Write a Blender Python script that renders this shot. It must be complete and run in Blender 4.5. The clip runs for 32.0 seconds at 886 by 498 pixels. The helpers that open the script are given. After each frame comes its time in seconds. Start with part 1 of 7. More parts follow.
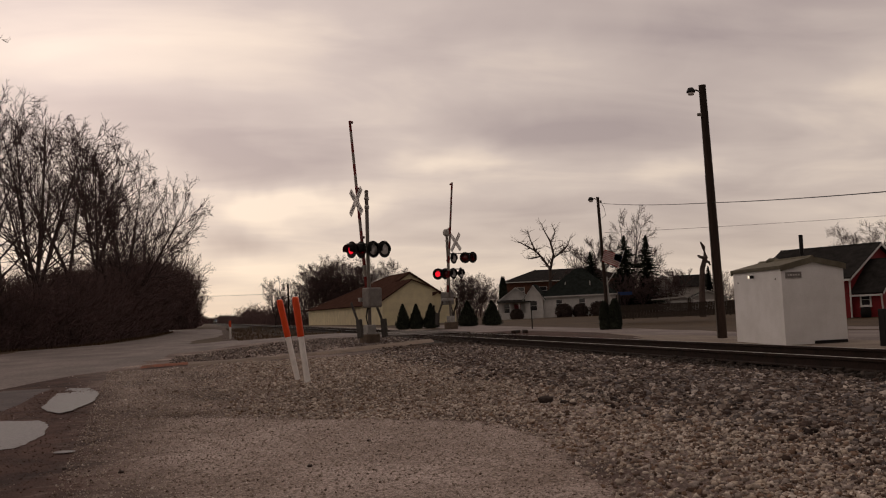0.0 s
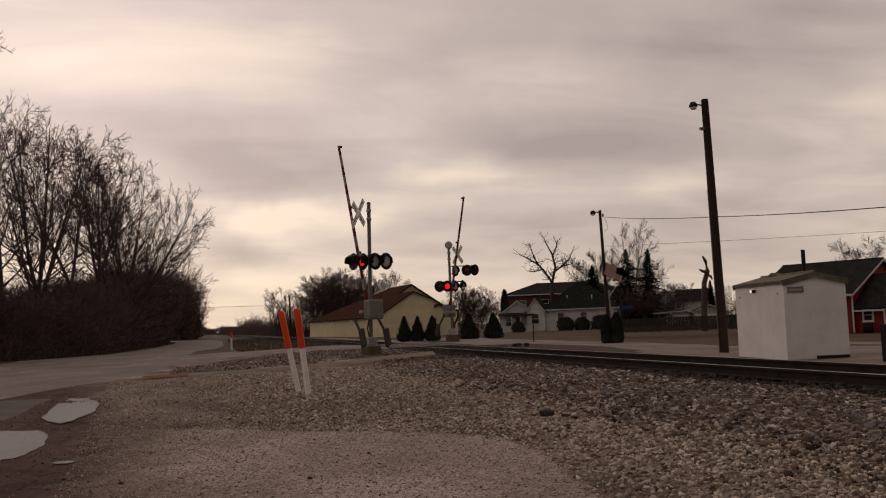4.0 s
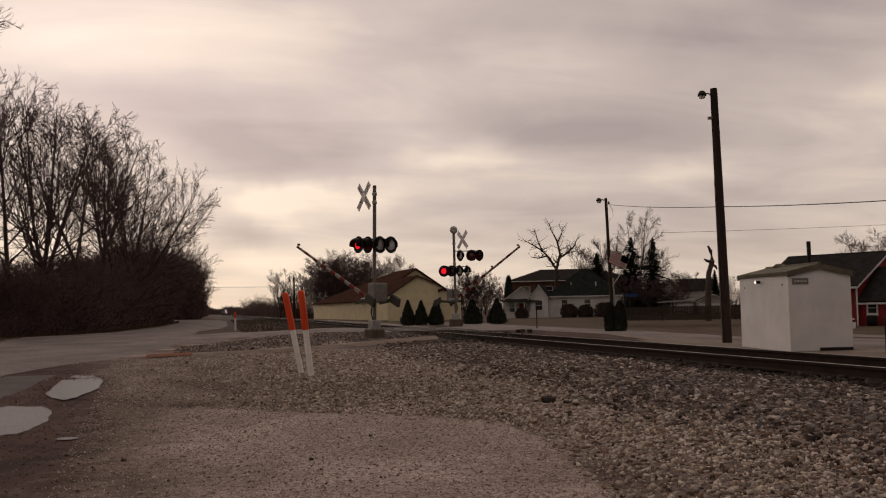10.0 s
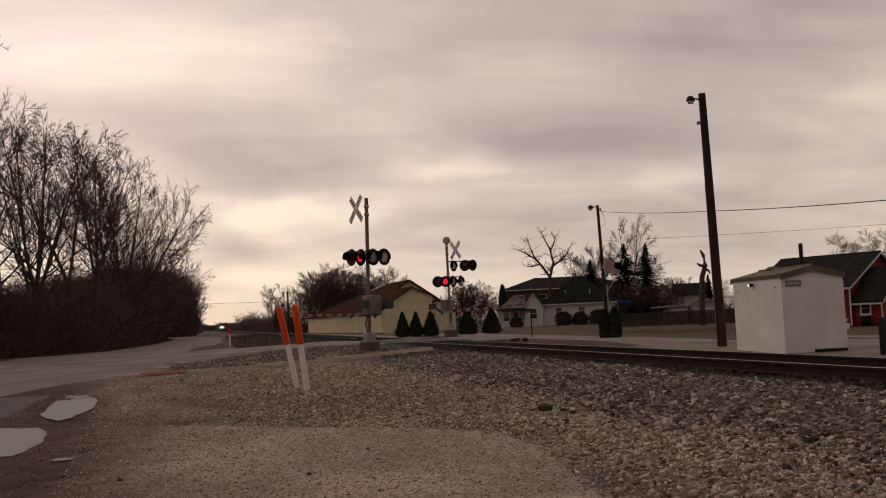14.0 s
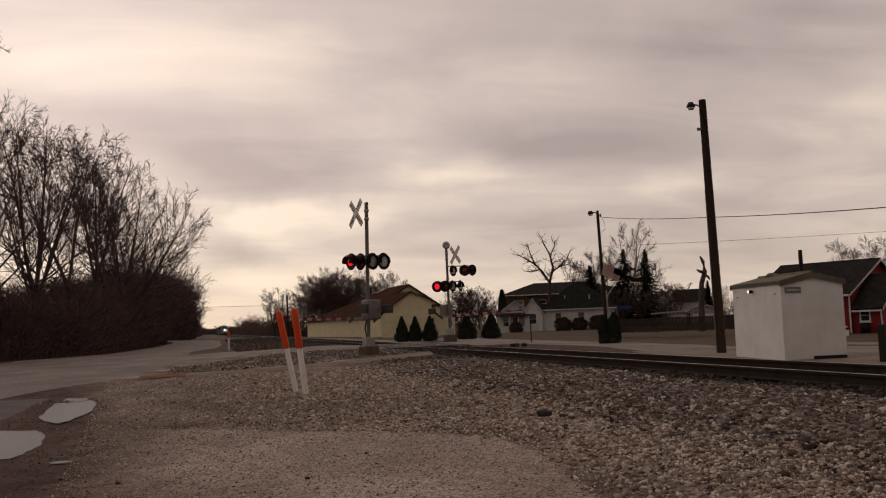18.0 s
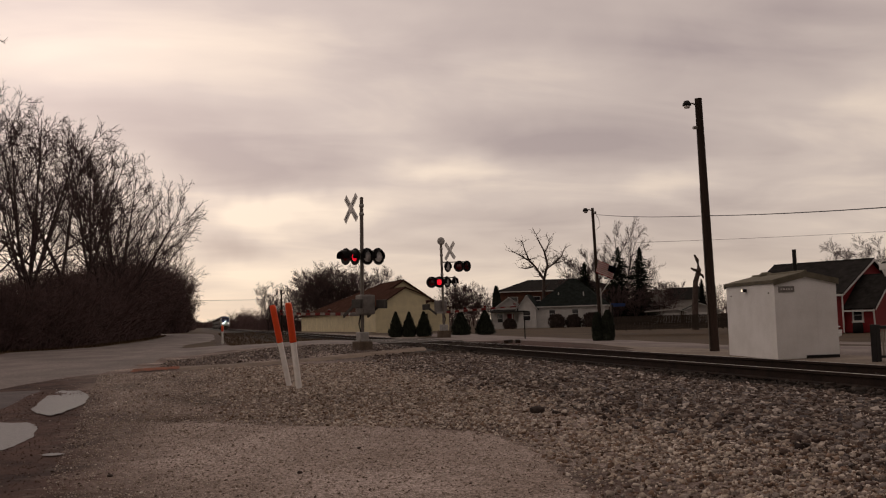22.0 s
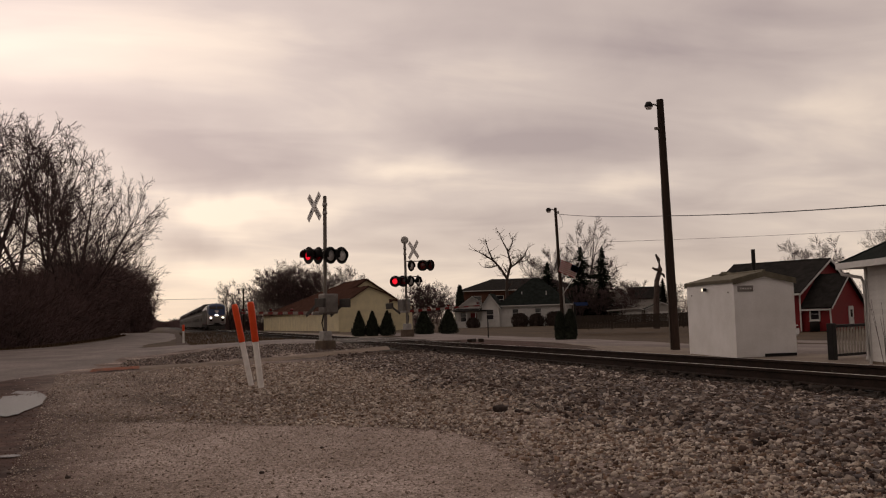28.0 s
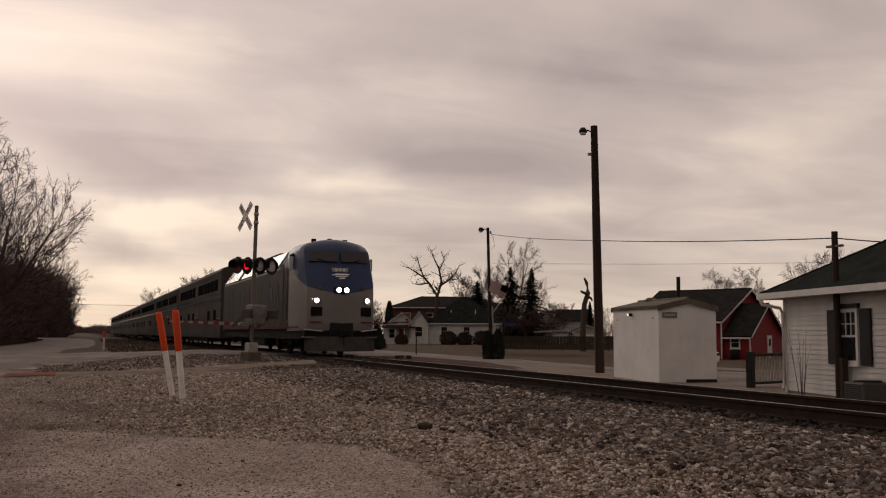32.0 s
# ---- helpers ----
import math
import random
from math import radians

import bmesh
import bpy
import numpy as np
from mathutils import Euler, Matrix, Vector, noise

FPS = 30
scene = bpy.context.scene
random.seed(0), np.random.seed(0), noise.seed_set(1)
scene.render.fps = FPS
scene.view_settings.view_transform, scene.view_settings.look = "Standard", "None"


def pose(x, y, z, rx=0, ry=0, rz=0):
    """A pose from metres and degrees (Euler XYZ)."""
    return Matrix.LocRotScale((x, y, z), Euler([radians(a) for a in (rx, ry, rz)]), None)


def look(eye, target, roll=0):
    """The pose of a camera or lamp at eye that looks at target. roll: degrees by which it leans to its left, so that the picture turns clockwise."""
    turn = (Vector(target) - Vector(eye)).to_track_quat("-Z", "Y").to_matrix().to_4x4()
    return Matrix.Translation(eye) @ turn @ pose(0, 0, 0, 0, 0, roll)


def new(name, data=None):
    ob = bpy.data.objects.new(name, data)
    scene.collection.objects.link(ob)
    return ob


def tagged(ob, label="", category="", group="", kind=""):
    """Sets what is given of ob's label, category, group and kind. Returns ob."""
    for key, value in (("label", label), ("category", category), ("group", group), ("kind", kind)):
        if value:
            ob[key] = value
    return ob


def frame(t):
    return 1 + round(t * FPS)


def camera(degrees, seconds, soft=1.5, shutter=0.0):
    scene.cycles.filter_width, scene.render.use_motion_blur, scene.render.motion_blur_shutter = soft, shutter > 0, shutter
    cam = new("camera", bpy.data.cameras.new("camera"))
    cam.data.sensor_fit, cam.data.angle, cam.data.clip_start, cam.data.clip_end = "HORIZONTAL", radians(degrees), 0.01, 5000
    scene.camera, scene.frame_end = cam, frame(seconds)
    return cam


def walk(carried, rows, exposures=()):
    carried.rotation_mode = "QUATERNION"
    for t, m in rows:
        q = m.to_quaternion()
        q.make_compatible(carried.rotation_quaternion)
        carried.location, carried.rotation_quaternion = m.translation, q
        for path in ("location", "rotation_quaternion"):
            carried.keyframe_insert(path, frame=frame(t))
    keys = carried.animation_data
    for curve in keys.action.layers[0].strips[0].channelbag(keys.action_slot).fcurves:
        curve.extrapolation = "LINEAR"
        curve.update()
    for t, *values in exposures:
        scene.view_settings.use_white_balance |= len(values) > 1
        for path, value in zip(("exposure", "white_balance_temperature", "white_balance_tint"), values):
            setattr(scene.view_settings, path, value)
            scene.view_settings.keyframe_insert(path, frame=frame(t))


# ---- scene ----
cam = camera(51.0, 32.0, soft=1.15)
EYE = (0.0, 0.0, 0.86)  # the top of the rails is z = 0, the track runs along y
TURNS = [  # seconds, tilt, lean, turn in degrees
    (0.0, 93.90, 2.59, -13.47), (0.5, 94.03, 2.19, -12.97), (1.0, 94.30, 1.87, -12.34), (1.5, 95.35, -0.24, -11.79),
    (2.0, 97.82, 0.08, -11.42), (2.5, 97.31, 0.79, -12.03), (3.0, 96.38, 1.32, -12.62), (3.5, 95.39, 1.86, -13.50),
    (4.0, 94.67, 2.21, -13.38), (4.5, 94.89, 2.22, -12.94), (6.5, 94.75, 1.71, -12.29), (7.0, 94.58, 1.75, -12.14),
    (7.5, 94.68, 1.34, -12.08), (8.0, 94.89, 1.05, -12.16), (8.5, 94.97, 0.88, -12.48), (9.0, 94.69, 0.68, -12.92),
    (9.5, 94.25, 0.87, -13.20), (10.0, 93.73, 1.09, -13.16), (10.5, 93.31, 1.26, -13.14), (11.0, 93.24, 1.29, -13.28),
    (11.5, 93.46, 1.35, -13.47), (12.0, 93.74, 1.63, -13.54), (12.5, 93.97, 2.08, -13.51), (13.0, 94.12, 2.38, -13.48),
    (13.5, 94.25, 2.56, -13.51), (14.0, 94.38, 2.49, -13.49), (14.5, 94.59, 2.53, -13.33), (16.5, 94.74, 2.34, -13.53),
    (17.0, 94.71, 2.03, -13.60), (17.5, 94.69, 2.20, -13.55), (18.0, 94.67, 2.18, -13.53), (18.5, 94.62, 2.00, -13.60),
    (19.0, 94.52, 1.82, -13.61), (19.5, 94.52, 1.60, -13.71), (20.0, 94.56, 1.36, -13.78), (20.5, 94.55, 1.32, -13.78),
    (21.0, 94.51, 1.41, -13.82), (21.5, 94.48, 1.56, -13.88), (22.0, 94.40, 1.62, -13.90), (22.5, 94.25, 1.86, -13.93),
    (23.0, 94.14, 1.75, -14.05), (23.5, 94.10, 1.78, -14.13), (24.0, 94.08, 1.87, -14.26), (24.5, 94.15, 1.66, -14.43),
    (25.0, 94.32, 1.47, -14.61), (25.5, 94.32, 1.42, -14.75), (27.5, 94.29, 1.54, -15.97), (28.0, 94.28, 1.65, -16.15),
    (28.5, 94.30, 1.32, -16.22), (29.0, 94.34, 1.27, -16.22), (29.5, 94.42, 1.20, -16.41), (30.0, 94.43, 1.41, -16.55),
    (30.5, 94.49, 1.33, -17.11), (31.0, 94.63, 1.00, -17.95), (31.5, 94.91, 0.48, -19.02), (32.0, 95.25, -0.35, -20.54),
]
walk(cam, [(t, pose(*EYE, rx, ry, rz)) for t, rx, ry, rz in TURNS], exposures=((0.0, 0.0), (1.2, 0.0), (1.6, -0.15), (2.0, -0.24), (2.5, -0.28), (3.0, -0.22), (3.6, -0.1), (4.2, 0.0), (7.0, 0.03), (10.0, 0.03), (11.5, 0.11), (12.5, 0.11), (14.0, 0.04), (19.0, 0.03), (25.0, 0.07), (28.0, 0.12), (30.5, 0.12), (32.0, 0.06)))

# ---- world and light ----
SUN_EL, SUN_AZ = 17.0, -10.0  # degrees; azimuth from the track's direction, to the right


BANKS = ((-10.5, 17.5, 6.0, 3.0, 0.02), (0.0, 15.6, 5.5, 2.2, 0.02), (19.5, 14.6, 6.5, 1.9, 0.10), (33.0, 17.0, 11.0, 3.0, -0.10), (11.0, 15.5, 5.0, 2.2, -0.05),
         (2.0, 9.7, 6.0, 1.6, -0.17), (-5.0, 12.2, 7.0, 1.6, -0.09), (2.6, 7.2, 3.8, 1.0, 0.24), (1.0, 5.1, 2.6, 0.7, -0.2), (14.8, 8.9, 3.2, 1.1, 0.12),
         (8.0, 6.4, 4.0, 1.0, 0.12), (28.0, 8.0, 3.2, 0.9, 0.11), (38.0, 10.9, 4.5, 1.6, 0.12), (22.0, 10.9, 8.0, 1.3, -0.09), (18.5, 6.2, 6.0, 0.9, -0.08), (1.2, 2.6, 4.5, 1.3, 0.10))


def sky_world():
    w = bpy.data.worlds.new("overcast_sky")
    scene.world = w
    w.use_nodes = True
    nt = w.node_tree
    nt.nodes.clear()
    N = lambda kind, **k: node(nt, kind, **k)
    L = nt.links.new
    tc = N("ShaderNodeTexCoord")
    sep = N("ShaderNodeSeparateXYZ")
    L(tc.outputs["Generated"], sep.inputs[0])
    # clouds lie on a sheet overhead, so that they flatten towards the horizon
    zc = math_node(nt, "MAXIMUM", sep.outputs[2], 0.0)
    den = math_node(nt, "ADD", zc, 0.16)
    px = math_node(nt, "DIVIDE", sep.outputs[0], den)
    py = math_node(nt, "DIVIDE", sep.outputs[1], den)
    com = N("ShaderNodeCombineXYZ")
    L(px, com.inputs[0]), L(py, com.inputs[1])
    big = N("ShaderNodeTexNoise")
    big.inputs["Scale"].default_value, big.inputs["Detail"].default_value = 0.85, 5
    big.inputs["Roughness"].default_value, big.inputs["Distortion"].default_value = 0.5, 0.5
    mp = N("ShaderNodeMapping")
    mp.inputs["Location"].default_value = (1.9, 4.4, 0.0)
    mp.inputs["Rotation"].default_value = (0, 0, 0.35)
    mp.inputs["Scale"].default_value = (0.75, 1.15, 1)
    L(com.outputs[0], mp.inputs[0]), L(mp.outputs[0], big.inputs["Vector"])
    ramp = N("ShaderNodeValToRGB")
    e = ramp.color_ramp.elements
    e[0].position, e[0].color = 0.34, (0.36, 0.285, 0.272, 1)
    e[1].position, e[1].color = 0.66, (0.86, 0.70, 0.56, 1)
    e.new(0.5).color = (0.55, 0.45, 0.40, 1)
    mid = N("ShaderNodeTexNoise")
    mid.inputs["Scale"].default_value, mid.inputs["Detail"].default_value, mid.inputs["Distortion"].default_value = 2.1, 6, 0.8
    L(mp.outputs[0], mid.inputs["Vector"])
    both = math_node(nt, "ADD", math_node(nt, "MULTIPLY", big.outputs[0], 0.46), math_node(nt, "MULTIPLY", mid.outputs[0], 0.26))
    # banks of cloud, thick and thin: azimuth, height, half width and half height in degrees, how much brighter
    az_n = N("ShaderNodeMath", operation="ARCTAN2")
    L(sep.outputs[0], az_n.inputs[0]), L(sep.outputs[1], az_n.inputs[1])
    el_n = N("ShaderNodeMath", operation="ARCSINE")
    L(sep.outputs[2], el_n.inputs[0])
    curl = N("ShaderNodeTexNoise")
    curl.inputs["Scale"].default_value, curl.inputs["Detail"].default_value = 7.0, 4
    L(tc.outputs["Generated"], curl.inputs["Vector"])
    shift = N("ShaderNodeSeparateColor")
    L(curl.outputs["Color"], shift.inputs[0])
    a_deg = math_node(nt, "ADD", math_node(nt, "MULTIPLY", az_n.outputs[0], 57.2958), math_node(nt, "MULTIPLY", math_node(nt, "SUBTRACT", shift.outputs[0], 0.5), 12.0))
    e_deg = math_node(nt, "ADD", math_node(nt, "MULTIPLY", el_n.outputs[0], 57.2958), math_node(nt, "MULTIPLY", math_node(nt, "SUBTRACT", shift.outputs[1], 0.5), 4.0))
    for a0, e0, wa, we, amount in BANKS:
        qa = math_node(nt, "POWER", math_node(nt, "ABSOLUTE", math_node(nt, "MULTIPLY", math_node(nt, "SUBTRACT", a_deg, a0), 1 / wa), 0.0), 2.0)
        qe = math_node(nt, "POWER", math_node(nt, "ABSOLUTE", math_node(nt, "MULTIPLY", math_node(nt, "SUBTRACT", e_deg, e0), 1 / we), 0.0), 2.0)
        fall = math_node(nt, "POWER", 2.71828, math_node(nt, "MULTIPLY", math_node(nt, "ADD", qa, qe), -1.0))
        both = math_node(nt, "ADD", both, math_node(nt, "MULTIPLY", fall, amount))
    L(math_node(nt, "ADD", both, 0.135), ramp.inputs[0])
    # the veiled sun brightens the cloud round it
    az, el = radians(SUN_AZ), radians(SUN_EL)
    sd = (math.sin(az) * math.cos(el), math.cos(az) * math.cos(el), math.sin(el))
    dot = N("ShaderNodeVectorMath", operation="DOT_PRODUCT")
    dot.inputs[1].default_value = sd
    nrm = N("ShaderNodeVectorMath", operation="NORMALIZE")
    L(tc.outputs["Generated"], nrm.inputs[0]), L(nrm.outputs[0], dot.inputs[0])
    d0 = math_node(nt, "MAXIMUM", dot.outputs["Value"], 0.0)
    halo = math_node(nt, "MULTIPLY", math_node(nt, "POWER", d0, 14.0), 0.12)
    core = math_node(nt, "MULTIPLY", math_node(nt, "POWER", d0, 160.0), 0.07)
    glow = math_node(nt, "ADD", halo, core)
    gcol = N("ShaderNodeMix", data_type="RGBA")
    gcol.blend_type = "ADD"
    gcol.inputs[0].default_value = 1.0
    gmul = N("ShaderNodeVectorMath", operation="SCALE")
    gmul.inputs[0].default_value = (1.0, 0.78, 0.83)
    L(glow, gmul.inputs["Scale"])
    L(ramp.outputs[0], gcol.inputs[6]), L(gmul.outputs[0], gcol.inputs[7])
    # the overcast is thinner on the sun's side and dimmer away from it
    side = N("ShaderNodeMapRange")
    side.interpolation_type = "SMOOTHSTEP"
    for k, v in (("From Min", -0.7), ("From Max", 0.75), ("To Min", 0.46), ("To Max", 1.0)):
        side.inputs[k].default_value = v
    L(dot.outputs["Value"], side.inputs[0])
    dim = N("ShaderNodeVectorMath", operation="SCALE")
    L(gcol.outputs[2], dim.inputs[0]), L(side.outputs[0], dim.inputs["Scale"])
    # warm clearer band low down
    low = math_node(nt, "POWER", math_node(nt, "SUBTRACT", 1.0, zc), 13.0)
    lowm = math_node(nt, "MULTIPLY", low, 0.55)
    hor = N("ShaderNodeMix", data_type="RGBA")
    hor.inputs[7].default_value = (0.80, 0.65, 0.50, 1)
    L(math_node(nt, "MULTIPLY", lowm, side.outputs[0]), hor.inputs[0]), L(dim.outputs[0], hor.inputs[6])
    sky = N("ShaderNodeTexSky")
    sky.sky_type, sky.sun_disc = "NISHITA", False
    sky.sun_elevation, sky.sun_rotation = el, az
    bg1, bg2, add = N("ShaderNodeBackground"), N("ShaderNodeBackground"), N("ShaderNodeAddShader")
    bg1.inputs[1].default_value = 0.004
    bg2.inputs[1].default_value = 1.0
    L(sky.outputs[0], bg1.inputs[0]), L(hor.outputs[2], bg2.inputs[0])
    L(bg1.outputs[0], add.inputs[0]), L(bg2.outputs[0], add.inputs[1])
    out = N("ShaderNodeOutputWorld")
    L(add.outputs[0], out.inputs[0])
    sun = new("sun", bpy.data.lights.new("sun", "SUN"))
    sun.data.energy, sun.data.angle, sun.data.color = 0.2, radians(25), (1.0, 0.9, 0.78)
    sun.matrix_world = look((0, 0, 0), (-sd[0], -sd[1], -sd[2]))


def node(nt, kind, **k):
    n = nt.nodes.new(kind)
    if "operation" in k:
        n.operation = k["operation"]
    if "data_type" in k:
        n.data_type = k["data_type"]
    return n


def math_node(nt, op, a, b):
    n = nt.nodes.new("ShaderNodeMath")
    n.operation = op
    for i, v in enumerate((a, b)):
        if isinstance(v, (int, float)):
            n.inputs[i].default_value = v
        else:
            nt.links.new(v, n.inputs[i])
    return n.outputs[0]


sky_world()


# ---- materials ----
def mat(name, color, rough=0.7, var=0.25, scale=6.0, fine=60.0, bump=0.15, metal=0.0, second=None, space="Object", island=0.0, spec=0.18, coat=0.0, stretch=(1, 1, 1)):
    """A surface with stains at one scale and grain at a finer one; second: the colour of the stains."""
    m = bpy.data.materials.new(name)
    m.use_nodes = True
    nt = m.node_tree
    b = nt.nodes["Principled BSDF"]
    L = nt.links.new
    tc = node(nt, "ShaderNodeTexCoord")
    mp = node(nt, "ShaderNodeMapping")
    mp.inputs["Scale"].default_value = stretch
    L(tc.outputs[space], mp.inputs[0])
    n1, n2 = node(nt, "ShaderNodeTexNoise"), node(nt, "ShaderNodeTexNoise")
    n1.inputs["Scale"].default_value, n1.inputs["Detail"].default_value, n1.inputs["Roughness"].default_value = scale, 6, 0.65
    n2.inputs["Scale"].default_value, n2.inputs["Detail"].default_value = fine, 3
    L(mp.outputs[0], n1.inputs["Vector"]), L(mp.outputs[0], n2.inputs["Vector"])
    c = Vector(color)
    s = Vector(second) if second else c * (1 - 1.6 * var)
    ramp = node(nt, "ShaderNodeValToRGB")
    ramp.color_ramp.elements[0].position, ramp.color_ramp.elements[0].color = 0.36, (*s, 1)
    ramp.color_ramp.elements[1].position, ramp.color_ramp.elements[1].color = 0.62, (*c, 1)
    L(n1.outputs[0], ramp.inputs[0])
    grain = node(nt, "ShaderNodeMix", data_type="RGBA")
    grain.blend_type = "MULTIPLY"
    grain.inputs[0].default_value = min(1.0, var * 1.6)
    g2 = node(nt, "ShaderNodeValToRGB")
    g2.color_ramp.elements[0].position, g2.color_ramp.elements[0].color = 0.3, (0.45, 0.45, 0.45, 1)
    g2.color_ramp.elements[1].position, g2.color_ramp.elements[1].color = 0.7, (1.25, 1.25, 1.25, 1)
    L(n2.outputs[0], g2.inputs[0])
    L(ramp.outputs[0], grain.inputs[6]), L(g2.outputs[0], grain.inputs[7])
    last = grain.outputs[2]
    if island:
        src = node(nt, "ShaderNodeNewGeometry").outputs["Random Per Island"]
        hsv = node(nt, "ShaderNodeHueSaturation")
        r2 = node(nt, "ShaderNodeMapRange")
        r2.inputs["To Min"].default_value, r2.inputs["To Max"].default_value = 1 - island, 1 + island
        L(src, r2.inputs[0]), L(r2.outputs[0], hsv.inputs["Value"]), L(last, hsv.inputs["Color"])
        last = hsv.outputs[0]
    else:
        info = node(nt, "ShaderNodeObjectInfo")
        hsv = node(nt, "ShaderNodeHueSaturation")
        r2 = node(nt, "ShaderNodeMapRange")
        r2.inputs["To Min"].default_value, r2.inputs["To Max"].default_value = 0.93, 1.07
        L(info.outputs["Random"], r2.inputs[0]), L(r2.outputs[0], hsv.inputs["Value"]), L(last, hsv.inputs["Color"])
        last = hsv.outputs[0]
    L(last, b.inputs["Base Color"])
    rr = node(nt, "ShaderNodeMapRange")
    rr.inputs["To Min"].default_value, rr.inputs["To Max"].default_value = max(0.02, rough - 0.12), min(1, rough + 0.12)
    L(n1.outputs[0], rr.inputs[0]), L(rr.outputs[0], b.inputs["Roughness"])
    b.inputs["Metallic"].default_value = metal
    b.inputs["Specular IOR Level"].default_value = spec
    b.inputs["Coat Weight"].default_value = coat
    if bump:
        bp = node(nt, "ShaderNodeBump")
        bp.inputs["Strength"].default_value, bp.inputs["Distance"].default_value = bump, 0.02
        L(n2.outputs[0], bp.inputs["Height"]), L(bp.outputs[0], b.inputs["Normal"])
    return m


def cool(c):
    """The faint violet cast of the local limestone."""
    return (c[0], c[1] * 0.99, c[2] * 1.035, 1)


def stone_mat(name, stops):
    """Loose stones, each of its own tone."""
    m = bpy.data.materials.new(name)
    m.use_nodes = True
    nt = m.node_tree
    b = nt.nodes["Principled BSDF"]
    geo = node(nt, "ShaderNodeNewGeometry")
    ramp = node(nt, "ShaderNodeValToRGB")
    el = ramp.color_ramp.elements
    el[0].position, el[0].color = stops[0][0], cool(stops[0][1])
    el[1].position, el[1].color = stops[-1][0], cool(stops[-1][1])
    for p, c in stops[1:-1]:
        el.new(p).color = cool(c)
    nt.links.new(geo.outputs["Random Per Island"], ramp.inputs[0])
    n = node(nt, "ShaderNodeTexNoise")
    n.inputs["Scale"].default_value, n.inputs["Detail"].default_value = 45.0, 4
    tc = node(nt, "ShaderNodeTexCoord")
    nt.links.new(tc.outputs["Object"], n.inputs["Vector"])
    mx = node(nt, "ShaderNodeMix", data_type="RGBA")
    mx.blend_type = "MULTIPLY"
    mx.inputs[0].default_value = 0.6
    g = node(nt, "ShaderNodeMapRange")
    g.inputs["From Min"].default_value, g.inputs["From Max"].default_value = 0.3, 0.7
    g.inputs["To Min"].default_value, g.inputs["To Max"].default_value = 0.5, 1.3
    nt.links.new(n.outputs[0], g.inputs[0])
    nt.links.new(ramp.outputs[0], mx.inputs[6]), nt.links.new(g.outputs[0], mx.inputs[7])
    nt.links.new(mx.outputs[2], b.inputs["Base Color"])
    b.inputs["Roughness"].default_value = 0.92
    b.inputs["Specular IOR Level"].default_value = 0.15
    return m


def glow_mat(name, color, strength):
    m = bpy.data.materials.new(name)
    m.use_nodes = True
    b = m.node_tree.nodes["Principled BSDF"]
    b.inputs["Base Color"].default_value = (*color, 1)
    b.inputs["Emission Color"].default_value = (*color, 1)
    b.inputs["Emission Strength"].default_value = strength
    b.inputs["Roughness"].default_value = 0.2
    return m


def glass_mat(name, color, rough=0.05, spec=0.6):
    m = bpy.data.materials.new(name)
    m.use_nodes = True
    b = m.node_tree.nodes["Principled BSDF"]
    b.inputs["Base Color"].default_value = (*color, 1)
    b.inputs["Roughness"].default_value = rough
    b.inputs["Specular IOR Level"].default_value = spec
    return m


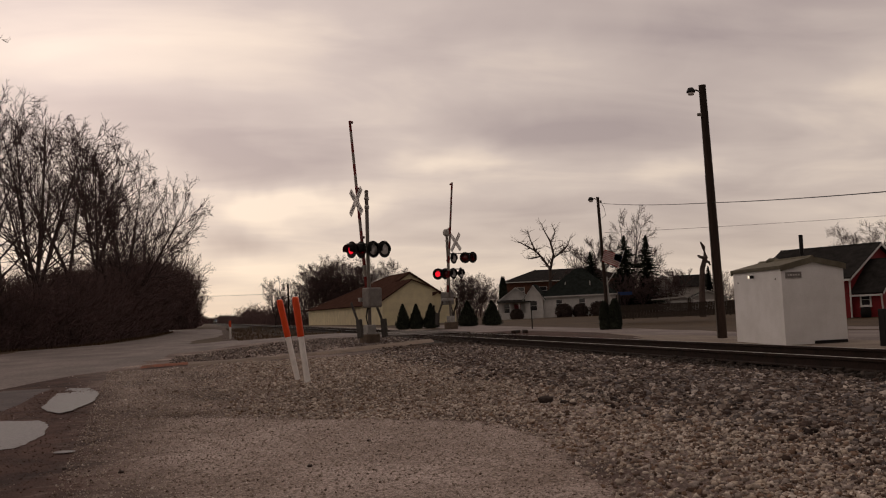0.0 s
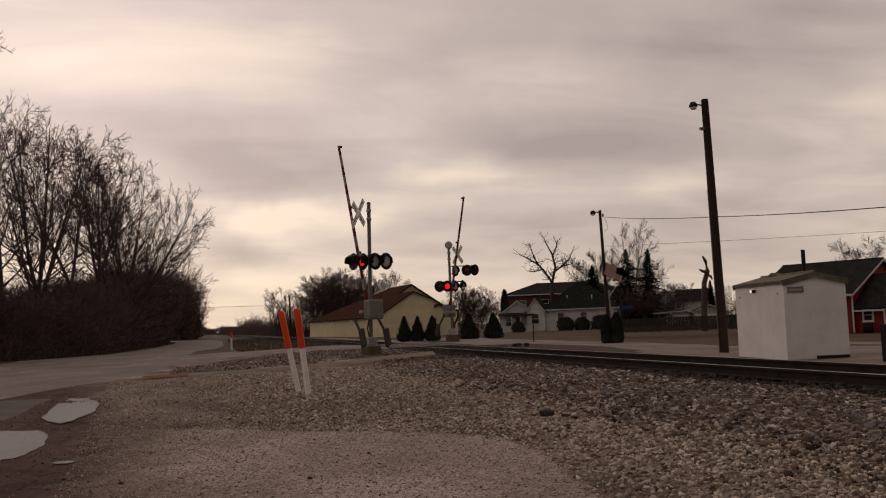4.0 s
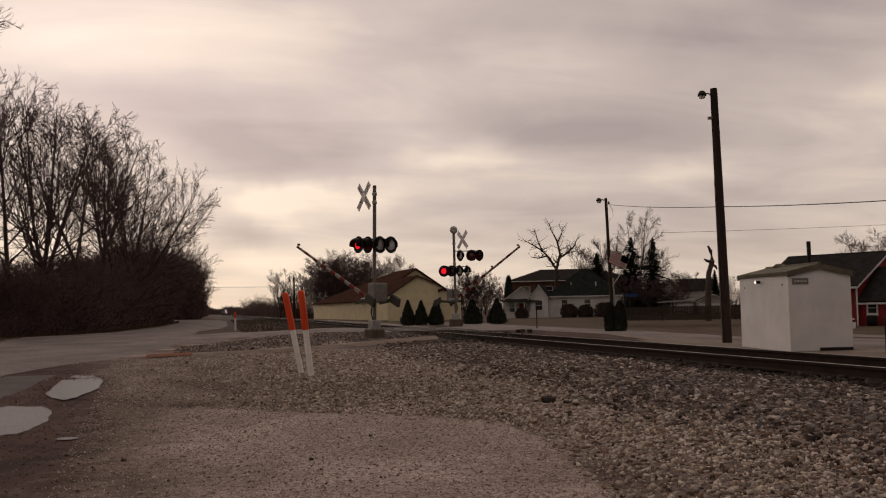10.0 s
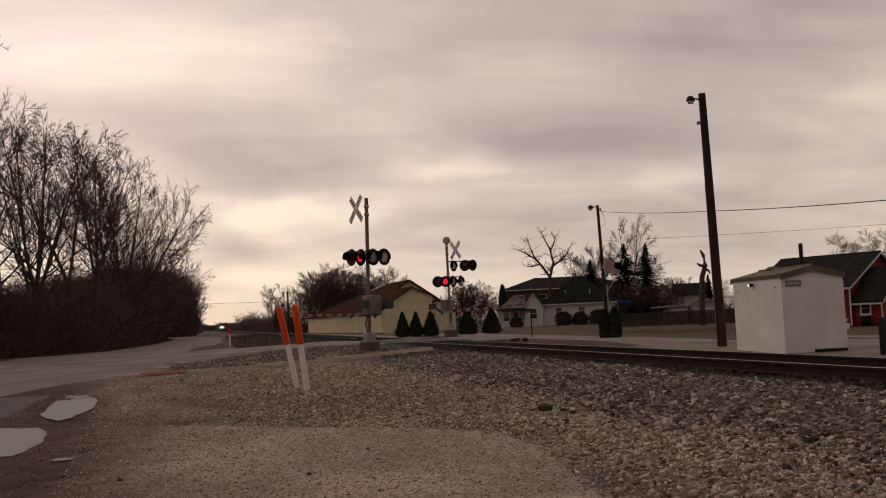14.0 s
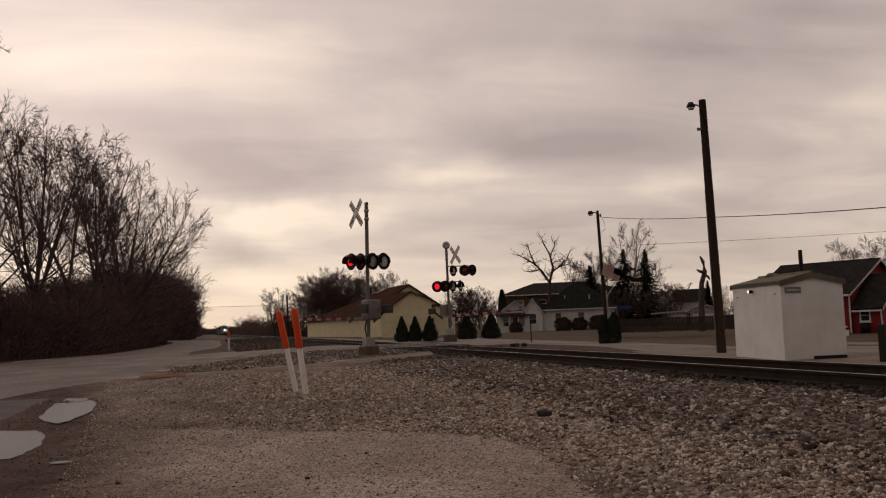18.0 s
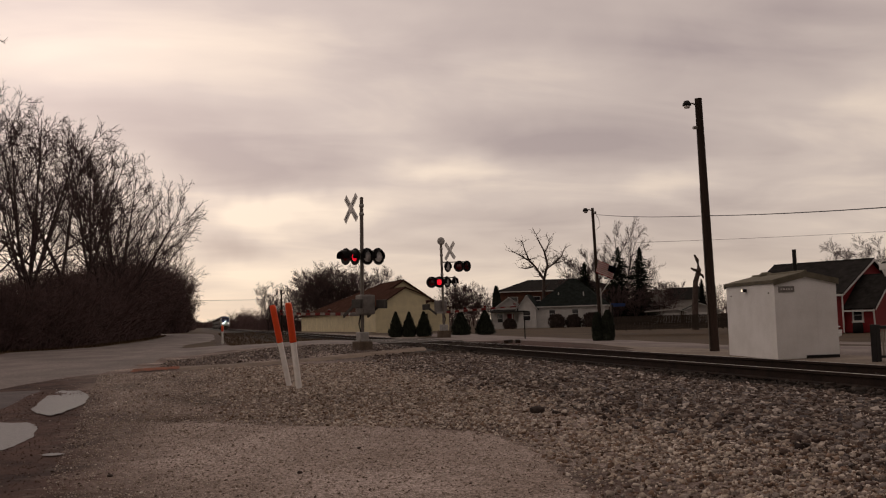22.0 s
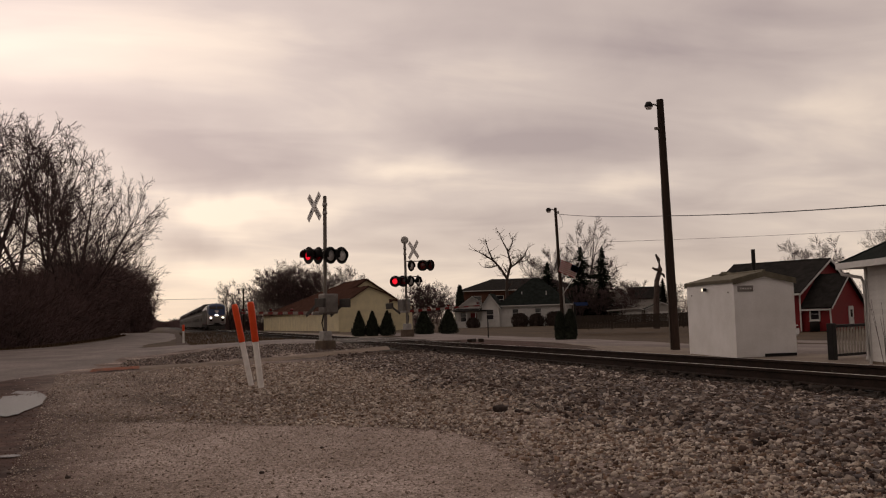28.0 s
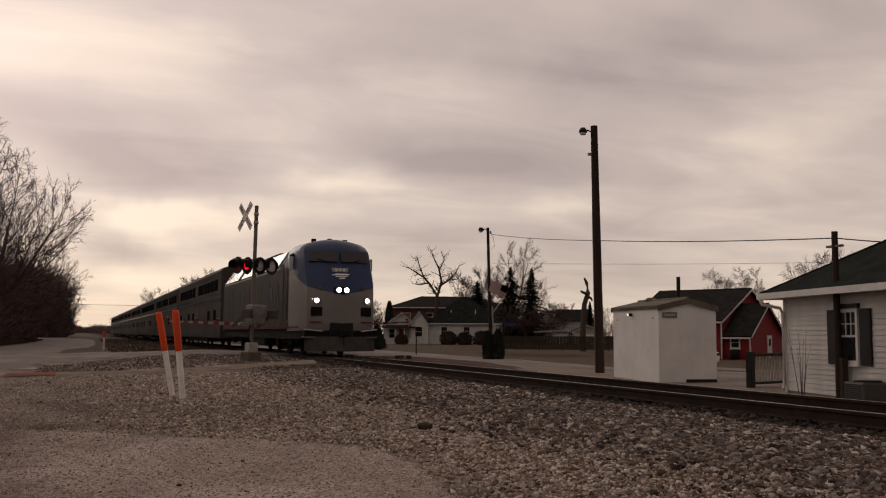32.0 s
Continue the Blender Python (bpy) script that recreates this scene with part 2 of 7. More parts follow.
M = {
    "grass": mat("dry_grass", (0.092, 0.061, 0.035), 0.95, 0.35, 0.35, 9.0, 0.8, second=(0.052, 0.034, 0.021)),
    "town_gravel": mat("pale_gravel", (0.27, 0.225, 0.185), 0.95, 0.3, 0.5, 20.0, 0.6, second=(0.17, 0.135, 0.11)),
    "dirt": mat("wet_dirt", (0.105, 0.070, 0.052), 0.9, 0.45, 0.6, 60.0, 1.0, second=(0.05, 0.032, 0.025)),
    "track_dark": mat("dirty_ballast", (0.045, 0.034, 0.028), 0.95, 0.4, 1.2, 26.0, 1.0),
    "ice": mat("thin_ice", (0.142, 0.118, 0.127), 0.5, 0.3, 1.6, 30.0, 0.2, second=(0.10, 0.08, 0.084)),
    "stone": stone_mat("ballast_stone", ((0.0, (0.025, 0.018, 0.016)), (0.2, (0.10, 0.066, 0.05)), (0.38, (0.09, 0.08, 0.077)), (0.58, (0.22, 0.168, 0.13)), (0.76, (0.20, 0.182, 0.172)), (0.88, (0.36, 0.295, 0.228)), (1.0, (0.60, 0.53, 0.46)))),
    "pebble": stone_mat("lot_pebble", ((0.0, (0.10, 0.072, 0.055)), (0.14, (0.24, 0.185, 0.14)), (0.4, (0.36, 0.295, 0.236)), (0.8, (0.46, 0.39, 0.32)), (1.0, (0.66, 0.59, 0.52)))),
    "tan_stone": stone_mat("tan_stone", ((0.0, (0.07, 0.047, 0.035)), (0.22, (0.24, 0.16, 0.11)), (0.45, (0.29, 0.25, 0.215)), (0.75, (0.47, 0.385, 0.295)), (1.0, (0.66, 0.58, 0.49)))),
    "road": mat("worn_asphalt", (0.255, 0.213, 0.198), 0.85, 0.3, 0.45, 14.0, 0.4, second=(0.145, 0.118, 0.11), stretch=(1.0, 0.45, 1.0)),
    "oldroad": mat("old_asphalt", (0.105, 0.082, 0.082), 0.8, 0.3, 0.9, 30.0, 0.3),
    "concrete": mat("concrete", (0.235, 0.18, 0.14), 0.9, 0.25, 1.5, 40.0, 0.4),
    "rail_top": mat("rail_polished", (0.45, 0.40, 0.36), 0.32, 0.08, 3, 60, 0.02, metal=1.0),
    "rail": mat("rail_rust", (0.035, 0.021, 0.016), 0.85, 0.3, 4, 40, 0.3),
    "tie": mat("creosote_tie", (0.05, 0.036, 0.028), 0.9, 0.35, 3, 40, 0.5, stretch=(0.2, 1, 1)),
    "panel": mat("crossing_rubber", (0.10, 0.085, 0.075), 0.85, 0.25, 1.5, 30, 0.4),
    "galv": mat("galvanised_steel", (0.20, 0.175, 0.155), 0.5, 0.15, 5, 50, 0.1, metal=0.5),
    "alu": mat("painted_aluminium", (0.42, 0.40, 0.38), 0.5, 0.15, 6, 60, 0.1, metal=0.2),
    "black": mat("black_paint", (0.018, 0.016, 0.016), 0.5, 0.2, 6, 60, 0.1),
    "white": mat("white_paint", (0.78, 0.76, 0.74), 0.55, 0.08, 5, 60, 0.08),
    "orange": mat("orange_plastic", (0.72, 0.075, 0.018), 0.45, 0.08, 8, 60, 0.04),
    "lens_dark": glass_mat("lens_dark_red", (0.10, 0.008, 0.008), 0.12),
    # signal lenses: backlight and reflected sky are put into this pale colour
    "lens_grey": mat("lens_back", (0.72, 0.68, 0.66), 0.35, 0.2, 10, 60, 0.05),
    "lens_lit": glow_mat("lens_lit_red", (1.0, 0.012, 0.03), 0.8),
    "head": glow_mat("headlight_lit", (1.0, 0.84, 0.76), 60.0),
    "pole": mat("creosote_pole", (0.055, 0.036, 0.028), 0.9, 0.3, 2, 40, 0.5, stretch=(1, 1, 0.08)),
    "shed": mat("shed_white_panel", (0.82, 0.80, 0.79), 0.6, 0.08, 1.2, 30, 0.10, second=(0.72, 0.70, 0.68)),
    "shed_roof": mat("shed_roof", (0.17, 0.15, 0.11), 0.9, 0.2, 3, 40, 0.3),
    "siding": mat("white_siding", (0.60, 0.58, 0.56), 0.65, 0.08, 1.5, 40, 0.1, second=(0.50, 0.48, 0.46)),
    "trim": mat("white_trim", (0.62, 0.60, 0.58), 0.55, 0.08, 3, 40, 0.05),
    "shingle_green": mat("green_shingle", (0.024, 0.029, 0.026), 0.95, 0.3, 2, 22, 0.6, spec=0.03),
    "shingle_dark": mat("dark_shingle", (0.034, 0.031, 0.029), 0.95, 0.3, 2, 22, 0.6, spec=0.03),
    "shingle_brown": mat("brown_roof", (0.080, 0.043, 0.033), 0.98, 0.25, 1.2, 22, 0.4, spec=0.0),
    "cream": mat("cream_metal_wall", (0.76, 0.67, 0.44), 0.7, 0.10, 0.8, 24, 0.15),
    "barn_red": mat("red_siding", (0.215, 0.020, 0.023), 0.6, 0.12, 1, 30, 0.15),
    "brick": mat("brown_brick", (0.16, 0.075, 0.05), 0.9, 0.25, 1.5, 24, 0.4),
    "vinyl_grey": mat("pale_vinyl", (0.40, 0.375, 0.35), 0.6, 0.1, 1, 30, 0.1),
    "shutter": mat("shutter_black", (0.018, 0.014, 0.014), 0.6, 0.2, 6, 60, 0.1),
    "window": glass_mat("window_glass", (0.02, 0.02, 0.024), 0.05),
    "fence": mat("weathered_fence", (0.062, 0.047, 0.037), 0.9, 0.3, 1.5, 30, 0.4, stretch=(1, 1, 0.2)),
    "bark": mat("bare_bark", (0.095, 0.066, 0.064), 0.95, 0.3, 3, 40, 0.4),
    "twig": mat("bare_twig", (0.115, 0.077, 0.075), 0.95, 0.25, 3, 40, 0.2),
    "brush": mat("brush_twigs", (0.175, 0.115, 0.110), 0.95, 0.3, 0.6, 20, 0.3),
    "spruce": mat("spruce_needles", (0.036, 0.040, 0.031), 0.95, 0.3, 2, 20, 0.3, island=0.3, spec=0.0),
    "bush": mat("bush_twigs", (0.085, 0.062, 0.054), 0.95, 0.35, 3.0, 20, 0.3, island=0.35),
    "dirty_stone": stone_mat("dirty_stone", ((0.0, (0.025, 0.018, 0.014)), (0.4, (0.085, 0.060, 0.047)), (0.85, (0.16, 0.125, 0.10)), (1.0, (0.30, 0.25, 0.21)))),
    "clod": stone_mat("dirt_clod", ((0.0, (0.04, 0.024, 0.018)), (0.5, (0.085, 0.05, 0.037)), (0.9, (0.14, 0.09, 0.065)), (1.0, (0.26, 0.21, 0.17)))),
    "snag": mat("dead_wood", (0.11, 0.08, 0.068), 0.95, 0.3, 3, 40, 0.4),
    "evergreen": mat("evergreen", (0.034, 0.040, 0.028), 0.9, 0.3, 2, 20, 0.3, island=0.35),
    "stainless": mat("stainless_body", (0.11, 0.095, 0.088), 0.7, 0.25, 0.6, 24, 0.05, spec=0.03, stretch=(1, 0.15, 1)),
    # flank silver: the shade on the train's side is put into its colour
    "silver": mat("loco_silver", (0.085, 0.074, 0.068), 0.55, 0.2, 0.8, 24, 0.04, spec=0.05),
    "navy": mat("loco_blue", (0.022, 0.040, 0.105), 0.35, 0.12, 1.0, 24, 0.03, coat=0.3),
    # same silver, made lighter in colour for the better lit face
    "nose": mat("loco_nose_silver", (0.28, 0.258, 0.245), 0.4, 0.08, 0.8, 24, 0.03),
    "under": mat("underframe_dirt", (0.014, 0.011, 0.010), 0.85, 0.25, 2, 24, 0.3),
    "train_glass": glass_mat("train_glass", (0.015, 0.013, 0.014), 0.5, 0.0),
    "bluesign": mat("blue_sign", (0.02, 0.042, 0.13), 0.5, 0.1, 6, 40, 0.03),
}


# ---- mesh helpers ----
def part(name, bm, material, parent=None, label="", at=None):
    """Links a bmesh as one mesh object, under parent if given."""
    me = bpy.data.meshes.new(name)
    bm.to_mesh(me)
    bm.free()
    me.materials.append(M[material] if isinstance(material, str) else material)
    ob = new(name, me)
    if parent:
        ob.parent = parent
    if at is not None:
        ob.matrix_basis = at
    if label:
        ob["label"] = label
    return ob


def again(ob, m, parent=None):
    """A further piece on the same mesh."""
    o = new(ob.name.split(".")[0], ob.data)
    o.parent = parent or ob.parent
    o.matrix_basis = m
    return o


def thing(name, m, label, category, group="", kind=""):
    ob = new(name)
    ob.empty_display_size = 0.2
    ob.matrix_basis = m
    return tagged(ob, label, category, group, kind)


def smooth(bm, angle=40):
    for f in bm.faces:
        f.smooth = True
    for e in bm.edges:
        if len(e.link_faces) == 2 and e.calc_face_angle(0) > radians(angle):
            e.smooth = False
    return bm


def boxm(x0, x1, y0, y1, z0, z1, bm=None, bevel=0.0):
    bm2 = bmesh.new()
    v = [bm2.verts.new((x, y, z)) for x in (x0, x1) for y in (y0, y1) for z in (z0, z1)]
    for q in ((0, 1, 3, 2), (4, 6, 7, 5), (0, 4, 5, 1), (2, 3, 7, 6), (0, 2, 6, 4), (1, 5, 7, 3)):
        bm2.faces.new([v[i] for i in q])
    if bevel:
        bmesh.ops.bevel(bm2, geom=bm2.edges[:], offset=bevel, segments=2, affect="EDGES", profile=0.5)
    return join(bm, bm2)


def join(bm, other):
    if bm is None:
        return other
    me = bpy.data.meshes.new("tmp")
    other.to_mesh(me)
    other.free()
    bm.from_mesh(me)
    bpy.data.meshes.remove(me)
    return bm


def tube(points, radii, n=8, bm=None, caps=True):
    """A round bar along points."""
    bm = bm or bmesh.new()
    pts = [Vector(p) for p in points]
    rings = []
    for i, p in enumerate(pts):
        d = (pts[min(i + 1, len(pts) - 1)] - pts[max(i - 1, 0)]).normalized()
        u = d.cross(Vector((0, 0, 1)))
        if u.length < 1e-3:
            u = d.cross(Vector((0, 1, 0)))
        u.normalize()
        v = u.cross(d)
        r = radii[i] if hasattr(radii, "__len__") else radii
        rings.append([bm.verts.new(p + (u * math.cos(a) + v * math.sin(a)) * r) for a in (2 * math.pi * k / n for k in range(n))])
    for a, b in zip(rings, rings[1:]):
        for k in range(n):
            f = bm.faces.new((a[k], a[(k + 1) % n], b[(k + 1) % n], b[k]))
            f.smooth = n > 4
    if caps:
        for f in (bm.faces.new(rings[0][::-1]), bm.faces.new(rings[-1])):
            for e in f.edges:
                e.smooth = False
    return bm


def lathe(profile, n=16, axis="z", bm=None):
    """Turns (radius, height) pairs round an axis."""
    bm2 = bmesh.new()
    rings = [[bm2.verts.new((max(r, 1e-4) * math.cos(2 * math.pi * k / n), max(r, 1e-4) * math.sin(2 * math.pi * k / n), h)) for k in range(n)] for r, h in profile]
    for a, b in zip(rings, rings[1:]):
        for k in range(n):
            bm2.faces.new((a[k], a[(k + 1) % n], b[(k + 1) % n], b[k]))
    bm2.faces.new(rings[0][::-1]), bm2.faces.new(rings[-1])
    if axis == "y":
        bmesh.ops.rotate(bm2, verts=bm2.verts, matrix=Matrix.Rotation(radians(-90), 3, "X"))
    if axis == "x":
        bmesh.ops.rotate(bm2, verts=bm2.verts, matrix=Matrix.Rotation(radians(90), 3, "Y"))
    smooth(bm2, 35)
    return join(bm, bm2)


def ring(r0, r1, y0, y1, n=18):
    """An open collar round the y axis."""
    bm = bmesh.new()
    loops = [[bm.verts.new((r * math.cos(2 * math.pi * k / n), y, r * math.sin(2 * math.pi * k / n))) for k in range(n)] for r, y in ((r0, y0), (r1, y0), (r1, y1), (r0, y1))]
    for i in range(4):
        a, b = loops[i], loops[(i + 1) % 4]
        for k in range(n):
            bm.faces.new((a[k], a[(k + 1) % n], b[(k + 1) % n], b[k]))
    bmesh.ops.recalc_face_normals(bm, faces=bm.faces)
    return bm



def slab(corners, thick, bm=None):
    """A flat piece: corners in space, with thickness along its normal (upwards)."""
    bm = bm or bmesh.new()
    c = [Vector(p) for p in corners]
    n = (c[1] - c[0]).cross(c[2] - c[0]).normalized()
    if n.z < 0:
        n = -n
    a = [bm.verts.new(p) for p in c]
    b = [bm.verts.new(p + n * thick) for p in c]
    k = len(c)
    for i in range(k):
        bm.faces.new((a[i], a[(i + 1) % k], b[(i + 1) % k], b[i]))
    bm.faces.new(a[::-1]), bm.faces.new(b)
    bmesh.ops.recalc_face_normals(bm, faces=bm.faces)
    return bm


def raw(name, verts, faces, material, shade=False):
    me = bpy.data.meshes.new(name)
    me.from_pydata(verts, [], faces)
    me.materials.append(M[material] if isinstance(material, str) else material)
    if shade:
        me.polygons.foreach_set("use_smooth", [True] * len(me.polygons))
    me.update()
    return new(name, me)


# ---- ground, roads and track ----
TRACK_X = 8.74  # where the track passes the crossing, 34.2 m ahead
HEADING = 0.0128  # the track swings this far to the left for each metre ahead
TOWN = -0.55


def ease(a, b, v):
    k = min(1.0, max(0.0, (v - a) / (b - a)))
    return k * k * (3 - 2 * k)


def lift(x, y):
    """Height of the ground."""
    z = -0.30 + 0.10 * ease(3.2, 6.0, x) - 0.35 * ease(11.3, 14.5, x)
    z -= 0.66 * min(1.0, max(0.0, (x - 22.0) / 15.0)) * (1 - ease(75.0, 105.0, y))
    near = 1 - ease(3.0, 10.0, abs(x - TRACK_X))
    cross = ease(26.0, 33.0, y) * (1 - ease(50.0, 58.0, y))
    k = near * cross
    z = z * (1 - k) - 0.07 * k
    z += 0.035 * noise.noise((x * 0.35, y * 0.35, 0.0)) * (1 - k)
    return z


def bend(y):
    """How far the track lies to the left of its place at the crossing."""
    return HEADING * (y - 34.2)


def zone(x, y):
    """0 dry grass, 1 dirt, 2 gravel and ballast of the lot, 3 dark ballast between the rails, 4 pale gravel."""
    w = 0.35 * noise.noise((x * 0.9, y * 0.5, 3.0)) + 0.2 * noise.noise((x * 3.1, y * 2.0, 7.0))
    x += bend(y)
    if 7.3 + 0.5 * w - 1.5 * ease(23.0, 29.0, y) < x < 10.35 + 0.5 * w:
        return 3
    if x > 12.6 + w:
        return 0 if x > 18.8 else (4 if x > 14.2 + w else 1)
    if y > 48:
        return 3 if x > 4.6 + w else (1 if x > 0.5 + w else 0)
    if x < -9.3 + w:
        return 0
    return 2


def grid_axis(*spans):
    out = []
    for a, b, step in spans:
        n = max(1, round((b - a) / step))
        out += [a + (b - a) * i / n for i in range(n)]
    return out + [spans[-1][1]]


def lot_edge(y):
    """Where the fine gravel ends and the coarse stone begins."""
    if y < 8.2:
        return 2.75 - 0.16 * (8.2 - y)
    return 2.75 - 0.09 * (y - 8.2) if y < 9.4 else 2.6 - 1.1 * (y - 9.4)


def cover(x, y):
    """How much fine gravel and how much dirt covers the ballast bed."""
    w = 0.35 * noise.noise((x * 0.9, y * 0.5, 3.0)) + 0.2 * noise.noise((x * 3.1, y * 2.0, 7.0))
    left = -0.72 - 0.12 * max(0.0, y - 12) + 0.05 * (8 - y)
    dirt = 1 - ease(-1.0, 0.9, x - left + 0.9 * w)
    q = 0.8 * (1 - ease(0.2, 1.9, x))
    lot = 1 - ease(-0.12 - q, 0.22 + q, x - lot_edge(y) - 0.35 * w)
    outer = 1 - ease(2.9, 5.4, x + 1.4 * w)
    lot = max(lot, outer * (0.58 + 0.6 * noise.noise((x * 0.9, y * 0.5, 11.0))))
    if x > lot_edge(y):
        dirt = max(dirt, (1 - ease(2.4, 4.8, x + w)) * (0.36 + 0.7 * noise.noise((x * 1.0, y * 0.5, 21.0))))
    return min(1.0, max(0.0, lot)), min(1.0, max(0.0, dirt))


def near_ground_mat():
    """Fine gravel, wet dirt and ballast bed, meeting in ragged edges."""
    m = bpy.data.materials.new("gravel_ground")
    m.use_nodes = True
    nt = m.node_tree
    L = nt.links.new
    b = nt.nodes["Principled BSDF"]
    tc = node(nt, "ShaderNodeTexCoord")
    at = node(nt, "ShaderNodeAttribute")
    at.attribute_name = "cover"
    sep = node(nt, "ShaderNodeSeparateColor")
    L(at.outputs["Color"], sep.inputs[0])

    def noise_tex(scale, detail, rough=0.6):
        n = node(nt, "ShaderNodeTexNoise")
        n.inputs["Scale"].default_value, n.inputs["Detail"].default_value, n.inputs["Roughness"].default_value = scale, detail, rough
        L(tc.outputs["Object"], n.inputs["Vector"])
        return n.outputs[0]

    def two(fac, lo, hi, p0=0.36, p1=0.64):
        r = node(nt, "ShaderNodeValToRGB")
        r.color_ramp.elements[0].position, r.color_ramp.elements[0].color = p0, cool(lo)
        r.color_ramp.elements[1].position, r.color_ramp.elements[1].color = p1, cool(hi)
        L(fac, r.inputs[0])
        return r.outputs[0]

    def mix(fac, p, q, kind="MIX"):
        n = node(nt, "ShaderNodeMix", data_type="RGBA")
        n.blend_type = kind
        if isinstance(fac, float):
            n.inputs[0].default_value = fac
        else:
            L(fac, n.inputs[0])
        L(p, n.inputs[6]), L(q, n.inputs[7])
        return n.outputs[2]

    def grains(scale):
        v = node(nt, "ShaderNodeTexVoronoi")
        v.inputs["Scale"].default_value = scale
        L(tc.outputs["Object"], v.inputs["Vector"])
        g = node(nt, "ShaderNodeSeparateColor")
        L(v.outputs["Color"], g.inputs[0])
        return g.outputs[0], v.outputs["Distance"]
    stain, ragged, fine, mid = noise_tex(0.8, 6), noise_tex(4.0, 9, 0.72), noise_tex(80.0, 3), noise_tex(1.6, 9, 0.7)
    g1, d1 = grains(42.0)
    g2, d2 = grains(110.0)
    grain1, grain2 = two(g1, (0.5, 0.48, 0.46), (1.22, 1.22, 1.22), 0.05, 0.9), two(g2, (0.62, 0.6, 0.58), (1.22, 1.22, 1.22), 0.05, 0.9)
    lot = mix(1.0, mix(0.8, two(stain, (0.295, 0.240, 0.185), (0.435, 0.368, 0.296)), grain1, "MULTIPLY"), grain2, "MULTIPLY")
    dirt = mix(0.5, two(mid, (0.030, 0.0155, 0.0125), (0.098, 0.053, 0.039)), grain2, "MULTIPLY")
    bed = mix(1.0, two(stain, (0.10, 0.078, 0.064), (0.20, 0.16, 0.132)), grain1, "MULTIPLY")

    def edge(mask, sharp):
        d = math_node(nt, "ADD", mask, math_node(nt, "MULTIPLY", math_node(nt, "SUBTRACT", ragged, 0.5), 1.5))
        n = node(nt, "ShaderNodeMath")
        n.operation, n.use_clamp = "MULTIPLY_ADD", True
        L(math_node(nt, "SUBTRACT", d, 0.5), n.inputs[0])
        n.inputs[1].default_value, n.inputs[2].default_value = sharp, 0.5
        return n.outputs[0]
    col = mix(edge(sep.outputs[0], 4.0), bed, lot)
    col = mix(edge(sep.outputs[1], 1.25), col, dirt)
    L(col, b.inputs["Base Color"])
    b.inputs["Roughness"].default_value = 0.93
    b.inputs["Specular IOR Level"].default_value = 0.15
    bp = node(nt, "ShaderNodeBump")
    bp.inputs["Strength"].default_value, bp.inputs["Distance"].default_value = 0.45, 0.008
    L(math_node(nt, "ADD", fine, math_node(nt, "MULTIPLY", d1, -0.8)), bp.inputs["Height"])
    L(bp.outputs[0], b.inputs["Normal"])
    return m


M["faded_orange"] = mat("faded_orange", (0.33, 0.125, 0.08), 0.9, 0.3, 3.0, 40.0, 0.3, second=(0.2, 0.11, 0.08))
M["near_ground"] = near_ground_mat()


def build_ground():
    xs = grid_axis((-1500, -200, 130), (-200, -40, 20), (-40, -12, 4), (-12, -6, 0.6), (-6, 7, 0.12), (7, 15, 0.5), (15, 40, 2.5), (40, 200, 16), (200, 1500, 130))
    ys = grid_axis((-300, -30, 30), (-30, 0, 3), (0, 3, 0.5), (3, 24, 0.16), (24, 60, 0.9), (60, 120, 5), (120, 400, 28), (400, 2600, 220))
    verts = [(x, y, lift(x, y)) for y in ys for x in xs]
    n = len(xs)
    faces, mats = [], []
    for j in range(len(ys) - 1):
        for i in range(n - 1):
            faces.append((j * n + i, j * n + i + 1, (j + 1) * n + i + 1, (j + 1) * n + i))
            mats.append(zone((xs[i] + xs[i + 1]) / 2, (ys[j] + ys[j + 1]) / 2))
    g = raw("ground", verts, faces, "grass", True)
    for k in ("dirt", "near_ground", "track_dark", "town_gravel"):
        g.data.materials.append(M[k])
    g.data.polygons.foreach_set("material_index", mats)
    at = g.data.attributes.new("cover", "FLOAT_COLOR", "POINT")
    vals = []
    for x, y, _ in verts:
        a, c = cover(x, y) if -12 < x < 9 and -5 < y < 50 else (0.0, 1.0)
        vals += [a, c, 0.0, 1.0]
    at.data.foreach_set("color", vals)
    tagged(g, "bare ground of dry grass, dirt, gravel and ballast", "ground", kind="structure")


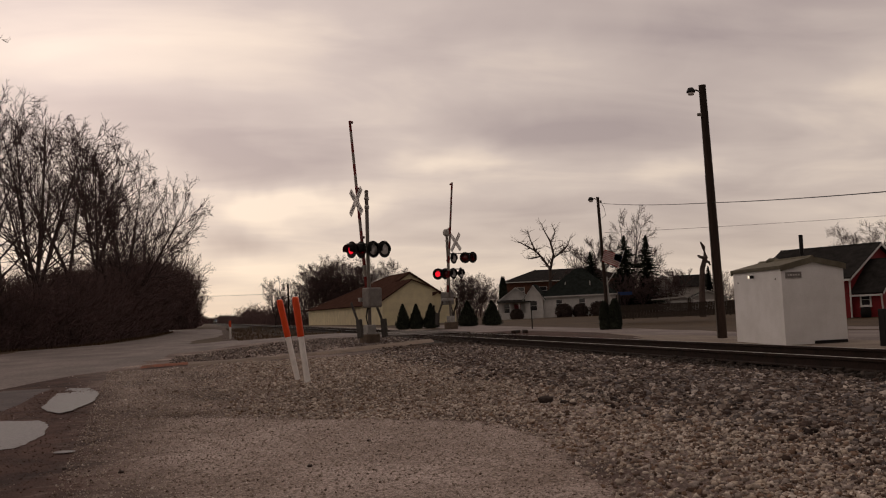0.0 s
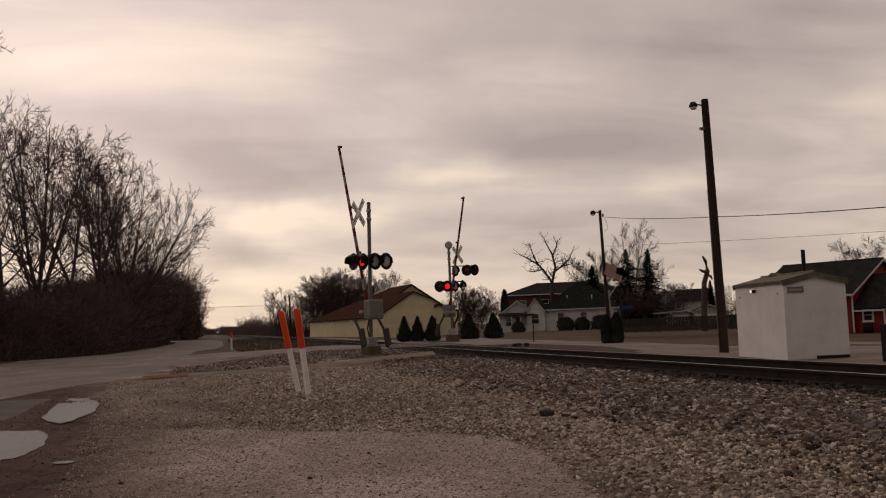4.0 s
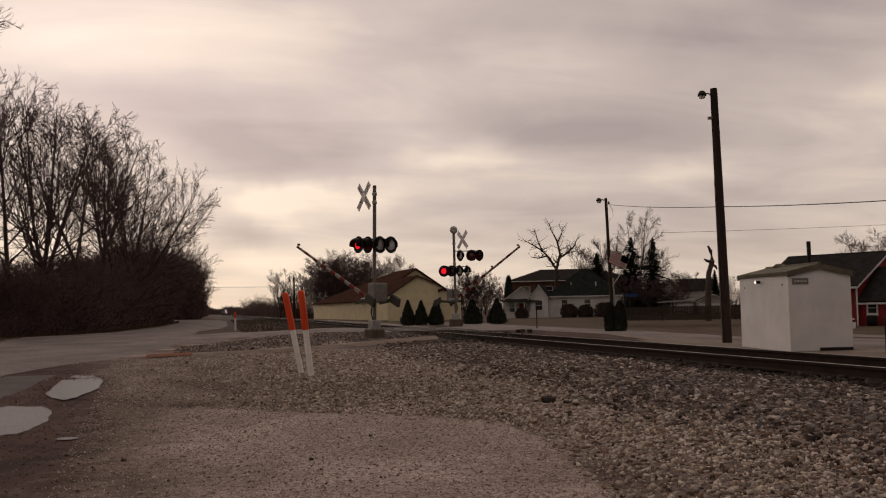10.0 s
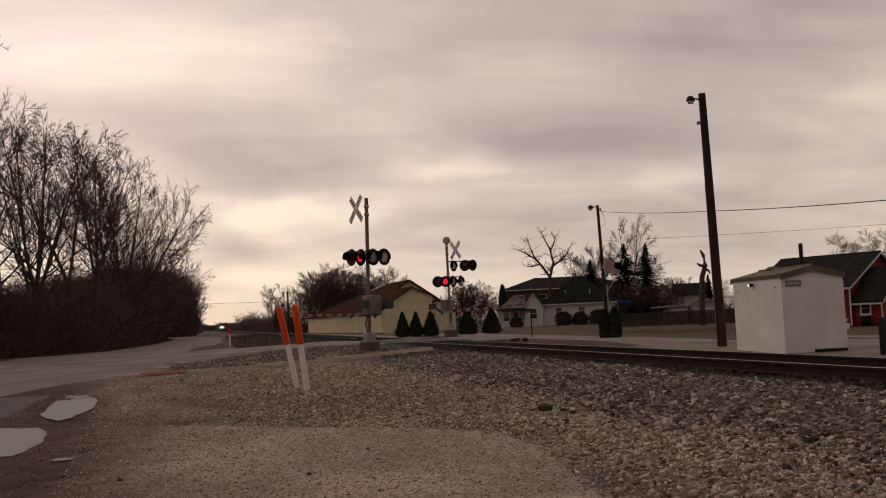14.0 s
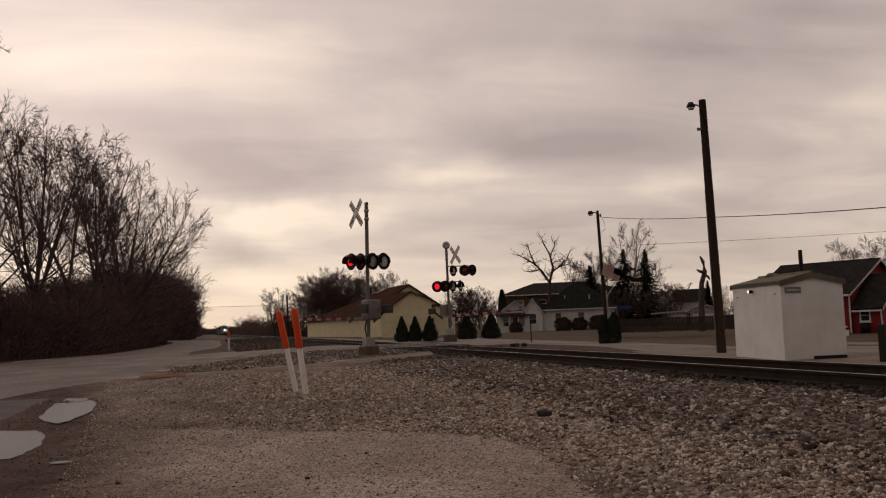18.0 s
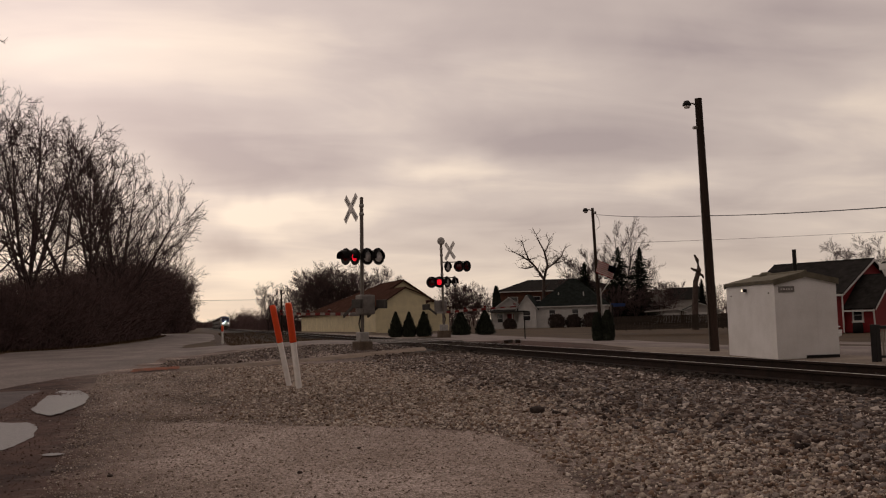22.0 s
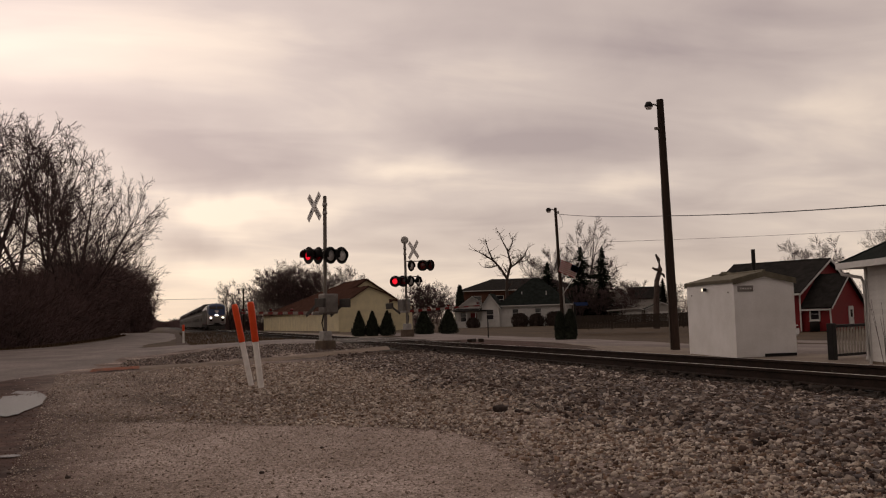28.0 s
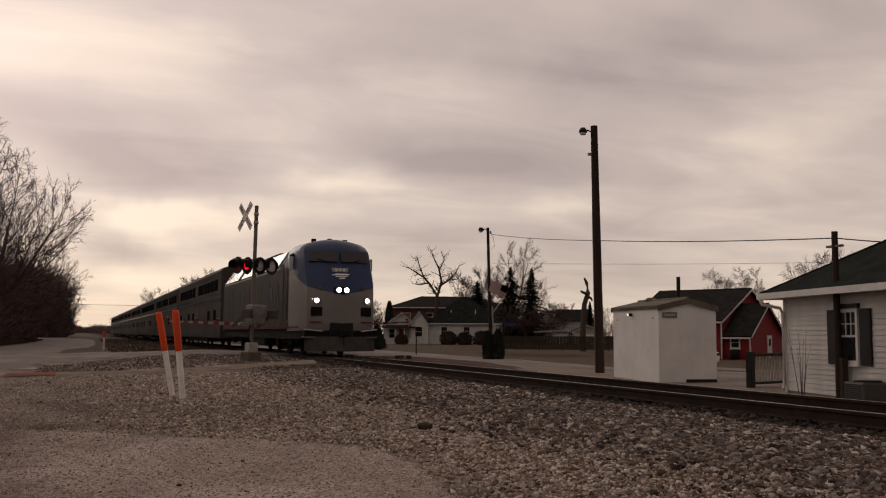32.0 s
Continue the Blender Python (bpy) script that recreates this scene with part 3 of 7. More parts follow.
def drape(name, left, right, material, up, label, category, along=1.5, across=5):
    """A strip between two lines of (x, y), laid on the ground with thickness."""
    def walk_line(pts, n):
        pts = [Vector(p) for p in pts]
        ln = [0]
        for a, b in zip(pts, pts[1:]):
            ln.append(ln[-1] + (b - a).length)
        out = []
        for i in range(n + 1):
            s = ln[-1] * i / n
            k = max(j for j in range(len(pts)) if ln[j] <= s + 1e-6)
            k = min(k, len(pts) - 2)
            f = (s - ln[k]) / (ln[k + 1] - ln[k])
            out.append(pts[k].lerp(pts[k + 1], f))
        return out
    total = sum((Vector(b) - Vector(a)).length for a, b in zip(left, left[1:]))
    n = max(2, int(total / along))
    A, B = walk_line(left, n), walk_line(right, n)
    verts, faces = [], []
    for i in range(n + 1):
        for j in range(across + 1):
            p = A[i].lerp(B[i], j / across)
            w = 0.12 * noise.noise((p.x * 0.8, p.y * 0.8, 5.0)) if j in (0, across) else 0
            edge = -0.06 if j in (0, across) else 0.0
            verts.append((p.x + w, p.y + w, lift(p.x, p.y) + up + edge))
    m = across + 1
    for i in range(n):
        for j in range(across):
            q = (i * m + j, i * m + j + 1, (i + 1) * m + j + 1, (i + 1) * m + j)
            faces.append(q)
    ob = raw(name, verts, faces, material, True)
    bm = bmesh.new()
    bm.from_mesh(ob.data)
    bmesh.ops.recalc_face_normals(bm, faces=bm.faces)
    if sum(f.normal.z for f in bm.faces) < 0:
        bmesh.ops.reverse_faces(bm, faces=bm.faces)
    bm.to_mesh(ob.data)
    bm.free()
    return tagged(ob, label, category, kind="structure")


def build_roads():
    drape("road", [(-9.3, -60), (-9.4, 20), (-11.4, 50), (-12.0, 58), (-9.9, 62), (-7.9, 66), (-6.9, 84), (-6.4, 104), (-6.9, 150), (-8.5, 166), (-22.0, 188), (-70.0, 198)], [(-4.4, -60), (-4.3, 20.6), (-3.3, 25), (-2.3, 28), (-1.7, 33.6), (-1.45, 42), (-1.45, 58), (-0.95, 66), (0.2, 79), (0.68, 98), (0.57, 124), (0.4, 150), (-0.9, 176), (-9.0, 196), (-24.0, 206), (-70.0, 214)], "road", 0.035, "worn pale asphalt frontage road beside the woods", "road", 2.0, 8)
    drape("road_crossing_west", [(-3.2, 36), (-1.3, 39.4), (0.7, 44.3), (2.5, 45.2), (4.15, 43.9), (5.8, 41.7), (7.1, 39.5)], [(-3.2, 60), (-1.4, 55.5), (1.0, 59.5), (3.6, 61.0), (5.2, 58.0), (6.2, 53.0), (7.1, 48.2)], "road", 0.05, "worn pale asphalt road leading over the track", "road", 0.8, 8)
    drape("road_crossing_east", [(10.5, 38.4), (14, 38.2), (17, 37), (19.6, 33)], [(10.5, 47.2), (14, 47.6), (17, 49), (19.6, 53)], "road", 0.05, "worn pale asphalt road leading over the track", "road", 0.8, 8)
    drape("road_town", [(18.7, -40), (18.7, 30), (18.7, 70), (19.0, 95)], [(22.0, -40), (21.6, 20), (21.4, 36), (22.8, 47), (24.0, 62), (25.5, 78), (26.0, 95)], "road", 0.05, "worn pale street beside the railway", "road", 2.0, 6)
    drape("road_side", [(22.1, -40), (21.7, 20), (21.6, 33.4)], [(34.0, -40), (40.0, 8), (41.0, 33.4)], "road", 0.05, "worn pale street corner behind the shed", "road", 2.0, 10)
    drape("road_back", [(33.2, 33.5), (34.6, 56)], [(41.0, 33.5), (39.0, 56)], "road", 0.05, "worn pale back street", "road", 2.0, 5)
    drape("pavement", [(-0.9, 26.5), (1.52, 27.9), (3.6, 28.5), (5.45, 29.0), (6.9, 30.2)], [(-0.95, 28.2), (1.59, 29.1), (3.75, 29.7), (5.79, 30.8), (7.2, 32.3)], "concrete", 0.05, "narrow worn concrete path towards the track", "pavement", 0.6, 4)
    drape("road_patch", [(-4.5, 13.6), (-4.5, 20.2)], [(-2.85, 14.2), (-3.05, 19.8)], "oldroad", 0.012, "worn dark asphalt patch beside the rut", "road", 0.5, 5)
    drape("road_mark", [(-2.1, 26.55), (-1.5, 26.9), (-0.9, 27.1)], [(-2.05, 26.95), (-1.5, 27.3), (-0.95, 27.5)], "faded_orange", 0.09, "faded orange paint mark on the path's end", "paint mark", 0.2, 4)
    for k, pts in enumerate(([(-2.5, 14.3), (-2.1, 14.0), (-1.98, 15.4), (-2.12, 17.4), (-2.5, 19.3), (-2.9, 18.9), (-2.78, 16.6)],
                             [(-2.9, 10.0), (-2.05, 9.9), (-1.95, 10.6), (-1.98, 11.4), (-2.1, 12.4), (-2.4, 13.0), (-3.0, 12.9)],
                             [(-1.56, 9.42), (-1.42, 9.36), (-1.34, 9.5), (-1.46, 9.58), (-1.56, 9.54)])):
        line = [Vector(p) for p in pts]
        for _ in range(4):  # round the outline off
            line = [q for a, b in zip(line, line[1:] + line[:1]) for q in (a.lerp(b, 0.25), a.lerp(b, 0.75))]
        mid = sum(line, Vector((0, 0))) / len(line)
        line = [mid + (p - mid) * (1.06 + 0.16 * noise.noise((p.x * 3.2, p.y * 1.4, 1.0)) + 0.08 * noise.noise((p.x * 11, p.y * 5, 4.0))) for p in line]
        z = sum(lift(p.x, p.y) for p in line) / len(line) + 0.012
        ob = raw("puddle", [(p.x, p.y, z) for p in line], [tuple(range(len(line)))], "ice")
        tagged(ob, "shallow half-frozen puddle in a muddy rut", "puddle", kind="structure")


def rail_profile():
    return [(-0.035, 0), (0.035, 0), (0.035, -0.035), (0.009, -0.05), (0.009, -0.14), (0.068, -0.158), (0.068, -0.17), (-0.068, -0.17), (-0.068, -0.158), (-0.009, -0.14), (-0.009, -0.05), (-0.035, -0.035)]


def build_track():
    track = thing("railway_track", pose(TRACK_X, 34.2, 0, 0, 0, math.degrees(math.atan(HEADING))) @ pose(0, -34.2, 0), "single railway track with rusty rails on dark ties", "railway track")
    stations = (-60, 1450)
    for side in (-0.7525, 0.7525):
        bm = bmesh.new()
        prof = rail_profile()
        ends = []
        for y in stations:
            ends.append([bm.verts.new((side + x, y, z)) for x, z in prof])
        k = len(prof)
        for a, b in zip(ends, ends[1:]):
            for i in range(k):
                bm.faces.new((a[i], a[(i + 1) % k], b[(i + 1) % k], b[i]))
        bmesh.ops.recalc_face_normals(bm, faces=bm.faces)
        r = part("rail", bm, "rail", track, "rusty steel rail")
        bm = bmesh.new()
        ends = [[bm.verts.new((side + x, y, z)) for x, z in ((-0.02, -0.01), (-0.02, 0.003), (0.02, 0.003), (0.02, -0.01))] for y in stations]
        for a, b in zip(ends, ends[1:]):
            for i in range(4):
                bm.faces.new((a[i], a[(i + 1) % 4], b[(i + 1) % 4], b[i]))
        bmesh.ops.recalc_face_normals(bm, faces=bm.faces)
        part("railhead", bm, "rail_top", r, "polished running surface")
    tie = None
    rnd = random.Random(4)
    y = -6.0
    rest_v, rest_f = [], []
    count = 0
    while y < 400:
        if not 37.5 < y < 48:
            if y < 75:
                m = pose(rnd.uniform(-0.05, 0.05), y, rnd.uniform(-0.05, -0.03), 0, 0, rnd.uniform(-1, 1))
                if tie is None:
                    tie = part("tie", boxm(-1.3, 1.3, -0.115, 0.115, -0.34, -0.165, bevel=0.012), "tie", track, at=m)
                else:
                    again(tie, m)
                count += 1
            else:
                b = len(rest_v)
                rest_v += [(TRACK_X + x - bend(y), y + dy, z) for x in (-1.3, 1.3) for dy in (-0.115, 0.115) for z in (-0.34, -0.165)]
                rest_f += [tuple(b + i for i in q) for q in ((0, 1, 3, 2), (4, 6, 7, 5), (0, 4, 5, 1), (2, 3, 7, 6), (1, 5, 7, 3))]
        y += 0.53
    tagged(raw("tie_row", rest_v, rest_f, "tie"), "far row of dark wooden ties", "railway ties", kind="stuff")
    # crossing panels between and outside the rails
    for x0, x1 in ((-0.68, 0.68), (-1.62, -0.81), (0.81, 1.62)):
        for i in range(4):
            y0 = 38.2 + i * 2.3
            part("panel", boxm(x0, x1, y0, y0 + 2.27, -0.14, -0.006, bevel=0.015), "panel", track, "dark crossing panel")


build_ground()
build_roads()
build_track()



# ---- crossing signals ----
ARM_TURN = 20.0  # the lowered arms point this many degrees off the track


def light_unit(parent, m, face, lit, lens):
    """A flashing light: round background, hood, housing and lens. It faces its local -y."""
    u = part("flasher", lathe([(0.0, 0.0), (0.30, 0.0), (0.30, 0.012), (0.0, 0.012)], 20, "y"), "black", parent, "round black light with a hood", at=m)
    part("housing", lathe([(0.0, 0.012), (0.17, 0.012), (0.15, 0.12), (0.06, 0.2), (0.0, 0.2)], 16, "y"), "black", u)
    bm = bmesh.new()
    n = 14
    rings = []
    deep = 0.24 if lens == "flash" else 0.13
    for d, r in ((0.0, 0.22), (-0.1, 0.215), (-deep, 0.205)):
        ring = []
        for k in range(n + 1):
            a = math.pi * (-0.12 + 1.24 * k / n)
            drop = 1.0 if d > -0.2 else 0.9
            ring.append(bm.verts.new((math.cos(a) * r, d, math.sin(a) * r * drop)))
        rings.append(ring)
    for a, b in zip(rings, rings[1:]):
        for k in range(n):
            bm.faces.new((a[k], a[k + 1], b[k + 1], b[k]))
    bmesh.ops.solidify(bm, geom=bm.faces[:], thickness=0.008)
    part("hood", smooth(bm), "black", u)
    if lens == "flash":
        # turning disc added to imitate flashing: one side shines, the other is dark
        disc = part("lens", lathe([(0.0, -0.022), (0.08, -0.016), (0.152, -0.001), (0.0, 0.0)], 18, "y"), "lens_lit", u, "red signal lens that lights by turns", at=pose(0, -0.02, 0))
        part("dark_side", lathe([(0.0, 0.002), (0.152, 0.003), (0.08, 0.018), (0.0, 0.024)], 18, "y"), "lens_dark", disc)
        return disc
    part("lens", lathe([(0.0, -0.045), (0.1, -0.036), (0.185, -0.006), (0.19, 0.0), (0.0, 0.0)], 18, "y"), lens, u, "signal lens")
    return u


def crossbuck(parent, m):
    """Two crossed white boards; the words on them are too small to read."""
    for k, a in enumerate((45, -45)):
        b = part("board", boxm(-0.61, 0.61, -0.008 - 0.02 * k, 0.008 - 0.02 * k, -0.115, 0.115, bevel=0.006), "white", parent, "white crossbuck board", at=m @ pose(0, 0, 0, 0, a, 0))
        for s in (-1, 1):
            for i in range(5):
                x = s * (0.2 + 0.075 * i)
                part("letter_bar", boxm(x - 0.016, x + 0.016, -0.012 - 0.02 * k, -0.008 - 0.02 * k, -0.055, 0.055), "black", b)


def crossing_signal(name, m, label, top):
    """A gate mast with crossbuck, lights, mechanism and counterweight; the arm is the part that turns."""
    g = thing(name, m, label, "crossing signal", "railway crossing signals")
    part("foundation", boxm(-0.27, 0.27, -0.27, 0.27, -0.4, 0.30, bevel=0.04), "base_concrete", g, "weathered concrete base")
    part("junction_base", boxm(-0.17, 0.17, -0.17, 0.17, 0.22, 0.62, bevel=0.03), "alu", g, "grey cast junction box")
    for x in (-0.13, 0.13):
        for y in (-0.13, 0.13):
            part("bolt", tube([(x * 1.6, y * 1.6, 0.25), (x * 1.6, y * 1.6, 0.34)], 0.02, 6), "galv", g)
    mast = part("mast", tube([(0, 0, 0.5), (0, 0, top)], 0.065, 14), "galv", g, "tall steel mast")
    part("cap", lathe([(0.0, top + 0.06), (0.05, top + 0.05), (0.075, top), (0.0, top)], 12), "galv", mast)
    for z in (top - 0.55, top - 0.25, 3.25):
        part("clamp", lathe([(0.0, z - 0.05), (0.085, z - 0.05), (0.085, z + 0.05), (0.0, z + 0.05)], 12), "alu", mast)
    return g


def gate_arm(parent, m, length, lamp_at):
    """The striped arm with its lamps and counterweights; it points along its local y from the pivot."""
    arm = new("gate_arm")
    arm.parent = parent
    arm.matrix_basis = m
    n = 16
    for i in range(n):
        a, b = length * i / n, length * (i + 1) / n
        w = 0.062 - 0.03 * (i / n)
        part("stripe", boxm(-0.035, 0.035, 0.25 + a * (length - 0.25) / length, 0.25 + b * (length - 0.25) / length, -w, w), "arm_red" if i % 2 else "arm_white", arm, "red reflective stripe" if i % 2 else "white reflective stripe")
    for y in (length - 0.1, length * 0.62, length * 0.36):
        part("arm_lamp", lathe([(0.0, -0.05), (0.045, -0.05), (0.05, 0.0), (0.045, 0.05), (0.0, 0.05)], 10, "x"), "lens_dark", arm, "small red arm lamp", at=pose(0, y, 0.12))
    for s in (-1, 1):
        x = 0.34 if s > 0 else -0.62
        part("support_arm", boxm(x - 0.015, x + 0.015, -0.75, 0.2, -0.06, 0.06, bevel=0.008), "castiron", arm, at=pose(0, 0, 0, -26))
        part("counterweight", boxm(x - 0.05, x + 0.05, -1.12, -0.5, 0.2, 0.5, bevel=0.02), "castiron", arm, "dark cast counterweight")
    part("crosspiece", boxm(-0.35, 0.35, 0.2, 0.32, -0.05, 0.05, bevel=0.008), "alu", arm)
    return arm


ARMS = []
M["mech"] = mat("weathered_case_grey", (0.24, 0.22, 0.205), 0.55, 0.2, 4, 50, 0.1, metal=0.1)
M["castiron"] = mat("dull_cast_iron", (0.075, 0.068, 0.062), 0.8, 0.2, 5, 50, 0.2)
M["arm_red"] = mat("dull_arm_red", (0.16, 0.018, 0.016), 0.7, 0.2, 6, 50, 0.1)
# stripe white, set darker than the plain white paint
M["arm_white"] = mat("dirty_arm_white", (0.27, 0.235, 0.21), 0.7, 0.2, 6, 50, 0.1)
M["base_concrete"] = mat("stained_concrete", (0.15, 0.112, 0.085), 0.9, 0.25, 3, 40, 0.4)
FLASHERS = []


def build_signals():
    # the near signal stands on the lot's side of the road, the far one on the town's side
    for k, (name, x, y, rz) in enumerate((("crossing_signal", 5.06, 32.2, ARM_TURN), ("crossing_signal", 11.82, 47.6, 180 + ARM_TURN))):
        z0 = lift(x, y) + (0.0 if k == 0 else 0.1)
        g = crossing_signal(name, pose(0, 0, 0, 0, 0.8 if k == 0 else -0.4, 0) @ pose(0, 0, 0, 0, 0, rz), "grey steel crossing signal with striped gate arm beside the track" if k == 0 else "grey crossing signal with a bell beyond the track", 5.3 if k == 0 else 4.85)
        g.location = (x, y, z0)
        # local +y: along the lowered arm; local -x: towards the traffic that it stops
        crossbuck(g, pose(-0.32 if k == 0 else -0.46, 0.17 if k == 0 else 0.12, 4.95 if k == 0 else 4.5, 0, 0, -90))
        back = pose(0, 0, 0, 0, 0, -rz)
        if k == 0:
            part("cross_arm", tube([(-0.74, 0, 3.45), (0.66, 0, 3.45)], 0.028, 8), "galv", g, at=back)
            lamps = ((-0.57, 0.02, 3.25, -62, "flash"), (-0.24, 0.02, 3.25, -62, "flash"), (0.17, -0.16, 3.25, 34, "lens_grey"), (0.56, -0.16, 3.25, 34, "lens_grey"))
        else:
            part("cross_arm", tube([(-0.66, 0, 3.08), (0.66, 0, 3.08)], 0.028, 8), "galv", g, at=back)
            part("cross_arm", tube([(0, 0, 3.9), (1.35, 0, 3.9)], 0.028, 8), "galv", g, at=back)
            lamps = ((-0.6, -0.1, 2.85, -32, "flash"), (-0.18, -0.1, 2.85, -32, "flash"), (0.24, -0.1, 2.85, 40, "lens_grey"), (0.66, -0.1, 2.85, 52, "lens_grey"), (0.30, -0.1, 3.66, 40, "lens_grey"), (0.92, -0.1, 3.66, -30, "lens_dark"), (1.34, -0.1, 3.66, -58, "lens_dark"))
            bell = part("bell", lathe([(0.0, 0.0), (0.12, 0.0), (0.21, 0.07), (0.18, 0.2), (0.0, 0.26)], 18, "y"), "alu", g, "round grey crossing bell", at=back @ pose(0, -0.1, 5.02))
            part("bell_bracket", tube([(0, 0.1, -0.3), (0, 0.1, 0.0)], 0.03, 8), "galv", bell)
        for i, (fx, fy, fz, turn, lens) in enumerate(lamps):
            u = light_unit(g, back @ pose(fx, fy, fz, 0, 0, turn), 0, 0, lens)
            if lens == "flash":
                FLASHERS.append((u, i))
        box = part("gate_mechanism", boxm(-0.27, 0.27, -0.24, 0.24, 1.22, 1.90, bevel=0.05), "mech", g, "grey gate mechanism box", at=pose(-0.07, -0.34, 0))
        part("mechanism_door", boxm(-0.22, 0.22, -0.256, -0.235, 1.27, 1.85, bevel=0.006), "mech", box)
        part("hinge", tube([(-0.21, -0.262, 1.3), (-0.21, -0.262, 1.6)], 0.012, 6), "galv", box)
        part("conduit", tube([(-0.1, -0.05, 1.2), (-0.2, -0.12, 0.9), (-0.12, -0.1, 0.6)], 0.025, 8), "black", g)
        ARMS.append((gate_arm(g, pose(-0.03 if k == 0 else 0.2, 0.0, 1.24), 6.9 if k == 0 else 6.4, 0), k))


build_signals()


# ---- buildings ----
def window(parent, m, w, h, trim="trim", muntins=False, name="window"):
    """A window in a wall: m is its lower left corner, x along the wall, facing -y."""
    t = 0.09
    bm = boxm(-t, w + t, -0.05, 0.02, h, h + t)
    boxm(-t, w + t, -0.05, 0.02, -t, 0, bm)
    boxm(-t, 0, -0.05, 0.02, 0, h, bm)
    boxm(w, w + t, -0.05, 0.02, 0, h, bm)
    ob = part(name, bm, trim, parent, "white framed window", at=m)
    part("pane", boxm(0, w, -0.015, 0.01, 0, h), "window", ob, "dark window pane")
    part("sash", boxm(0, w, -0.035, 0.0, h * 0.48, h * 0.53), trim, ob)
    if muntins:
        for x in (w / 3, 2 * w / 3):
            part("muntin", boxm(x - 0.012, x + 0.012, -0.03, 0, h * 0.53, h), trim, ob)
        part("muntin", boxm(0, w, -0.03, 0, h * 0.76 - 0.012, h * 0.76 + 0.012), trim, ob)
    part("sill", boxm(-t - 0.03, w + t + 0.03, -0.09, 0.02, -t - 0.04, -t), trim, ob)
    return ob


def gable_body(parent, W, L, h, peak, wall, roof, over=0.35, at=None, apex=0.5, hr=None, name="wall", rake="trim"):
    """Walls with gables at y = 0 and y = L and a roof of two slabs; hr: the eave's height on the far side."""
    at = at or Matrix()
    hr = h if hr is None else hr
    bm = bmesh.new()
    out = [(0, 0), (W, 0), (W, hr), (W * apex, peak), (0, h)]
    a = [bm.verts.new((x, 0, z)) for x, z in out]
    b = [bm.verts.new((x, L, z)) for x, z in out]
    for k in range(5):
        bm.faces.new((a[k], a[(k + 1) % 5], b[(k + 1) % 5], b[k]))
    bm.faces.new(a[::-1]), bm.faces.new(b)
    bmesh.ops.recalc_face_normals(bm, faces=bm.faces)
    part(name, bm, wall, parent, at=at)
    sl, sr = (peak - h) / (W * apex), (peak - hr) / (W * (1 - apex))
    t = 0.03
    x0, x1, xm = -over, W + over, W * apex
    e = 0.02
    r = part("roof", slab([(x0, -over, h - sl * over + e), (xm, -over, peak + e), (xm, L + over, peak + e), (x0, L + over, h - sl * over + e)], 0.1), roof, parent, "shingled roof slope", at=at)
    part("roof", slab([(xm, -over, peak + e), (x1, -over, hr - sr * over + e), (x1, L + over, hr - sr * over + e), (xm, L + over, peak + e)], 0.1), roof, parent, "shingled roof slope", at=at)
    # rake boards
    for y in (-over - 0.025, L + over):
        for p, q in (((x0, h - sl * over), (xm, peak)), ((xm, peak), (x1, hr - sr * over))):
            bm = bmesh.new()
            vs = [bm.verts.new((x, yy, z)) for yy in (y, y + 0.025) for x, z in ((p[0], p[1] - 0.05), (q[0], q[1] - 0.05), (q[0], q[1] + 0.08), (p[0], p[1] + 0.08))]
            for f in ((0, 1, 2, 3), (7, 6, 5, 4), (0, 4, 5, 1), (1, 5, 6, 2), (2, 6, 7, 3), (3, 7, 4, 0)):
                bm.faces.new([vs[i] for i in f])
            part("rake_board", bm, rake, parent, at=at)
    part("ridge", tube([(xm, -over, peak + 0.11), (xm, L + over, peak + 0.11)], 0.06, 6), roof, parent, at=at)


def hip_body(parent, W, L, h, rise, wall, roof, over=0.5, at=None, gap=None):
    at = at or Matrix()
    part("wall", boxm(0, W, 0, L, 0, h), wall, parent, at=at)
    o = over
    half = min(W, L) / 2 + o
    if L >= W:
        r1, r2 = (W / 2, -o + half), (W / 2, L + o - half)
    else:
        r1, r2 = (-o + half, L / 2), (W + o - half, L / 2)
    c = [(-o, -o), (W + o, -o), (W + o, L + o), (-o, L + o)]
    C = [(x, y, h) for x, y in c]
    R1, R2 = (*r1, h + rise), (*r2, h + rise)
    faces = ([C[0], C[1], R1], [C[1], C[2], R2, R1], [C[2], C[3], R2], [C[3], C[0], R1, R2]) if L >= W else ([C[0], C[1], R2, R1], [C[1], C[2], R2], [C[2], C[3], R1, R2], [C[3], C[0], R1])
    for f in faces:
        part("roof", slab(f, 0.06), roof, parent, "shingled roof slope", at=at)
    for p in C:
        part("hip_cap", tube([Vector(p) + Vector((0, 0, 0.05)), Vector(min((R1, R2), key=lambda r: (Vector(r) - Vector(p)).length)) + Vector((0, 0, 0.07))], 0.05, 6), roof, parent, at=at)
    for a, b in zip(C, C[1:] + C[:1]):
        a, b = Vector(a), Vector(b)
        d = (b - a).normalized()
        nrm = Vector((d.y, -d.x, 0))
        bm = bmesh.new()
        vs = [bm.verts.new(p + nrm * k + Vector((0, 0, z))) for k in (0.0, 0.08) for p, z in ((a, -0.08), (b, -0.08), (b, 0.07), (a, 0.07))]
        for f in ((0, 1, 2, 3), (7, 6, 5, 4), (0, 4, 5, 1), (1, 5, 6, 2), (2, 6, 7, 3), (3, 7, 4, 0)):
            bm.faces.new([vs[i] for i in f])
        part("gutter", bm, "trim", parent, "white eave gutter", at=at)
    bm = boxm(-o, W + o, -o, L + o, h - 0.06, h - 0.02)
    part("soffit", bm, "trim", parent, at=at)


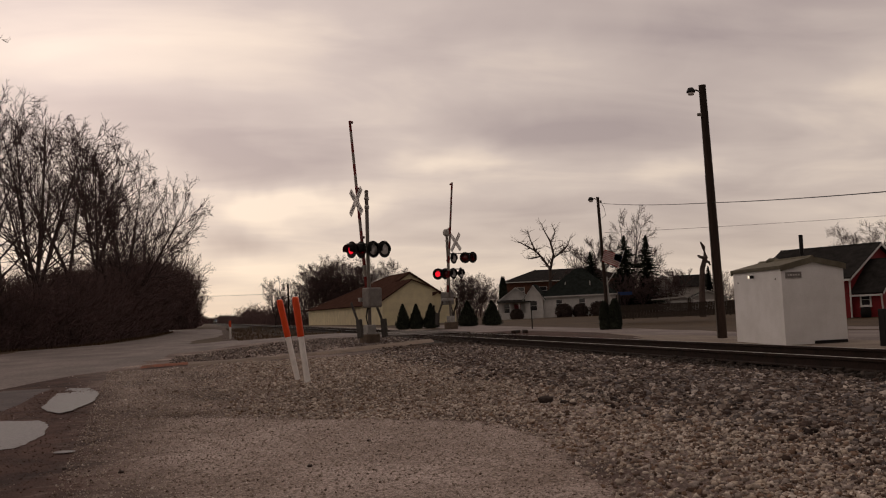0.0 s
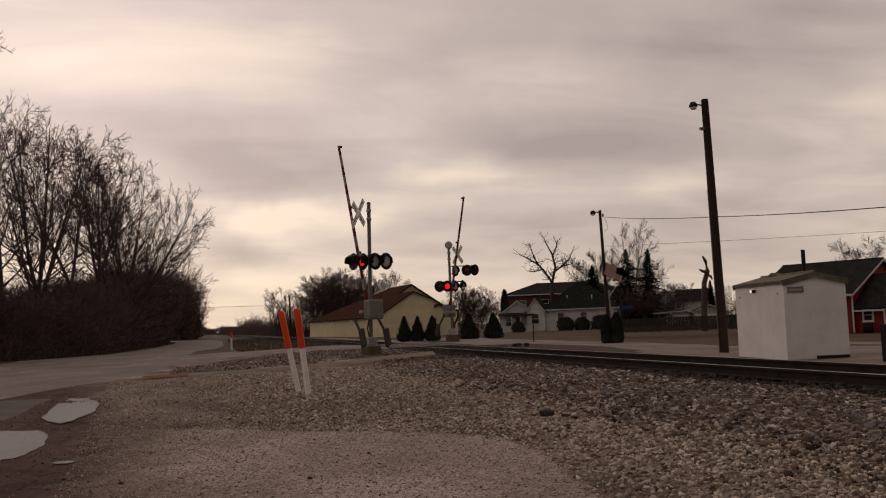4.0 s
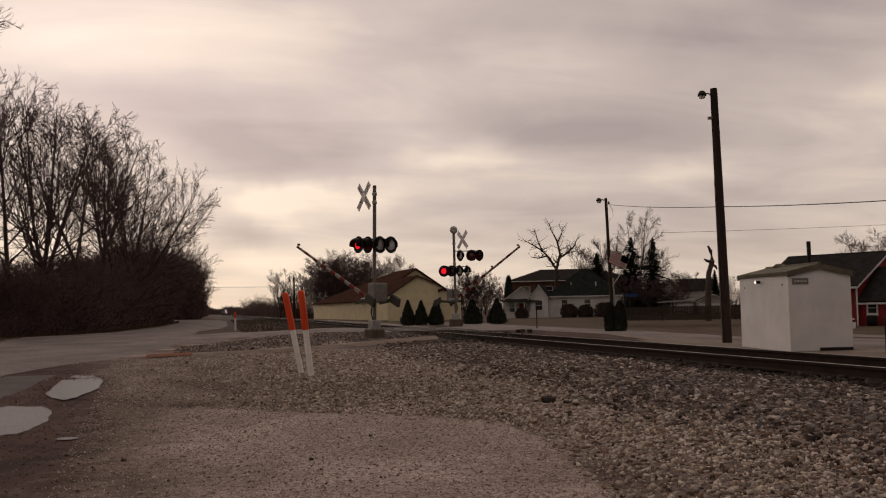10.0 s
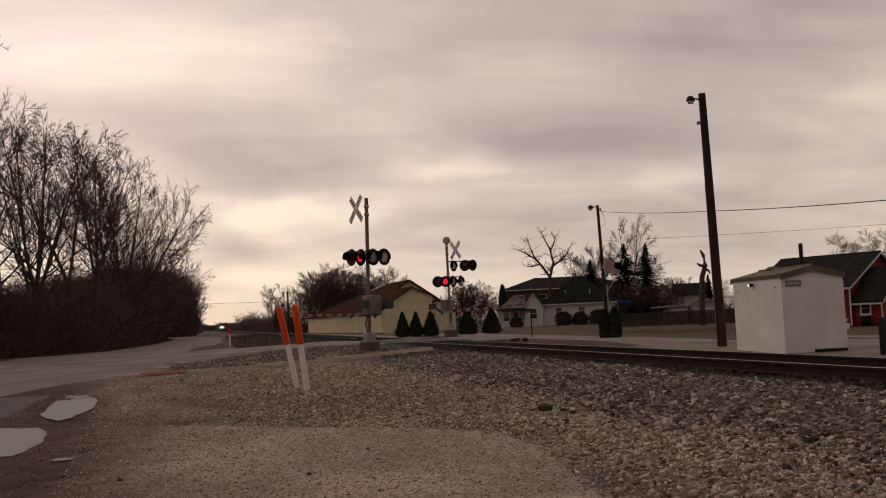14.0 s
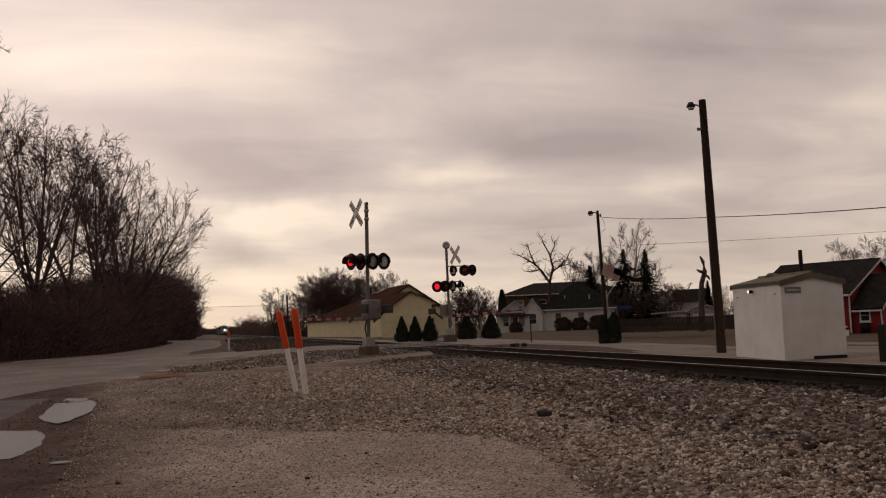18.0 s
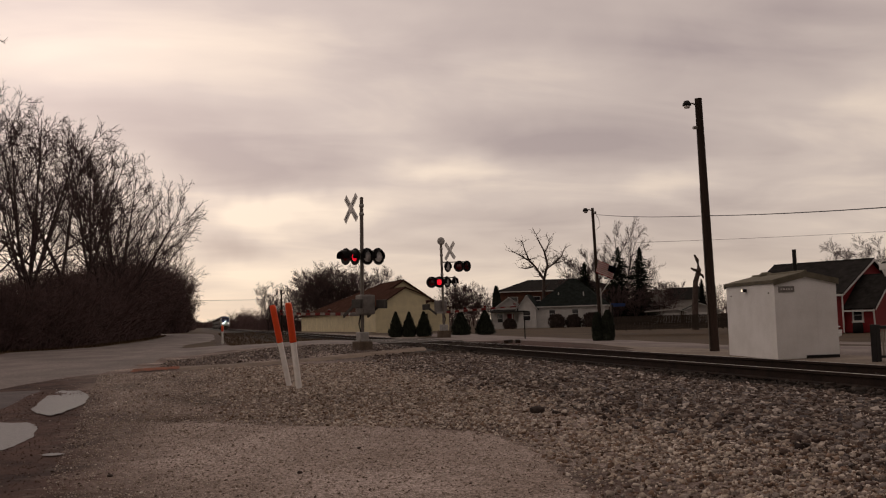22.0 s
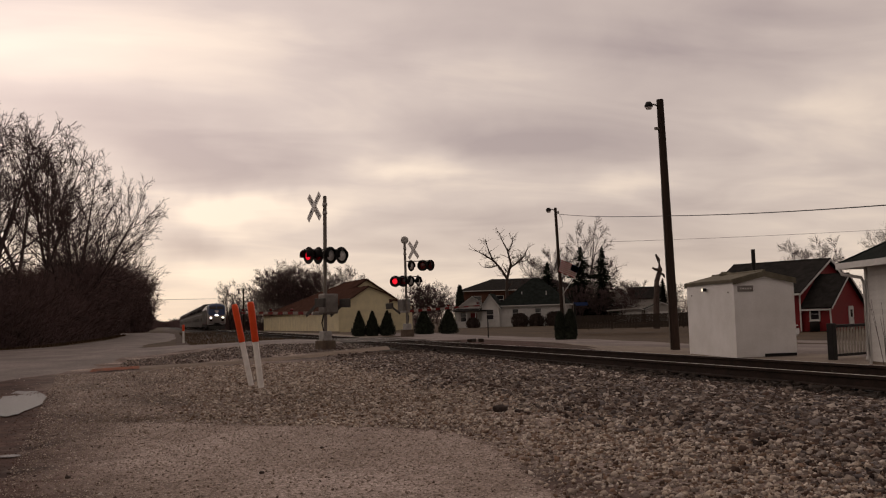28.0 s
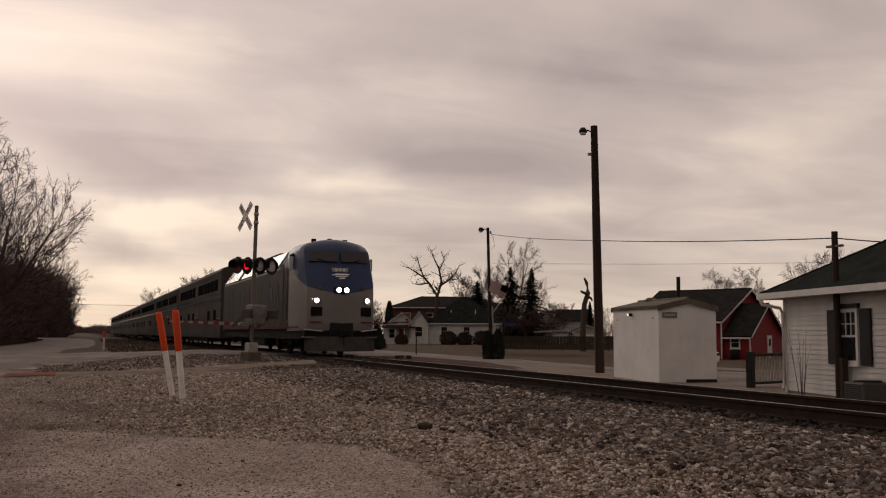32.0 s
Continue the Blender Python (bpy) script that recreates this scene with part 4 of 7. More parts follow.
def clapboards(parent, x0, x1, z0, z1, m, step=0.115):
    """Lapped siding boards on a wall that faces -y."""
    n = int((z1 - z0) / step)
    first = None
    for i in range(n):
        z = z0 + i * step
        if first is None:
            bm = bmesh.new()
            vs = [bm.verts.new(v) for v in ((x0, -0.022, 0), (x1, -0.022, 0), (x1, -0.004, step), (x0, -0.004, step), (x0, 0, 0), (x1, 0, 0))]
            bm.faces.new((vs[0], vs[1], vs[2], vs[3])), bm.faces.new((vs[0], vs[4], vs[5], vs[1]))
            first = part("siding_board", bm, "siding", parent, at=m @ pose(0, 0, z))
        else:
            again(first, m @ pose(0, 0, z))


def build_shed():
    s = thing("equipment_shed", pose(16.04, 24.18, TOWN, 0, 0, -6), "white panelled railway equipment shed with low brown gable roof", "shed")
    gable_body(s, 1.95, 3.2, 2.22, 2.44, "shed", "shed_roof", over=0.05, rake="shed_roof")
    part("skid", boxm(0.9, 1.93, -0.03, 0.2, -0.02, 0.09), "black", s, "dark base skid")
    part("name_plate", boxm(0.12, 0.62, -0.02, -0.003, 1.95, 2.13), "mech", s, "small grey plate with faded lettering")
    for i in range(5):
        part("letter_bar", boxm(0.19 + i * 0.08, 0.24 + i * 0.08, -0.024, -0.018, 2.02, 2.065), "lens_grey", s)
    for x in (0.65, 1.3):
        part("seam", boxm(x - 0.004, x + 0.004, -0.004, 0.002, 0.1, 2.2), "shed", s)
    lamp = part("flood_lamp", boxm(-0.16, -0.02, 1.7, 1.82, 2.02, 2.12, bevel=0.02), "black", s, "small dark flood lamp")
    part("lamp_glass", boxm(-0.17, -0.155, 1.72, 1.80, 2.03, 2.11), "head_small", lamp)
    for y, z in ((2.85, 1.92), (0.35, 1.95)):
        part("vent_hole", lathe([(0.0, 0), (0.024, 0), (0.024, 0.02), (0.0, 0.02)], 10, "x"), "galv", s, at=pose(-0.02, y, z))
    part("roof_vent", lathe([(0.0, 0.0), (0.2, 0.0), (0.22, 0.08), (0.12, 0.16), (0.0, 0.17)], 14), "shed_roof", s, "low round roof vent", at=pose(1.0, 2.4, 2.5))
    # a dark flue stands beyond the shed
    f = thing("flue_pipe", pose(21.3, 30.7, TOWN - 0.25), "tall thin metal flue with dark cap", "pipe")
    part("pipe", tube([(0, 0, 0), (0, 0, 3.2)], 0.045, 10), "alu", f)
    part("cap", tube([(0, 0, 3.15), (0, 0, 3.25), (0, 0, 3.95)], [0.05, 0.075, 0.075], 10), "black", f)


M["head_small"] = glow_mat("small_lamp", (1.0, 0.85, 0.65), 1.3)


def build_white_house():
    h = thing("siding_house", pose(16.44, 19.13, TOWN - 0.03, 0, 0, -14), "white clapboard house with dark hip roof and black shutters", "house")
    at = pose(0, -10, 0)
    hip_body(h, 8.0, 10.0, 2.46, 2.45, "siding", "shingle_green", over=0.45, at=at)
    side = pose(0, 0, 0, 0, 0, -90)  # wall facing the track; x runs along -y
    clapboards(h, 0.12, 9.9, 0.1, 2.4, side)
    part("corner_board", boxm(0.0, 0.12, -0.035, 0.0, 0, 2.44), "trim", h, at=side)
    w = window(h, side @ pose(2.72, -0.02, 0.92), 0.62, 1.06, muntins=True)
    part("head_trim", boxm(-0.14, 0.76, -0.08, 0.02, 1.15, 1.25), "shutter", w, "dark head trim")
    for x in (2.17, 3.5):
        sh = part("shutter", boxm(0, 0.42, -0.05, 0.0, 0.82, 2.05, bevel=0.008), "shutter", h, "black louvred shutter", at=side @ pose(x, -0.02, 0))
        for i in range(14):
            part("louvre", boxm(0.05, 0.37, -0.058, -0.048, 0.9 + i * 0.08, 0.94 + i * 0.08), "shutter", sh)
    window(h, side @ pose(6.9, -0.02, 0.92), 0.62, 1.06, muntins=True)
    part("downpipe", tube([(-0.35, -0.5, 2.42), (-0.2, -0.5, 2.25), (0.03, -0.12, 2.15), (0.05, -0.075, 2.0), (0.05, -0.075, 0.25), (0.16, -0.16, 0.12)], 0.04, 8), "trim", h, "white downpipe", at=side)
    part("foundation", boxm(-0.01, 8.0, 0, 10, -0.2, 0.1), "concrete", h, at=at)
    # railing by the house
    r = thing("porch_railing", pose(17.05, 21.25, TOWN, 0, 0, 17), "dark-topped wooden porch railing with pale balusters", "railing")
    for x in (0.0, 1.75):
        part("post", boxm(x - 0.09, x + 0.09, -0.09, 0.09, 0, 0.98, bevel=0.01), "black", r)
    part("top_rail", boxm(0.09, 1.66, -0.05, 0.05, 0.86, 0.94, bevel=0.01), "black", r)
    part("bottom_rail", boxm(0.09, 1.66, -0.03, 0.03, 0.08, 0.15), "black", r)
    for i in range(11):
        part("baluster", boxm(0.16 + i * 0.14, 0.20 + i * 0.14, -0.02, 0.02, 0.15, 0.86), "fence_pale", r)
    u = pose(16.44, 19.13, TOWN, 0, 0, -14)
    a = thing("air_conditioner", pose(15.07, 15.1, TOWN, 0, 0, -14), "grey outdoor air conditioner unit beside the house", "air conditioner")
    part("case", boxm(-0.33, 0.33, -0.36, 0.36, 0.05, 0.48, bevel=0.04), "ac", a)
    part("base", boxm(-0.45, 0.45, -0.45, 0.45, -0.05, 0.05), "concrete", a)
    for i in range(9):
        part("louvre", boxm(-0.345, -0.325, -0.31, 0.31, 0.1 + i * 0.04, 0.115 + i * 0.04), "black", a)
    part("fan_grille", lathe([(0.0, 0.48), (0.28, 0.48), (0.28, 0.51), (0.0, 0.51)], 18), "black", a)
    p = thing("wooden_post", pose(15.55, 16.25, TOWN, 0, 0, -14), "short dark wooden post beside the house", "post")
    part("post", boxm(-0.07, 0.07, -0.07, 0.07, -0.1, 0.95, bevel=0.015), "pole", p)
    sb = thing("bare_shrub", u @ pose(-0.5, -1.75, 0), "small leafless shrub of thin stems against the house", "shrub")
    rnd = random.Random(5)
    for i in range(7):
        dx, dy = rnd.uniform(-0.3, 0.3), rnd.uniform(-0.3, 0.35)
        part("stem", tube([(dx * 0.2, dy * 0.2, -0.05), (dx * 0.6, dy * 0.6, 0.7), (dx, dy * 1.3, rnd.uniform(1.1, 1.6))], [0.009, 0.006, 0.003], 5), "twig", sb)


M["fence_pale"] = mat("pale_baluster", (0.42, 0.38, 0.33), 0.8, 0.15, 3, 40, 0.1)
M["ac"] = mat("ac_grey", (0.10, 0.09, 0.085), 0.6, 0.15, 4, 40, 0.1)


def build_red_house():
    h = thing("red_house", pose(53.07, 70.1, -1.19, 0, 0, 25) @ Matrix.Scale(1.45, 4), "dark red sided house with charcoal shingle roof and white trim", "house")
    gable_body(h, 7.4, 6.3, 2.45, 4.4, "barn_red", "shingle_dark", over=0.3)
    gable_body(h, 4.4, 1.75, 1.55, 3.35, "barn_red", "shingle_dark", over=0.25, at=pose(0.3, -1.75, 0), name="annex_wall")
    window(h, pose(0.3, -0.55, 0.72, 0, 0, -90), 0.5, 0.62)
    d = part("door", boxm(0, 0.62, -0.06, 0.0, 0, 1.42, bevel=0.01), "trim", h, "white entrance door", at=pose(2.6, -1.75, 0.05))
    part("door_light", boxm(0.18, 0.44, -0.07, -0.055, 0.75, 1.2), "window", d)
    part("handle", boxm(0.52, 0.57, -0.09, -0.06, 0.65, 0.69), "galv", d)
    part("downpipe", tube([(-0.08, -0.08, 0), (-0.08, -0.08, 2.4)], 0.05, 8), "trim", h, "white downpipe")
    part("downpipe", tube([(0.25, -1.83, 0), (0.1, -1.83, 1.5)], 0.05, 8), "trim", h, "white downpipe")
    part("eave_gutter", boxm(-0.42, -0.3, -0.3, 6.6, 2.2, 2.32), "trim", h, "white eave gutter")
    part("eave_gutter", boxm(-0.06, 0.04, -1.95, 0.0, 1.24, 1.34), "trim", h, "white eave gutter")
    part("barrel", lathe([(0, 0), (0.28, 0), (0.3, 0.3), (0.26, 0.6), (0, 0.6)], 14), "under", h, "dark barrel", at=pose(-0.2, -1.0, 0))


def build_barn():
    b = thing("cream_barn", pose(20.8, 121.0, TOWN, 0, 0, 5), "long cream metal-sided building with brown roof", "building")
    gable_body(b, 7.0, 9.0, 3.3, 5.9, "cream", "shingle_brown", over=0.3, apex=0.59, hr=4.75, rake="shingle_brown")
    gable_body(b, 3.3, 6.0, 3.75, 4.1, "cream", "shingle_brown", over=0.25, apex=0.2, hr=3.2, at=pose(7.45, 1.5, 0), name="side_wing", rake="shingle_brown")
    # the long hall behind it: walls, a front gable and a roof that is hipped at its far end
    part("hall_wall", boxm(0, 13.0, 9.0, 54.0, 0, 3.0), "cream", b)
    part("gable", slab([(0, 9.0, 3.0), (13.0, 9.0, 3.0), (6.5, 9.0, 7.25)], 0.1), "cream", b)
    o, top = 0.4, 7.3
    lo = 3.0 - o * 4.3 / 6.5
    part("roof", slab([(-o, 8.6, lo), (6.5, 8.6, top), (6.5, 19.0, top), (-o, 54.4, lo)], 0.14), "shingle_brown", b, "brown roof slope")
    part("roof", slab([(6.5, 8.6, top), (13.0 + o, 8.6, lo), (13.0 + o, 54.4, lo), (6.5, 19.0, top)], 0.14), "shingle_brown", b, "brown roof slope")
    part("roof", slab([(-o, 54.4, lo), (6.5, 19.0, top), (13.0 + o, 54.4, lo)], 0.14), "shingle_brown", b, "brown hipped roof end")
    part("plinth", boxm(-0.5, 0.0, -0.3, 54.0, -0.1, 0.12), "concrete", b, "low concrete strip along the wall")
    for side in (-o, 13.0 + o):
        part("rake_board", tube([(side, 8.58, lo - 0.02), (6.5, 8.58, top - 0.02)], 0.1, 4), "shingle_brown", b)
    for i in range(22):
        part("wall_rib", boxm(-0.03, 0.0, 9.5 + i * 2.0, 9.55 + i * 2.0, 0.05, 2.9), "cream", b)
    for i in range(6):
        part("wall_rib", boxm(0.5 + i, 0.54 + i, -0.03, 0.0, 0.05, 2.7), "cream", b)
    # no door: a dark block put in for the shaded gap
    part("door", boxm(7.02, 7.44, 0.6, 1.4, 0.0, 2.4), "shutter", b, "dark block in place of the shaded gap between the wings")


def build_far_houses():
    h = thing("bungalow", pose(44.3, 124.0, TOWN, 0, 0, -28), "white bungalow with dark green hip roof", "house")
    hip_body(h, 9.5, 8.5, 2.9, 3.9, "siding", "shingle_green", over=0.4)
    gable_body(h, 2.5, 4.0, 2.9, 4.6, "siding", "shingle_green", over=0.3, at=pose(-2.5, -0.6, 0), name="wing_wall")
    window(h, pose(-1.8, -0.62, 1.1), 0.95, 1.3)
    for x in (1.8, 5.0):
        window(h, pose(x, 0, 1.3), 0.8, 1.15)
    for x, y in ((3.0, 1.5), (6.5, 1.2)):
        part("vent_pipe", tube([(x, y, 3.4), (x, y, 4.9)], 0.07, 8), "trim", h)
    q = thing("porch_house", pose(38.6, 127.0, TOWN, 0, 0, -20), "small white house with a porch", "house")
    gable_body(q, 5.0, 7.0, 2.6, 4.4, "siding", "shingle_dark", over=0.4)
    for x in (0.3, 1.6, 2.9, 4.4):
        part("porch_post", boxm(x, x + 0.12, -1.5, -1.38, 0, 2.3), "trim", q)
    part("porch_roof", slab([(-0.2, -1.7, 2.3), (5.2, -1.7, 2.3), (5.2, 0, 2.6), (-0.2, 0, 2.6)], 0.1), "shingle_dark", q)
    part("porch_fence", boxm(0, 5, -1.6, -1.55, 0, 0.8), "trim", q)
    window(q, pose(0.8, -0.02, 0.9), 0.8, 1.2)
    part("porch_door", boxm(2.2, 3.1, -0.05, 0, 0, 2.05), "barn_red", q)
    a = thing("brick_apartments", pose(51.0, 163.0, -0.9, 0, 0, -16), "low brown brick apartment house with dark hip roof", "apartment house")
    hip_body(a, 22.0, 12.0, 6.6, 2.3, "brick", "shingle_dark", over=0.8)
    for i in range(5):
        for z in (1.2, 4.2):
            window(a, pose(1.8 + i * 4.1, 0, z), 1.6, 1.4)
    s = thing("two_storey_house", pose(83.5, 171.0, -1.0, 0, 0, -24), "pale two-storey house with dark gable roof", "house")
    gable_body(s, 5.4, 7.0, 5.2, 7.2, "vinyl_grey", "shingle_dark", over=0.4)
    gable_body(s, 6.5, 6.4, 4.9, 7.0, "vinyl_grey", "shingle_dark", over=0.4, at=pose(5.4, 6.9, 0, 0, 0, -90) @ pose(-6.4 + 6.4, 0, 0), name="wing_wall")
    for x, z in ((0.7, 3.1), (3.4, 3.1), (1.2, 0.8)):
        window(s, pose(x, 0, z), 0.8, 1.3)
    window(s, pose(7.6, 0.5, 3.4), 0.7, 1.0)
    for k, (x, y, w, z) in enumerate(((72.0, 134.0, 6.0, 0.2), (62.0, 130.0, 7.5, 0.0))):
        g = thing("garage", pose(x, y, -0.9, 0, 0, -24), "low pale garage with dark gable roof", "garage")
        gable_body(g, w, 6.0, 2.1, 3.3, "vinyl_grey", "shingle_green" if k == 0 else "shingle_dark", over=0.4)
        part("garage_door", boxm(0.8, w - 0.8, -0.05, 0.0, 0, 1.9), "trim", g)
    l = thing("lean_to_shelter", pose(58.0, 118.0, -0.8, 0, 0, -24), "open shelter with a pale flat roof", "shelter")
    part("roof", slab([(0, 0, 2.0), (5.2, 0, 2.3), (5.2, 3, 2.3), (0, 3, 2.0)], 0.15), "vinyl_grey", l, "pale roof edge")
    for x in (0.1, 5.0):
        for y in (0.1, 2.9):
            part("post", boxm(x, x + 0.12, y, y + 0.12, -0.3, 2.1), "fence", l)
    # board fence
    f = thing("board_fence", pose(37.5, 86.0, TOWN - 0.05, 0, 0, -26), "weathered grey-brown board fence", "fence")
    first = None
    for i in range(96):
        m = pose(i * 0.146, 0, 0.02 * math.sin(i * 2.3))
        if first is None:
            first = part("board", boxm(0, 0.135, -0.012, 0.012, 0, 1.35), "fence", f, at=m)
        else:
            again(first, m)
    for i in range(7):
        part("post", boxm(i * 2.3, i * 2.3 + 0.1, 0.02, 0.12, -0.1, 1.4), "fence", f)


build_shed()
build_white_house()
build_red_house()
build_barn()
build_far_houses()


# ---- trees and shrubs ----
def stick(V, F, p, q, r0, r1, n, bend=None):
    """Adds a tapered bar to raw lists."""
    d = q - p
    ln = d.length
    if ln < 1e-4:
        return
    d = d / ln
    u = d.cross(Vector((0.31, 0.17, 0.93)))
    u.normalize()
    v = u.cross(d)
    pts = [(p, r0), (q, r1)] if bend is None else [(p, r0), ((p + q) / 2 + bend, (r0 + r1) / 2), (q, r1)]
    b = len(V)
    for c, r in pts:
        for k in range(n):
            a = 2 * math.pi * k / n
            V.append(c + (u * math.cos(a) + v * math.sin(a)) * r)
    for s in range(len(pts) - 1):
        for k in range(n):
            F.append((b + s * n + k, b + s * n + (k + 1) % n, b + (s + 1) * n + (k + 1) % n, b + (s + 1) * n + k))


def grow(rnd, V, F, v2, f2, p, d, length, r, level, spread, up, kids, last, thin=0.017):
    """A limb that bends upwards and forks; thick wood goes into V, F, twigs into v2, f2."""
    n = (5, 4, 3, 2, 2)[level]
    seg = length / n
    for i in range(n):
        jit = Vector((rnd.uniform(-1, 1), rnd.uniform(-1, 1), rnd.uniform(-0.7, 0.9)))
        d = (d + jit * (0.10 if level == 0 else 0.2) + Vector((0, 0, up * 0.10))).normalized()
        q = p + d * seg
        r1 = r * (0.82 if level < 2 else 0.68)
        if level <= 1:
            stick(V, F, p, q, r, r1, 7 if level == 0 else 5)
        else:
            stick(v2, f2, p, q, r, r1, 3)
        if level < last and i >= (1 if level == 0 else 0):
            for _ in range(kids[level]):
                a = rnd.uniform(0, 2 * math.pi)
                side = d.cross(Vector((math.cos(a), math.sin(a), 0.2))).normalized()
                t = rnd.uniform(radians(spread[0]), radians(spread[1]))
                nd = (d * math.cos(t) + side * math.sin(t)).normalized()
                s = rnd.uniform(0.15, 1.0)
                keep = 1.0 - 0.35 * (i / n) if level == 0 else 1.0
                grow(rnd, V, F, v2, f2, p.lerp(q, s), nd, length * rnd.uniform(0.36, 0.6) * keep, max(r1 * rnd.uniform(0.42, 0.62), thin), level + 1, spread, up, kids, last, thin)
        p, r = q, r1


def feather_tree(rnd, height, reach, leaders=3, fork=0.3, limbs=9, thin=0.019, trunk_r=0.0125, twigs=6, spread=0.5, wood="bark", fine="twig"):
    """Meshes of a leafless tree: a straight trunk, rising leaders, side limbs and a haze of twigs."""
    V, F, v2, f2 = [], [], [], []

    def run(p, d, ln, r0, r1, n, wander, up, thick):
        pts = [(p, d, r0)]
        for i in range(n):
            d = (d + Vector((rnd.uniform(-1, 1), rnd.uniform(-1, 1), rnd.uniform(-0.6, 0.6))) * wander + Vector((0, 0, up))).normalized()
            q = p + d * (ln / n)
            r = r0 + (r1 - r0) * (i + 1) / n
            if thick:
                stick(V, F, p, q, pts[-1][2], r, 6 if r0 > 0.08 else 4)
            else:
                stick(v2, f2, p, q, pts[-1][2], r, 3)
            pts.append((q, d, r))
            p = q
        return pts

    def at(pts, s):
        k = min(int(s * (len(pts) - 1)), len(pts) - 2)
        f = s * (len(pts) - 1) - k
        return pts[k][0].lerp(pts[k + 1][0], f), pts[k + 1][1], pts[k][2]

    def aside(d, lo, hi, turn):
        side = d.cross(Vector((math.cos(turn), math.sin(turn), 0.2))).normalized()
        a = radians(rnd.uniform(lo, hi))
        return (d * math.cos(a) + side * math.sin(a)).normalized()
    r0 = height * trunk_r
    low = run(Vector((0, 0, -0.3)), Vector((rnd.uniform(-0.06, 0.06), rnd.uniform(-0.06, 0.06), 1)).normalized(), height * fork + 0.3, r0 * 1.15, r0 * 0.9, 3, 0.03, 0.02, True)
    top, d0, _ = low[-1]
    for k in range(leaders):
        a = 6.283 * (k + rnd.uniform(-0.25, 0.25)) / leaders
        tilt = rnd.uniform(0.5, 1.1) * spread if leaders > 1 else 0.05
        d = (d0 + Vector((math.cos(a), math.sin(a), 0)) * tilt).normalized()
        ln = height * (1 - fork) * rnd.uniform(0.82, 1.05)
        lead = run(top, d, ln, r0 * (0.85 if leaders == 1 else 0.62), 0.02, 7, 0.07, 0.06, True)
        for m in range(limbs):
            s = 0.04 + 0.92 * (m + rnd.random()) / limbs
            p, dd, r = at(lead, s)
            span = reach * (0.95 - 0.62 * s) * rnd.uniform(0.6, 1.15)
            limb = run(p, aside(dd, 28, 58, m * 2.4 + rnd.uniform(-0.5, 0.5)), span, max(r * 0.5, thin * 1.6), thin, 5, 0.13, 0.06, r > 0.06)
            for b in range(6):
                u = 0.15 + 0.85 * (b + rnd.random()) / 6
                p2, d2, r2 = at(limb, u)
                sub = run(p2, aside(d2, 25, 55, b * 3.1 + rnd.uniform(-0.6, 0.6)), span * 0.42 * (1.15 - 0.6 * u) + 0.25, max(r2 * 0.6, thin), thin * 0.8, 3, 0.16, 0.05, False)
                for c in range(twigs):
                    p3, d3, _ = at(sub, 0.1 + 0.9 * (c + rnd.random()) / twigs)
                    e = p3 + aside(d3, 20, 55, rnd.uniform(0, 6.28)) * rnd.uniform(0.25, 0.75) * (0.5 + height / 30)
                    stick(v2, f2, p3, e, thin * 0.8, thin * 0.45, 3)
                    for _ in range(2):
                        g = p3.lerp(e, rnd.uniform(0.3, 1.0))
                        stick(v2, f2, g, g + aside(d3, 20, 60, rnd.uniform(0, 6.28)) * rnd.uniform(0.15, 0.45), thin * 0.65, thin * 0.35, 3)
    k = height / max(p.z for p in v2)
    out = []
    for name, a, b, m in (("trunk", V, F, wood), ("crown", v2, f2, fine)):
        me = bpy.data.meshes.new(name)
        me.from_pydata([tuple(p * k) for p in a], [], b)
        me.materials.append(M[m])
        out.append(me)
    return out


def plant(meshes, m, label, group="", name="bare_tree", category="tree", scale=1.0):
    t = thing(name, m, label, category, group)
    for me in meshes:
        o = new(me.name.split(".")[0], me)
        o.parent = t
        o.matrix_basis = Matrix.Diagonal((scale, scale, scale, 1))
    return t


def conifer_mesh(rnd, height, radius, n, droop=0.25, taper=1.0, low=0.08):
    """Sprays of needles round a stem."""
    V, F = [], []
    for i in range(n):
        k = i / n
        z = height * (low + (1 - low) * k)
        a = i * 2.399963 + rnd.uniform(-0.5, 0.5)
        reach = radius * (1 - k) ** taper * rnd.uniform(0.25, 1.2) * (0.62 + 0.45 * noise.noise((math.cos(a) * 1.4 + height, math.sin(a) * 1.4, z * 1.1)) + 0.25 * abs(math.sin(k * 26 + a))) + 0.05
        for s in range(3):
            f0, f1 = s / 3, (s + 1) / 3 + 0.1
            w = 0.16 * reach + 0.05
            p0, p1 = reach * f0, reach * f1
            dz = -droop * reach * f1
            c, sn = math.cos(a), math.sin(a)
            b = len(V)
            j = rnd.uniform(-0.2, 0.2)
            V += [(c * p0 - sn * w * 0.5, sn * p0 + c * w * 0.5, z - droop * reach * f0 + j * 0.1), (c * p0 + sn * w * 0.5, sn * p0 - c * w * 0.5, z - droop * reach * f0 - j * 0.1),
                  (c * p1 + sn * w, sn * p1 - c * w, z + dz - 0.1 * w), (c * p1 * 1.08, sn * p1 * 1.08, z + dz + 0.12 * height / 10), (c * p1 - sn * w, sn * p1 + c * w, z + dz - 0.1 * w)]
            F += [(b, b + 1, b + 2, b + 3), (b, b + 3, b + 4)]
    me = bpy.data.meshes.new("crown")
    me.from_pydata(V, [], F)
    me.materials.append(M["spruce"])
    return me


